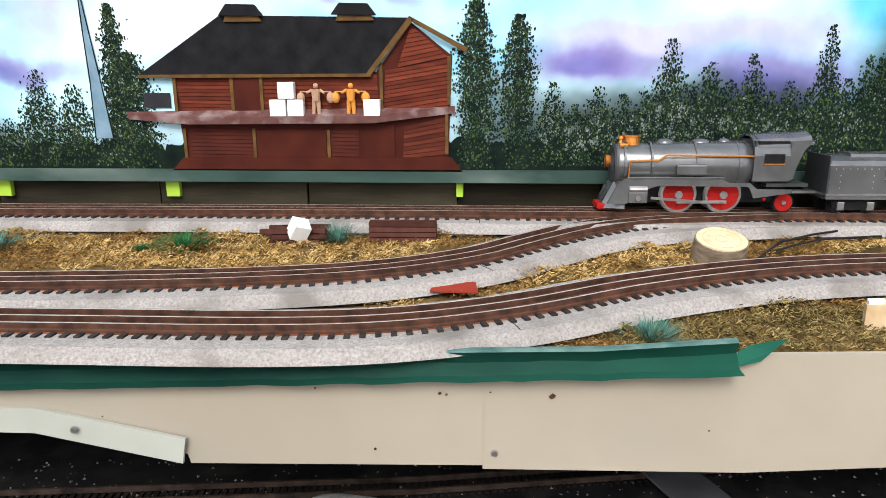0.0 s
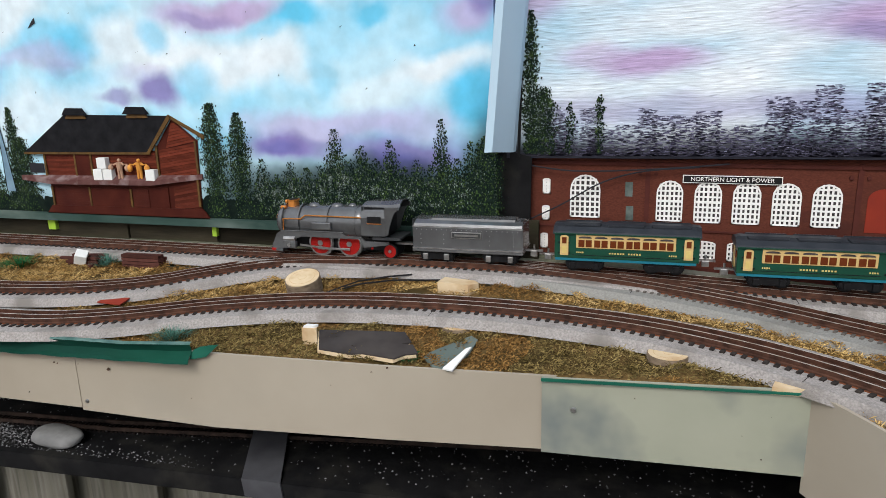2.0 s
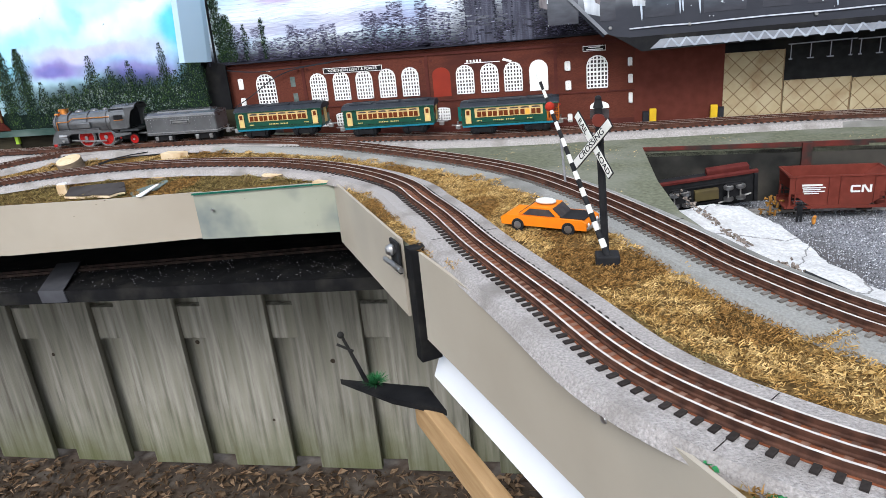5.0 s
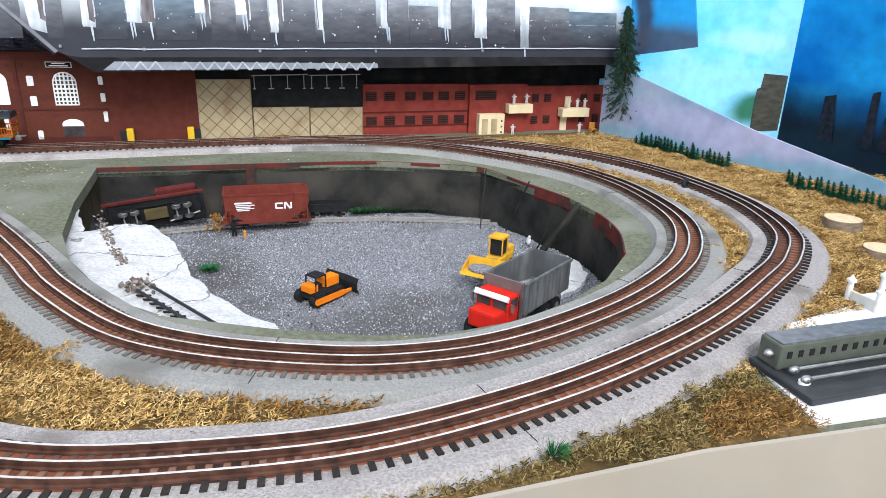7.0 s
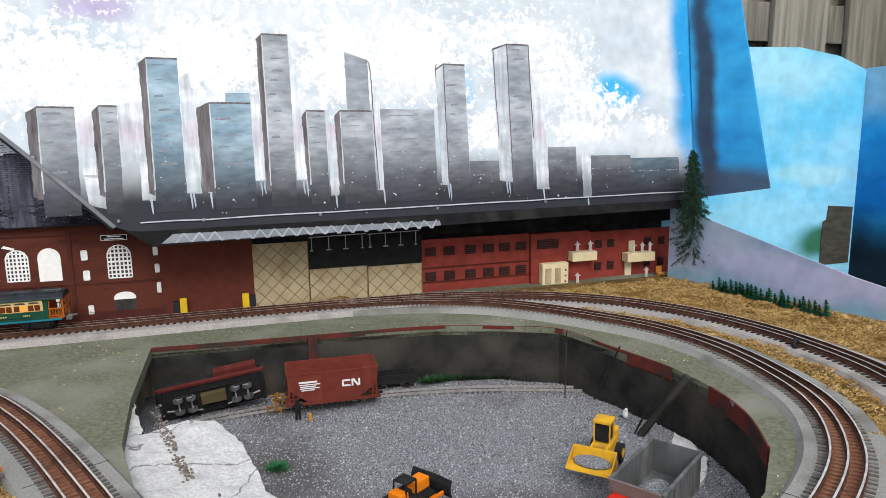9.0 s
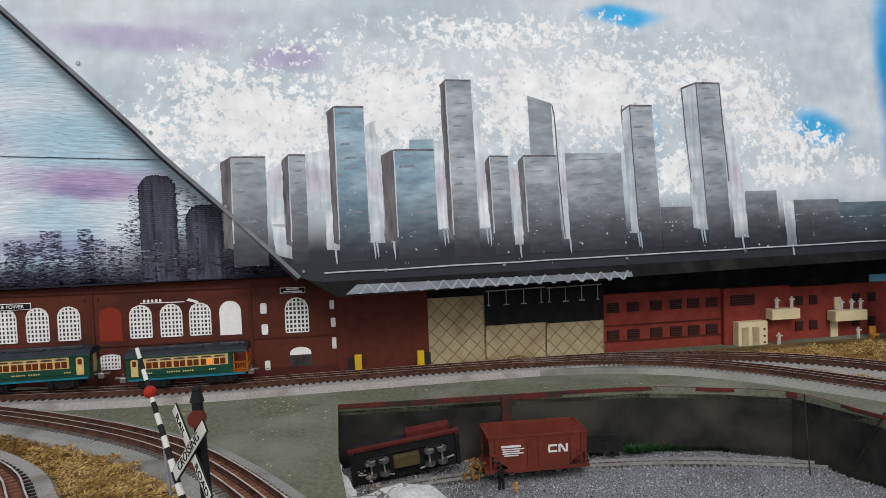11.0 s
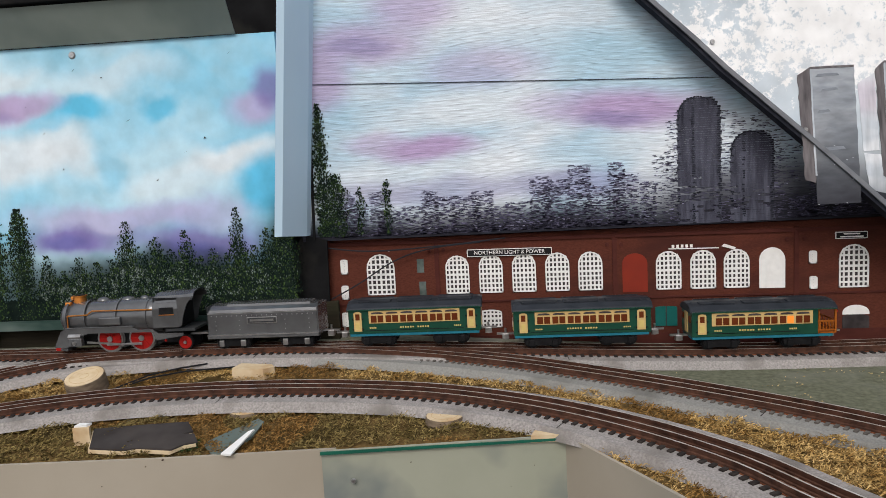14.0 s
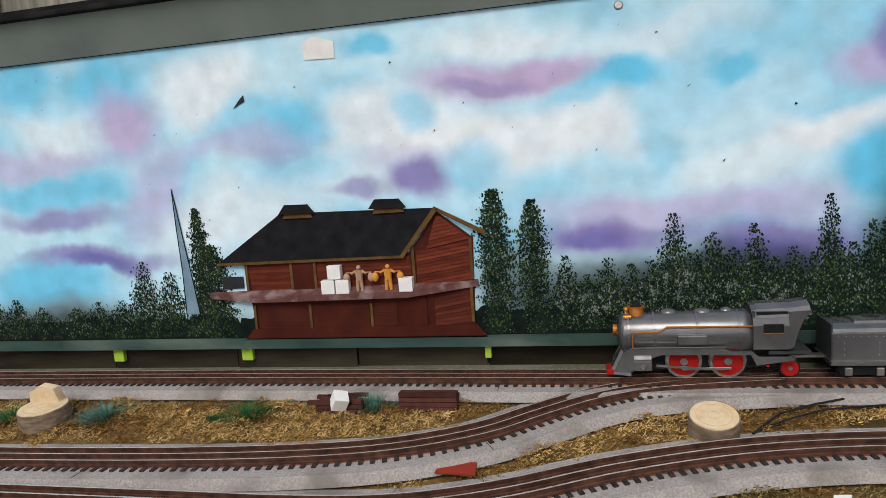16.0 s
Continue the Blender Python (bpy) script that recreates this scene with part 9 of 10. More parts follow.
def orange_car():
    a = math.atan2(0.248 - 0.298, 1.401 - 1.279)
    w = empty_thing("toy_car", "orange toy muscle car with black bonnet and roof trim", "toy car", at=Matrix.Translation((1.340, 0.292, land(1.34, 0.29) + 0.004)) @ Matrix.Rotation(a, 4, "Z"))
    body = [(-0.056, 0.008), (-0.057, 0.018), (-0.050, 0.0205), (-0.020, 0.0215), (-0.006, 0.0335), (-0.002, 0.034)]
    prof = [(-0.057, 0.007), (-0.058, 0.016), (-0.052, 0.0195), (0.050, 0.0195), (0.057, 0.016), (0.057, 0.007)]
    part("body", prism(bmesh.new(), prof, lambda u, v, d: (u, d - 0.0225, v), 0.045), M["orange"], w)
    part("roof", prism(bmesh.new(), [(-0.036, 0.0195), (-0.020, 0.0310), (0.010, 0.0310), (0.022, 0.0195)], lambda u, v, d: (u, d - 0.0185, v), 0.037), M["orange"], w)
    for s in (-1, 1):
        part("side_glass", prism(bmesh.new(), [(-0.029, 0.0205), (-0.018, 0.0290), (0.008, 0.0290), (0.016, 0.0205)], lambda u, v, d: (u, s * (0.0187 + d), v), 0.0006), M["pane"], w)
        for sx in (-0.034, 0.034):
            wh = part("wheel", cyl(bmesh.new(), (sx, s * 0.017, 0.0075), (sx, s * 0.0232, 0.0075), 0.0085, n=18), M["black_plastic"], w)
            part("rim", cyl(bmesh.new(), (sx, s * 0.0232, 0.0075), (sx, s * 0.0238, 0.0075), 0.005, n=12), M["steel"], wh)
        part("headlight", ball(bmesh.new(), 0.0565, s * 0.015, 0.013, 0.0025, u=8, v=6), M["print_white"], w)
    part("bonnet_panel", box(bmesh.new(), 0.036, 0, 0.0198, 0.034, 0.036, 0.0012), M["black_plastic"], w, "matt black bonnet")
    part("windscreen", prism(bmesh.new(), [(0.0115, 0.0300), (0.0225, 0.0200), (0.0232, 0.0204), (0.0122, 0.0306)], lambda u, v, d: (u, d - 0.016, v), 0.032), M["pane"], w)
    part("rear_glass", prism(bmesh.new(), [(-0.0215, 0.0300), (-0.0345, 0.0208), (-0.0352, 0.0212), (-0.0222, 0.0306)], lambda u, v, d: (u, d - 0.016, v), 0.032), M["pane"], w)
    part("bumper", box(bmesh.new(), 0.058, 0, 0.009, 0.003, 0.042, 0.004, bevel=0.001), M["steel"], w)
    part("roof_stone", ball(bmesh.new(), -0.004, 0, 0.0345, 0.014, 0.009, 0.004), M["sign_white"], w, "pale pebble on the roof")


orange_car()

# ---- loose scenery ----
M["cut_wood"] = mat("pale_cut_wood", (0.54, 0.41, 0.25), (0.64, 0.52, 0.35), 0.75, size=70, amount=0.8, third=(0.44, 0.29, 0.15), size3=26, bump=0.2)
M["ring"] = mat("growth_ring_brown", (0.44, 0.29, 0.14), (0.50, 0.34, 0.18), 0.75, size=60)
M["bark"] = mat("grey_birch_bark", (0.13, 0.095, 0.065), (0.24, 0.185, 0.13), 0.85, size=70, stretch=(1, 1, 3), bump=0.7)


def log_slice(x, y, r, h, label, tilt=(0, 0), z=0.0, name="log_slice"):
    e = empty_thing(name, label, "log slice", "wooden log slices", at=Matrix.Translation((x, y, land(x, y) + z)) @ Matrix.Rotation(tilt[0], 4, "X") @ Matrix.Rotation(tilt[1], 4, "Y"))
    bm = cyl(bmesh.new(), (0, 0, 0), (0, 0, h), r, r * 0.97, 28)
    for v in bm.verts:
        v.co *= 1 + 0.06 * noise.noise(Vector((v.co.x * 30, v.co.y * 30, x * 10)))
    part("bark", bm, M["bark"], e)
    bm = cyl(bmesh.new(), (0, 0, h * 0.9), (0, 0, h + 0.0008), r * 0.94, r * 0.92, 28)
    for v in bm.verts:
        v.co.x, v.co.y = v.co.x * (1 + 0.05 * noise.noise(Vector((v.co.x * 30, v.co.y * 30, x * 10)))), v.co.y * (1 + 0.05 * noise.noise(Vector((v.co.x * 30, v.co.y * 30, x * 10))))
    part("cut_face", bm, M["cut_wood"], e, "pale cut face with growth rings")
    for k in (1, 3):
        ringm = sweep(bmesh.new(), [(math.cos(a * math.pi / 14) * r * 0.23 * k, math.sin(a * math.pi / 14) * r * 0.23 * k, h + 0.0006) for a in range(28)], [(-0.0002, 0), (-0.0002, 0.0004), (0.0002, 0.0004), (0.0002, 0)], True)
        part("growth_ring", ringm, M["ring"], e)
    return e


log_slice(0.306, 0.748, 0.027, 0.030, "upright pale log slice standing in the dry moss", (0.28, 0.0), -0.004)
ch = log_slice(-0.560, 0.752, 0.034, 0.026, "small log carved with a raised back, lying in moss", (0.1, 0), 0, "carved_log")
part("raised_back", prism(bmesh.new(), [(-0.034, 0.02), (0.018, 0.02), (0.010, 0.046), (-0.012, 0.050), (-0.030, 0.040)], lambda u, v, d: (u, 0.012 + d, v), 0.012), M["cut_wood"], ch)
log_slice(0.817, 0.638, 0.023, 0.009, "thin round log slice lying in moss")
log_slice(0.560, 0.676, 0.021, 0.004, "thin round log slice half sunk in moss")
log_slice(2.620, 0.105, 0.028, 0.018, "pale log slice near the blue backdrop")
log_slice(2.568, -0.006, 0.025, 0.014, "brown log slice lying in straw")
mesh_thing("wood_block", prism(bmesh.new(), [(-0.028, -0.012), (0.018, -0.014), (0.030, 0.0), (0.022, 0.012), (-0.024, 0.014)], lambda u, v, d: (0.532 + u, 0.786 + v, land(0.532, 0.786) - 0.002 + d * (1 + 3 * (u < 0) * 0.05)), 0.015), M["cut_wood"], "split pale wood block in the moss", "wood block")
for x, y, r in ((0.935, 0.588, 0.020), (0.387, 0.606, 0.010)):
    mesh_thing("wood_chip", prism(bmesh.new(), [(-r, -r * 0.4), (r, -r * 0.3), (r * 0.8, r * 0.3), (-r * 0.7, r * 0.5)], lambda u, v, d: (x + u, y + v, land(x, y) + d), 0.008 if x > 0.5 else 0.022), M["cut_wood"], "small split wood chip at the layout's edge", "wood chip")
M["plate"] = mat("dark_hardboard", (0.035, 0.030, 0.028), (0.05, 0.044, 0.042), 0.6, size=30, third=(0.07, 0.06, 0.055), size3=10)
hb = empty_thing("hardboard_offcut", "dark hardboard offcut with torn pale edge lying on moss", "offcut")
OFFCUT = [(0.412, 0.578), (0.391, 0.622), (0.447, 0.629), (0.5035, 0.6345), (0.520, 0.612), (0.509, 0.605), (0.524, 0.606), (0.536, 0.588), (0.522, 0.583), (0.512, 0.572), (0.470, 0.577), (0.455, 0.573)]
part("face", prism(bmesh.new(), OFFCUT, lambda u, v, d: (u, v, land(u, v) + 0.009 + d), 0.002), M["plate"], hb)
part("torn_edge", prism(bmesh.new(), [(x - 0.0015, y - 0.001) for x, y in OFFCUT], lambda u, v, d: (u, v, land(u, v) + 0.005 + d), 0.004), M["cut_wood"], hb, "pale torn underside")
M["scrap"] = mat("dull_grey_green_metal", (0.11, 0.14, 0.125), (0.15, 0.18, 0.16), 0.5, 0.3, size=20)
mesh_thing("metal_scrap", prism(bmesh.new(), [(0.540, 0.592), (0.558, 0.615), (0.586, 0.648), (0.596, 0.640), (0.594, 0.606), (0.580, 0.566), (0.560, 0.570)], lambda u, v, d: (u, v, land(u, v) + 0.004 + d), 0.002), M["scrap"], "dull grey-green sheet metal scrap on moss", "scrap")
mesh_thing("white_chip", prism(bmesh.new(), [(0.574, 0.562), (0.586, 0.560), (0.597, 0.606), (0.591, 0.602)], lambda u, v, d: (u, v, land(u, v) + 0.008 + 0.10 * (v - 0.56) + d), 0.002), M["white_paint"], "white triangular card chip on the moss", "chip")
mesh_thing("white_chip", prism(bmesh.new(), [(0.379, 0.603), (0.393, 0.605), (0.396, 0.611), (0.381, 0.610)], lambda u, v, d: (u, v, land(u, v) + 0.0215 + d), 0.003), M["white_paint"], "white torn card chip by the hardboard", "chip")
mesh_thing("red_card", prism(bmesh.new(), [(0.014, 0.648), (0.058, 0.645), (0.056, 0.668), (0.018, 0.670)], lambda u, v, d: (u, v, land(u, v) + 0.006 + 0.15 * abs(u - 0.036) + d), 0.0015), M["red_door"], "bent red card lying on the roadbed edge", "card")
M["dark_stick"] = mat("dark_red_brown_stick", (0.055, 0.022, 0.018), (0.085, 0.034, 0.026), 0.8, size=60, obj_random=0.3)
rnd = random.Random(9)
for cx, cy, n, lab in ((-0.145, 0.795, 12, "pile of dark brown lumber sticks"), (-0.025, 0.803, 14, "stack of dark red-brown lumber on a skid")):
    st = empty_thing("lumber_pile", lab, "lumber pile", "lumber piles", at=Matrix.Translation((cx, cy, land(cx, cy))))
    for i in range(n):
        tidy = cx > -0.1
        part("stick", box(bmesh.new(), (0 if tidy else rnd.uniform(-0.012, 0.012)), -0.012 + (i % 4) * 0.008, 0.003 + (i // 4) * 0.006, 0.075 if tidy else rnd.uniform(0.05, 0.075), 0.006, 0.005, Matrix.Rotation(0 if tidy else rnd.uniform(-0.25, 0.25), 4, "Z")), M["dark_stick"], st)
mesh_thing("white_cube", box(bmesh.new(), 0, 0, 0, 0.019, 0.019, 0.019, bevel=0.0008), M["white_paint"], "white block carton on the lumber pile", "carton", at=Matrix.Translation((-0.139, 0.780, land(-0.139, 0.78) + 0.020)) @ Euler((0.5, 0.3, 0.6)).to_matrix().to_4x4())
bm = bmesh.new()
for pts in ([(0.345, 0.740, 0.006), (0.38, 0.775, 0.010), (0.42, 0.792, 0.012), (0.455, 0.805, 0.012)], [(0.352, 0.752, 0.004), (0.39, 0.762, 0.012), (0.43, 0.785, 0.010), (0.50, 0.80, 0.008)]):
    for a, b in zip(pts, pts[1:]):
        cyl(bm, (a[0], a[1], land(a[0], a[1]) + a[2]), (b[0], b[1], land(b[0], b[1]) + b[2]), 0.0013, n=6)
mesh_thing("wire", bm, M["black_plastic"], "bent black twigs of wire in the moss", "wire", kind="stuff")

# accessory with rods on the white board
M["olive"] = mat("olive_grey_enamel", (0.085, 0.095, 0.075), (0.11, 0.12, 0.095), 0.4, 0.2, size=60)
mesh_thing("white_board", prism(bmesh.new(), [(2.155, -0.290), (2.30, -0.302), (2.52, -0.315), (2.52, -0.10), (2.27, -0.140), (2.178, -0.195)], lambda u, v, d: (u, v, land(u, v) + d), 0.003), M["white_board"], "white card lying under the trackside accessory", "card")
acc = empty_thing("trackside_accessory", "olive grey tinplate accessory with slotted housing and two rods", "accessory", at=Matrix.Translation((2.280, -0.236, land(2.28, -0.23) + 0.003)) @ Matrix.Rotation(-0.03, 4, "Z") @ Matrix.Diagonal((1.03, 0.72, 0.74, 1)))
part("base", box(bmesh.new(), 0, 0, 0.005, 0.215, 0.105, 0.010, bevel=0.003), M["gun_dark"], acc)
hs_ = part("housing", box(bmesh.new(), 0.0, 0.030, 0.027, 0.205, 0.036, 0.034, bevel=0.003), M["olive"], acc)
part("housing_top", box(bmesh.new(), 0.0, 0.030, 0.0448, 0.200, 0.032, 0.0016), M["steel"], hs_, "bright worn metal top")
for k in range(16):
    part("slot", box(bmesh.new(), -0.092 + k * 0.0122, 0.0117, 0.030, 0.005, 0.0012, 0.009), M["black_plastic"], hs_)
for yy, zz in ((-0.002, 0.018), (-0.022, 0.016)):
    rd = part("rod", cyl(bmesh.new(), (-0.092, yy, zz), (0.10, yy, zz), 0.0028, n=10), M["steel"], acc)
    part("rod_knob", ball(bmesh.new(), -0.094, yy, zz, 0.0055), M["steel"], rd)
part("end_knob", ball(bmesh.new(), -0.104, 0.026, 0.028, 0.006), M["steel"], acc)
part("terminal", cyl(bmesh.new(), (-0.094, -0.020, 0.010), (-0.094, -0.020, 0.014), 0.006, n=12), M["print_white"], acc)
pat = empty_thing("toy_patio", "white cobbled toy patio with little turrets", "toy patio", at=Matrix.Translation((2.42, -0.125, land(2.42, -0.125) + 0.003)) @ Matrix.Scale(0.62, 4))
part("paving", box(bmesh.new(), 0, 0, 0.003, 0.085, 0.06, 0.006), M["white_board"], pat)
rnd = random.Random(6)
for k in range(26):
    part("cobble", cyl(bmesh.new(), (-0.036 + (k % 7) * 0.012, -0.024 + (k // 7) * 0.014, 0.005), (-0.036 + (k % 7) * 0.012, -0.024 + (k // 7) * 0.014, 0.0068), rnd.uniform(0.004, 0.0055), n=7), M["sign_white"], pat)
for sx, sy in ((-0.042, -0.03), (-0.042, 0.03), (0.042, 0.03)):
    tu = part("turret", cyl(bmesh.new(), (sx, sy, 0), (sx, sy, 0.036), 0.006, 0.005, 10), M["sign_white"], pat)
    part("turret_top", cyl(cyl(bmesh.new(), (sx, sy, 0.036), (sx, sy, 0.041), 0.0085, 0.0085, 10), (sx, sy, 0.041), (sx, sy, 0.05), 0.006, 0.0005, 10), M["sign_white"], tu)
part("low_wall", box(bmesh.new(), -0.042, 0, 0.010, 0.004, 0.055, 0.020), M["sign_white"], pat)
bm = bmesh.new()
sweep(bm, [(math.cos(a * math.pi / 12) * 0.008, math.sin(a * math.pi / 12) * 0.008, 0) for a in range(24)], [(0.004 * math.cos(k * math.pi / 4), 0.004 * math.sin(k * math.pi / 4)) for k in range(8)], True)
mesh_thing("rubber_ring", bm, M["black_plastic"], "small black rubber ring standing in the straw", "rubber ring", at=Matrix.Translation((2.515, 0.345, land(2.5, 0.34) + 0.013)) @ Euler((1.4, 0, 0.5)).to_matrix().to_4x4(), smooth=True)

# spruce
M["spruce"] = mat("dark_spruce_needle", (0.012, 0.035, 0.022), (0.03, 0.065, 0.04), 0.8, size=90, island=0.4)
M["spruce_bark"] = mat("dark_bark", (0.05, 0.035, 0.025), (0.08, 0.06, 0.045), 0.85, size=60)


def spruce():
    base, tip = Vector((2.702, 0.838, land(2.7, 0.84))), Vector((2.640, 0.782, 1.300))
    t = empty_thing("model_spruce", "tall sparse dark green model spruce with drooping branches", "tree")
    part("trunk", cyl(bmesh.new(), base, tip, 0.004, 0.0006, 8), M["spruce_bark"], t)
    rnd = random.Random(77)
    vv, fl = [], []
    bmb = bmesh.new()
    for i in range(230):
        k = 0.24 + 0.75 * (i / 230)
        o = base.lerp(tip, k)
        a = i * 2.399 + rnd.uniform(-0.3, 0.3)
        reach = 0.066 * (1 - k) ** 0.75 * rnd.uniform(0.55, 1.15) + 0.004
        end = o + Vector((math.cos(a) * reach, math.sin(a) * reach, -reach * rnd.uniform(0.35, 0.8)))
        if i % 2 == 0:
            cyl(bmb, o, end, 0.0008, 0.0003, 4)
        n = int(20 + reach * 650)
        for j in range(n):
            f = rnd.random() ** 0.7
            p = o.lerp(end, f) + Vector((rnd.gauss(0, 0.0018), rnd.gauss(0, 0.0018), rnd.gauss(0, 0.0015)))
            d = Vector((rnd.gauss(0, 1), rnd.gauss(0, 1), -1.0)).normalized() * rnd.uniform(0.004, 0.009)
            s = d.cross(Vector((rnd.random(), rnd.random(), 0.3))).normalized() * 0.0009
            q = len(vv)
            vv += [tuple(p - s), tuple(p + s), tuple(p + d)]
            fl.append((q, q + 1, q + 2))
    part("branch", bmb, M["spruce_bark"], t)
    me = bpy.data.meshes.new("crown")
    me.from_pydata(vv, [], fl)
    me.materials.append(M["spruce"])
    c = new("crown", me)
    c.parent = t


spruce()


def little_tree(seed):
    """A bottle-brush tree about two centimetres high."""
    rnd = random.Random(seed)
    vv, fl = [], []
    for i in range(420):
        k = rnd.random() ** 1.2
        r = 0.0098 * (1 - k) ** 0.8 + 0.0008
        a = rnd.uniform(0, 6.283)
        p = Vector((0, 0, 0.004 + k * 0.019))
        d = Vector((math.cos(a) * r, math.sin(a) * r, 0.0015 - r * 0.3))
        s = Vector((-math.sin(a), math.cos(a), 0.3)) * 0.0007
        q = len(vv)
        vv += [tuple(p - s), tuple(p + s), tuple(p + d)]
        fl.append((q, q + 1, q + 2))
    t = empty_thing("miniature_tree", "tiny dark green bottle-brush tree in a row", "miniature tree", "miniature trees along the backdrop")
    part("trunk", cyl(bmesh.new(), (0, 0, 0), (0, 0, 0.008), 0.001, n=6), M["spruce_bark"], t)
    me = bpy.data.meshes.new("crown")
    me.from_pydata(vv, [], fl)
    me.materials.append(M["mini_green"])
    new("crown", me).parent = t
    return t


M["mini_green"] = mat("bottle_brush_green", (0.012, 0.085, 0.045), (0.03, 0.13, 0.07), 0.8, size=120, island=0.35)
first = little_tree(1)
first.matrix_basis = pose(2.672, 0.735, land(2.67, 0.73))
rnd = random.Random(12)
for (a, b, n) in (((2.676, 0.720), (2.722, 0.470), 24), ((2.735, 0.335), (2.805, 0.05), 26)):
    for i in range(n):
        x, y = a[0] + (b[0] - a[0]) * i / n + rnd.uniform(-0.004, 0.004), a[1] + (b[1] - a[1]) * i / n
        copy_thing(first, pose(x, y, land(x, y)) @ Matrix.Scale(rnd.uniform(1.1, 1.6), 4))

# tufts
M["tuft_blue"] = mat("blue_green_tuft", (0.06, 0.17, 0.13), (0.13, 0.25, 0.20), 0.8, size=120, island=0.5)
M["tuft_dull"] = mat("dull_green_weed", (0.015, 0.055, 0.02), (0.05, 0.11, 0.045), 0.85, size=120, island=0.6)
M["tuft_green"] = mat("grass_green_tuft", (0.016, 0.095, 0.032), (0.04, 0.16, 0.055), 0.8, size=120, island=0.5)


def tuft(x, y, z, r, h, material, seed, label):
    rnd = random.Random(seed)
    vv, fl = [], []
    for i in range(int(260 + r * 6000)):
        a, q = rnd.uniform(0, 6.283), rnd.random() ** 0.6
        o = Vector((math.cos(a) * r * q * 0.5, math.sin(a) * r * q * 0.5, 0))
        e = o + Vector((math.cos(a) * r * q * 0.8 + rnd.gauss(0, r * 0.15), math.sin(a) * r * q * 0.8 + rnd.gauss(0, r * 0.15), h * rnd.uniform(0.35, 1.0) * (1 - 0.5 * q)))
        s = Vector((-math.sin(a), math.cos(a), 0)) * 0.0006
        k = len(vv)
        vv += [tuple(o - s), tuple(o + s), tuple(e)]
        fl.append((k, k + 1, k + 2))
    me = bpy.data.meshes.new("tuft")
    me.from_pydata(vv, [], fl)
    me.materials.append(material)
    ob = new("tuft", me)
    ob.matrix_basis = pose(x, y, z)
    tagged(ob, label, "tuft", "foam and fibre tufts")


for i, (x, y, r, h, k) in enumerate([(-0.265, 0.768, 0.036, 0.026, 1), (-0.478, 0.765, 0.040, 0.028, 0), (-0.098, 0.795, 0.028, 0.03, 0), (-0.62, 0.755, 0.035, 0.026, 1), (0.197, 0.583, 0.026, 0.024, 0), (0.52, 0.592, 0.018, 0.010, 1),
                                     (-0.31, 0.762, 0.012, 0.01, 1), (0.13, 0.80, 0.016, 0.012, 1)]):
    tuft(x, y, land(x, y) + 0.002, r, h, M["tuft_green" if k else "tuft_blue"], 200 + i, "grass green fibre tuft in the dry moss" if k else "blue-green fibre tuft in the dry moss")
for i, (x, y, r, h) in enumerate([(1.93, -0.262, 0.014, 0.016), (1.36, 0.335, 0.012, 0.008)]):
    tuft(x, y, land(x, y) + 0.002, r, h, M["tuft_green"], 230 + i, "bright green foam clump at the layout's front edge")
M["foam_green"] = mat("green_foam_scatter", (0.010, 0.075, 0.026), (0.03, 0.14, 0.05), 0.9, size=120, island=0.6)
M["bark_chip"] = mat("brown_bark_chip", (0.20, 0.10, 0.045), (0.34, 0.20, 0.10), 0.9, size=120, island=0.5)
rnd = random.Random(77)
vv, fl, fm = [], [], []
while len(fl) < 5200:
    x, y = rnd.uniform(1.44, 1.70), rnd.uniform(-0.29, -0.10)
    n = noise.noise(Vector((x * 38, y * 38, 2)))
    if not inside((x, y), TABLE) or poly_dist((x, y), MAIN, False) < 0.052 or poly_dist((x, y), FRONT, False) > 0.085 or n < -0.15 - 0.5 * (1.60 - x) * (x > 1.5):
        continue
    mi = 1 if rnd.random() < 0.09 else 0
    z, o = land(x, y) + 0.002 + rnd.random() * (0.004 + 0.012 * max(0, n)), len(vv)
    l, a, b = rnd.uniform(0.0012, 0.0032) * (1.5 if mi else 1), rnd.uniform(0, 6.283), rnd.uniform(-1.0, 1.0)
    u = Vector((math.cos(a), math.sin(a), 0.5 * b)) * l
    w = Vector((-math.sin(a), math.cos(a), rnd.uniform(-0.6, 0.6))) * l * (0.4 if mi else 0.75)
    p = Vector((x, y, z))
    vv += [tuple(p - u), tuple(p - w), tuple(p + u), tuple(p + w)]
    fl.append((o, o + 1, o + 2, o + 3))
    fm.append(mi)
tagged(new("foam_scatter", dab_mesh("foam_scatter", vv, fl, fm, [M["foam_green"], M["bark_chip"]])), "green foam foliage mixed with brown bark chips", "foam foliage", kind="stuff")
tuft(1.63, -0.268, land(1.63, -0.27), 0.02, 0.022, M["tuft_blue"], 240, "pale blue-green fibre tuft at the front edge")
tuft(1.690, 0.428, PIT_Z + 0.003, 0.018, 0.010, M["tuft_green"], 241, "green foam clump on the pit floor")
for i in range(12):
    x = 1.98 + i * 0.022
    tuft(x, 0.672 - 0.35 * max(0, x - 2.06), PIT_Z + 0.003, 0.019, 0.018, M["tuft_dull"], 250 + i, "green foam weeds along the pit wall")
tuft(1.085, 0.272, 0.764, 0.018, 0.016, M["tuft_green"], 262, "green foam clump on the small shelf")

# green flashing and bracket on the fascia
M["flashing_lip"] = mat("worn_teal_edge", (0.10, 0.22, 0.20), (0.22, 0.36, 0.33), 0.45, size=60)
FLASH = [(-1.5, 0.930, 0.952), (-0.335, 0.945, 0.968), (-0.07, 0.952, 0.976), (0.15, 0.958, 0.980), (0.253, 0.9645, 0.988)]


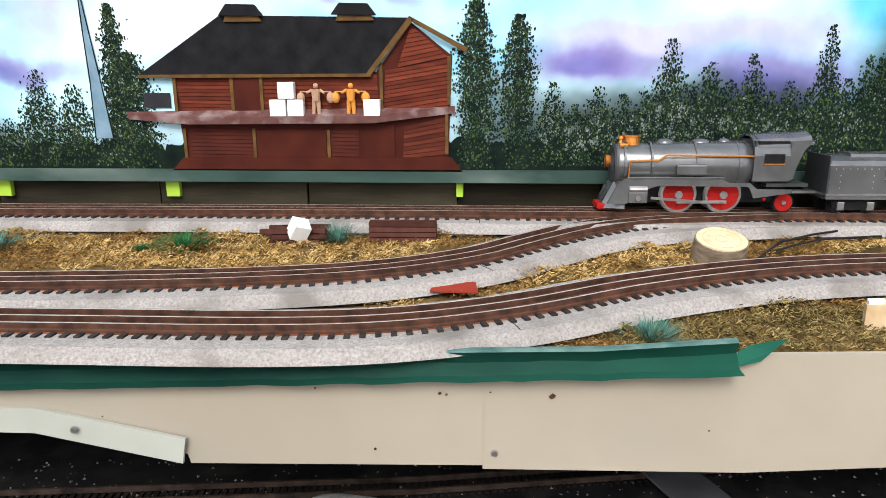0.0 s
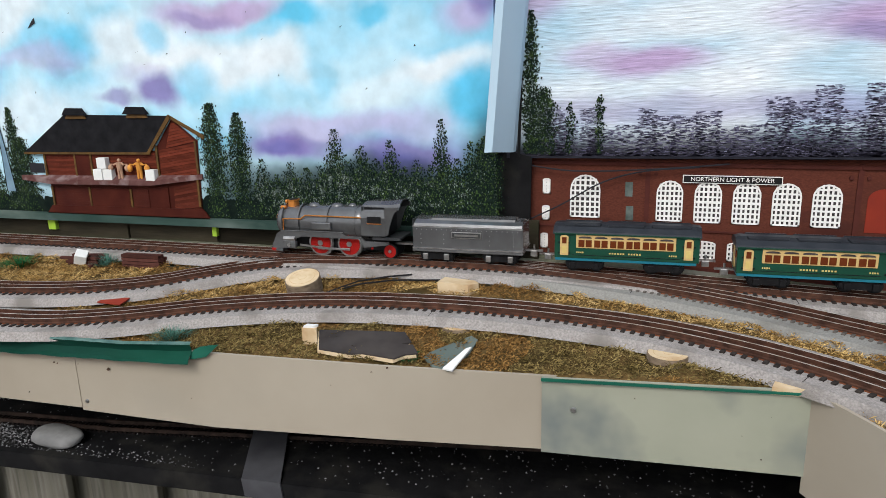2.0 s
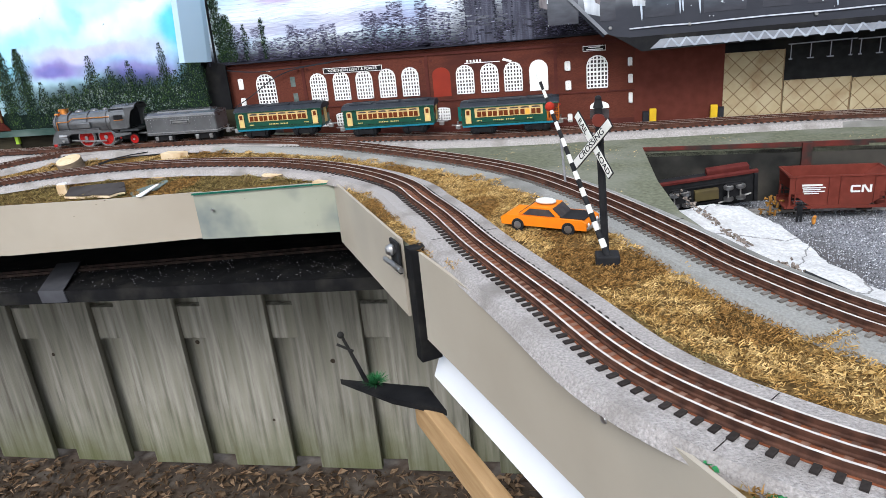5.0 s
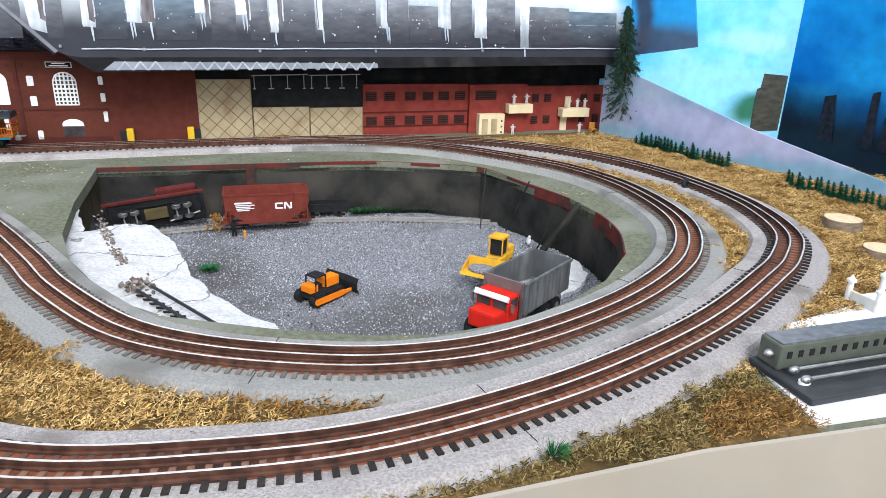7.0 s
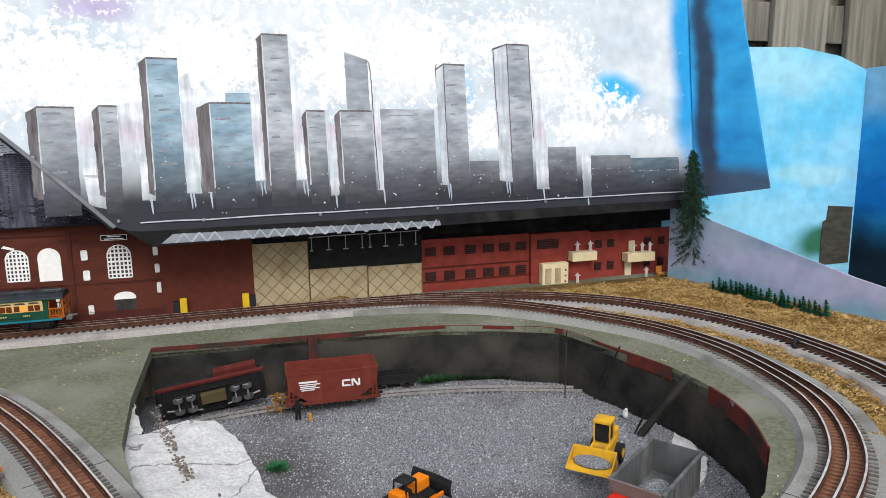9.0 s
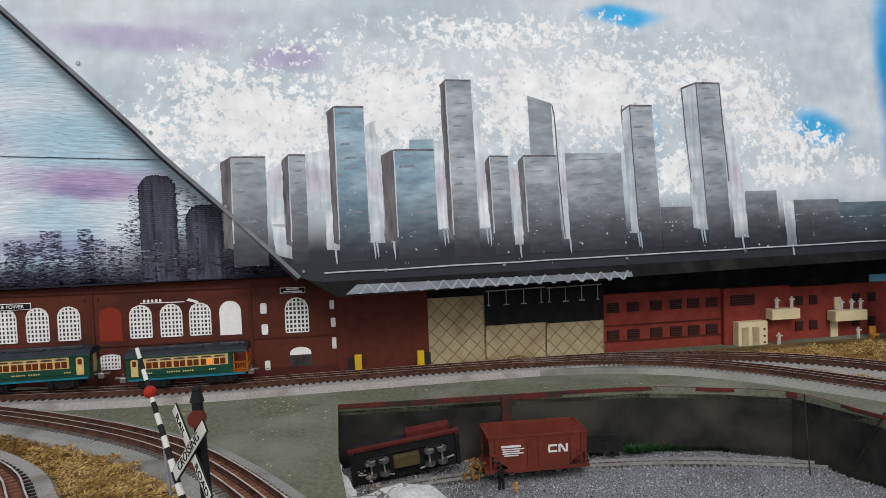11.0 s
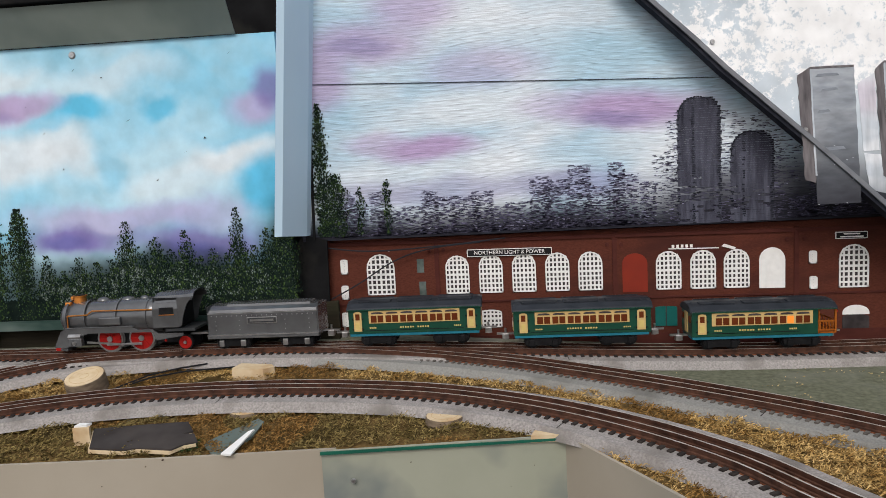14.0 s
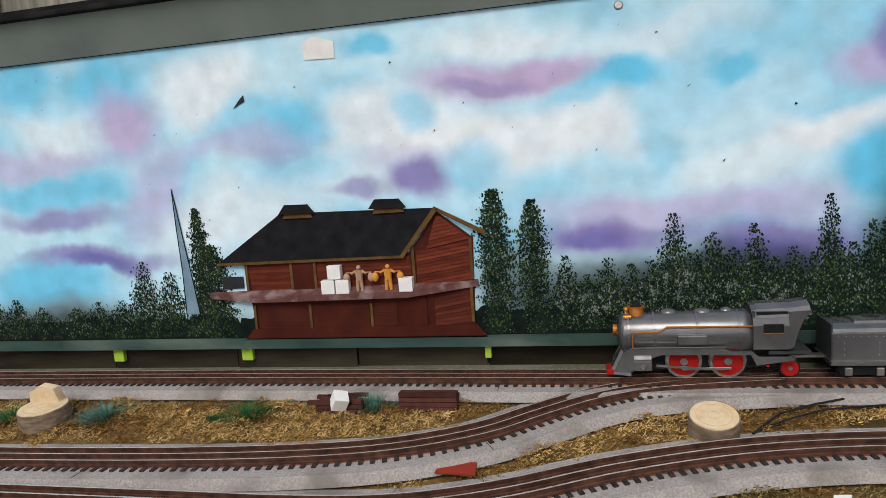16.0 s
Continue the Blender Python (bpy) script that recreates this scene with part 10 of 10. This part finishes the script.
def flashing_at(x):
    for (xa, la, ha), (xb, lb, hb) in zip(FLASH, FLASH[1:]):
        if x <= xb:
            k = (x - xa) / (xb - xa)
            return la + (lb - la) * k, ha + (hb - ha) * k
    return FLASH[-1][1:]


bm = bmesh.new()
rows = []
for i in range(121):
    x = -1.5 + 1.753 * i / 120
    lo, hi = flashing_at(x)
    y = 0.534 + 0.012 * smooth_step(-0.7, 0.27, x)
    w = 0.0016 * noise.noise(Vector((x * 30, 0, 0))) + 0.0008 * noise.noise(Vector((x * 110, 4, 0)))
    lean = 0.004 * smooth_step(0.15, 0.253, x)
    rows.append([bm.verts.new(p) for p in ((x, y + 0.004, hi + 0.0003), (x, y - 0.0005, hi), (x, y - 0.002, hi - 0.0016), (x, y + 0.001, lo + (hi - lo) * 0.52 + w), (x, y - 0.004 - lean, lo + 0.003 + w), (x + lean * 0.6, y - 0.009 - lean, lo + w), (x + lean * 0.6, y - 0.0078 - lean, lo - 0.0004 + w))])
for r0, r1 in zip(rows, rows[1:]):
    for k in range(6):
        bm.faces.new((r0[k], r1[k], r1[k + 1], r0[k + 1])).material_index = 1 if k < 2 else 0
bmesh.ops.solidify(bm, geom=bm.faces[:], thickness=0.0008)
fl_green = empty_thing("flashing_green", "green painted metal flashing along the fascia's top", "flashing", kind="structure")
part("sheet", bm, [M["fascia_green"], M["flashing_lip"]], fl_green)
part("torn_end", prism(bmesh.new(), [(0.250, 0.9665), (0.257, 0.9675), (0.272, 0.9705), (0.280, 0.978), (0.291, 0.988), (0.276, 0.9855), (0.264, 0.983), (0.256, 0.979), (0.251, 0.974)],
                       lambda u, v, d: (u, 0.5495 - 0.25 * (0.290 - u) * (0.988 - v) * 20 - d, v), 0.0008), M["fascia_green"], fl_green, "bent torn end of the green flashing")
mesh_thing("flashing_green", prism(bmesh.new(), [(0.685, 0.0022), (0.955, 0.0025), (0.955, 0.0048), (0.685, 0.0056)], lambda u, v, d: (u, 0.5655 + 0.063 * (u - 0.685) - d, top(u, 0.575) - 0.005 + v), 0.002), M["fascia_green"], "thin teal painted edge on the grey fascia", "flashing", kind="structure")
mesh_thing("bracket_strip", prism(bmesh.new(), [(-0.9, 0.926), (-0.297, 0.926), (-0.176, 0.901), (-0.180, 0.879), (-0.300, 0.904), (-0.9, 0.904)], lambda u, v, d: (u, 0.541 - d, v), 0.003), M["flashing"], "grey metal strip bent along the fascia", "strip", kind="structure")
hg = empty_thing("hinge_latch", "black and steel latch at the lift bridge joint", "latch", at=Matrix.Translation((1.142, 0.280, 0.955)) @ Matrix.Rotation(math.atan2(-0.5, 0.33), 4, "Z"))
part("plate", box(bmesh.new(), 0, -0.006, 0.0, 0.030, 0.004, 0.044, bevel=0.001), M["black_plastic"], hg)
part("bolt", cyl(bmesh.new(), (-0.030, -0.012, -0.012), (0.035, -0.012, -0.008), 0.0038, n=10), M["steel"], hg)
part("knob", ball(bmesh.new(), 0.0, -0.012, 0.010, 0.008), M["steel"], hg)

# screw holes, chips and rust specks in the fascia paint
M["rust_speck"] = mat("rusty_chip", (0.035, 0.022, 0.016), (0.09, 0.05, 0.032), 0.8, size=200, island=0.5)
rnd = random.Random(52)
FASCIA_TOP = [(-0.7, 0.527), (-0.3, 0.545), (-0.176, 0.548), (0.062, 0.5535), (0.27, 0.5565), (0.5, 0.566), (0.685, 0.572), (0.955, 0.589)]
bm = bmesh.new()
MARKS = [(0.116, 0.9375, 0.0028), (0.0277, 0.9395, 0.0016), (0.033, 0.9385, 0.0012), (0.0676, 0.9406, 0.0008), (-0.0246, 0.8905, 0.0012), (-0.0706, 0.9435, 0.001), (-0.2698, 0.9031, 0.001), (0.507, 0.974, 0.0014), (0.487, 0.967, 0.0009), (0.128, 0.953, 0.0012)]
for x, z, r in MARKS + [(rnd.uniform(-0.6, 0.945), rnd.uniform(0.90, 0.965), rnd.choice((0.0004, 0.0006, 0.0008))) for k in range(14)]:
    fy = FASCIA_TOP[0][1]
    for (ax, ay), (bx, by) in zip(FASCIA_TOP, FASCIA_TOP[1:]):
        if ax <= x <= bx:
            fy = ay + (by - ay) * (x - ax) / (bx - ax)
    prism(bm, [(x - r, z), (x - 0.3 * r, z - r * 0.8), (x + r * 0.8, z - 0.3 * r), (x + r, z + r * 0.4), (x + r * 0.1, z + r)], lambda u, v, d: (u, fy - 0.0046 - d, v), 0.0006)
mesh_thing("paint_chip", bm, M["rust_speck"], "rusty chips and holes in the beige fascia", "paint chips", kind="stuff")

# ---- dry moss and straw ----
LINES = [[(p.x, p.y) for p in spline(l, 0.03)] for l in (MAIN, INNER, SIDING)]
LOOP = [(p.x, p.y) for p in spline(INNER[2:-1], 0.04)] + [(2.0, 0.9), (1.0, 0.9)]


def is_moss(x, y, gap=0.0):
    if not inside((x, y), TABLE) or inside((x, y), PIT) or y > 0.90:
        return 0
    if inside((x, y), LOOP) or (y > 0.80 and x < 2.2):
        return 0
    if 2.165 < x < 2.5 and y < -0.13 and y < -0.13 - 0.45 * (2.33 - x) * (x < 2.33):
        return 0
    for l in LINES:
        if min((l[i][0] - x) ** 2 + (l[i][1] - y) ** 2 for i in range(0, len(l))) < ((0.041 if x > 1.9 and y > 0.0 else 0.050) + gap) ** 2:
            return 0
    return 1


M["moss_gold"] = mat("golden_straw", (0.36, 0.225, 0.072), (0.52, 0.37, 0.16), 0.9, size=60, island=0.55, third=(0.26, 0.15, 0.045), size3=22)
M["moss_brown"] = mat("brown_dry_moss", (0.17, 0.092, 0.027), (0.26, 0.15, 0.05), 0.9, size=60, island=0.7)
M["moss_olive"] = mat("olive_dry_moss", (0.12, 0.088, 0.030), (0.22, 0.165, 0.065), 0.9, size=60, island=0.8)
rnd = random.Random(99)
cells = {}
for i in range(-50, 150):
    for j in range(-18, 42):
        x, y = i * 0.02, j * 0.02 + 0.01
        if x > -1.0 and is_moss(x + 0.01, y + 0.01):
            cells[(i, j)] = 1
vv, fl, fm = [], [], []
for (i, j) in cells:
    dens = 150 if i * 0.02 > 1.15 else 120
    for k in range(dens):
        x, y = (i + rnd.uniform(-0.25, 1.25)) * 0.02, (j + rnd.uniform(-0.25, 1.25)) * 0.02 + 0.01
        if not inside((x, y), TABLE):
            continue
        z = land(x, y) + 0.001 + 0.011 * max(0, noise.noise(Vector((x * 32, y * 32, 0)))) + rnd.uniform(0, 0.003)
        a, l, e = rnd.uniform(0, 6.283), rnd.uniform(0.0025, 0.0065), rnd.uniform(-0.2, 0.8)
        d = Vector((math.cos(a) * l, math.sin(a) * l, l * e))
        s = Vector((-math.sin(a), math.cos(a), 0)) * rnd.uniform(0.0003, 0.0007)
        o = len(vv)
        p = Vector((x, y, z))
        vv += [tuple(p - s), tuple(p + s), tuple(p + d * 0.6 + s * 0.6 + Vector((0, 0, 0.001))), tuple(p + d)]
        fl.append((o, o + 1, o + 2, o + 3))
        front = y < 0.66 and x < 0.98 and y < 0.70 and x > 0.1 or (y < 0.05 and poly_dist((x, y), FRONT, False) < 0.09)
        n = noise.noise(Vector((x * 9, y * 9, 4)))
        if front:
            fm.append(2 if n > -0.15 else 1)
        else:
            fm.append(0 if (n > -0.12 or x > 2.2) and rnd.random() < 0.85 else 1)
me = bpy.data.meshes.new("dry_moss")
me.from_pydata(vv, [], fl)
for k in ("moss_gold", "moss_brown", "moss_olive"):
    me.materials.append(M[k])
me.polygons.foreach_set("material_index", fm)
me.update()
tagged(new("dry_moss", me), "golden brown dry moss and straw strewn between the tracks", "moss", kind="stuff")
lf = layout_floor.data
lf.materials.append(M["earth"])
for p in lf.polygons:
    if p.normal.z > 0.5 and is_moss(p.center.x, p.center.y, -0.03):
        p.material_index = 1
# straw crumbs scattered over the painted boards
M["crumb"] = mat("straw_crumb", (0.40, 0.30, 0.13), (0.50, 0.40, 0.20), 0.9, size=60, island=0.4)
vv, fl = [], []
for i in range(9000):
    x, y = rnd.uniform(1.05, 2.42), rnd.uniform(-0.12, 0.83)
    if inside((x, y), PIT) or noise.noise(Vector((x * 11, y * 11, 1))) < 0.12 or not (inside((x, y), LOOP)):
        continue
    a, l = rnd.uniform(0, 6.283), rnd.uniform(0.0012, 0.0048)
    z = land(x, y) + 0.001
    o = len(vv)
    vv += [(x, y, z), (x + math.cos(a) * l, y + math.sin(a) * l, z), (x + math.cos(a + 0.5) * l * 0.8, y + math.sin(a + 0.5) * l * 0.8, z + 0.001)]
    fl.append((o, o + 1, o + 2))
me = bpy.data.meshes.new("straw_crumbs")
me.from_pydata(vv, [], fl)
me.materials.append(M["crumb"])
tagged(new("straw_crumbs", me), "pale straw crumbs scattered on the painted boards", "straw", kind="stuff")
# litter on the soil by the fence
M["leaf_litter"] = mat("dead_leaf_litter", (0.075, 0.045, 0.026), (0.15, 0.105, 0.065), 0.9, size=60, island=0.7)
vv, fl = [], []
for i in range(9000):
    x, y = rnd.uniform(-0.8, 1.6), rnd.uniform(0.1, 1.0)
    a, l = rnd.uniform(0, 6.283), rnd.uniform(0.004, 0.022)
    o = len(vv)
    w = l * rnd.choice((0.06, 0.08, 0.10, 0.3, 0.5))
    c, s = math.cos(a), math.sin(a)
    z = 0.004 + rnd.uniform(0, 0.012)
    vv += [(x, y, z), (x + c * l - s * w, y + s * l + c * w, z + rnd.uniform(0, 0.012)), (x + c * l * 2, y + s * l * 2, z), (x + c * l + s * w, y + s * l - c * w, z + rnd.uniform(0, 0.008))]
    fl.append((o, o + 1, o + 2, o + 3))
me = bpy.data.meshes.new("leaf_litter")
me.from_pydata(vv, [], fl)
me.materials.append(M["leaf_litter"])
tagged(new("leaf_litter", me), "dead leaves and twigs littering the soil by the fence", "leaf litter", kind="stuff")

# ---- sleepers ----
lay_ties(main_line[0], main_line[2], main_line[3], lambda x, y: x > 1.2 and y < 0.25)
lay_ties(inner_line[0], inner_line[2], inner_line[3], lambda x, y: y < 0.12)
lay_ties(siding_line[0], siding_line[2], siding_line[3], lambda x, y: x > -0.6)
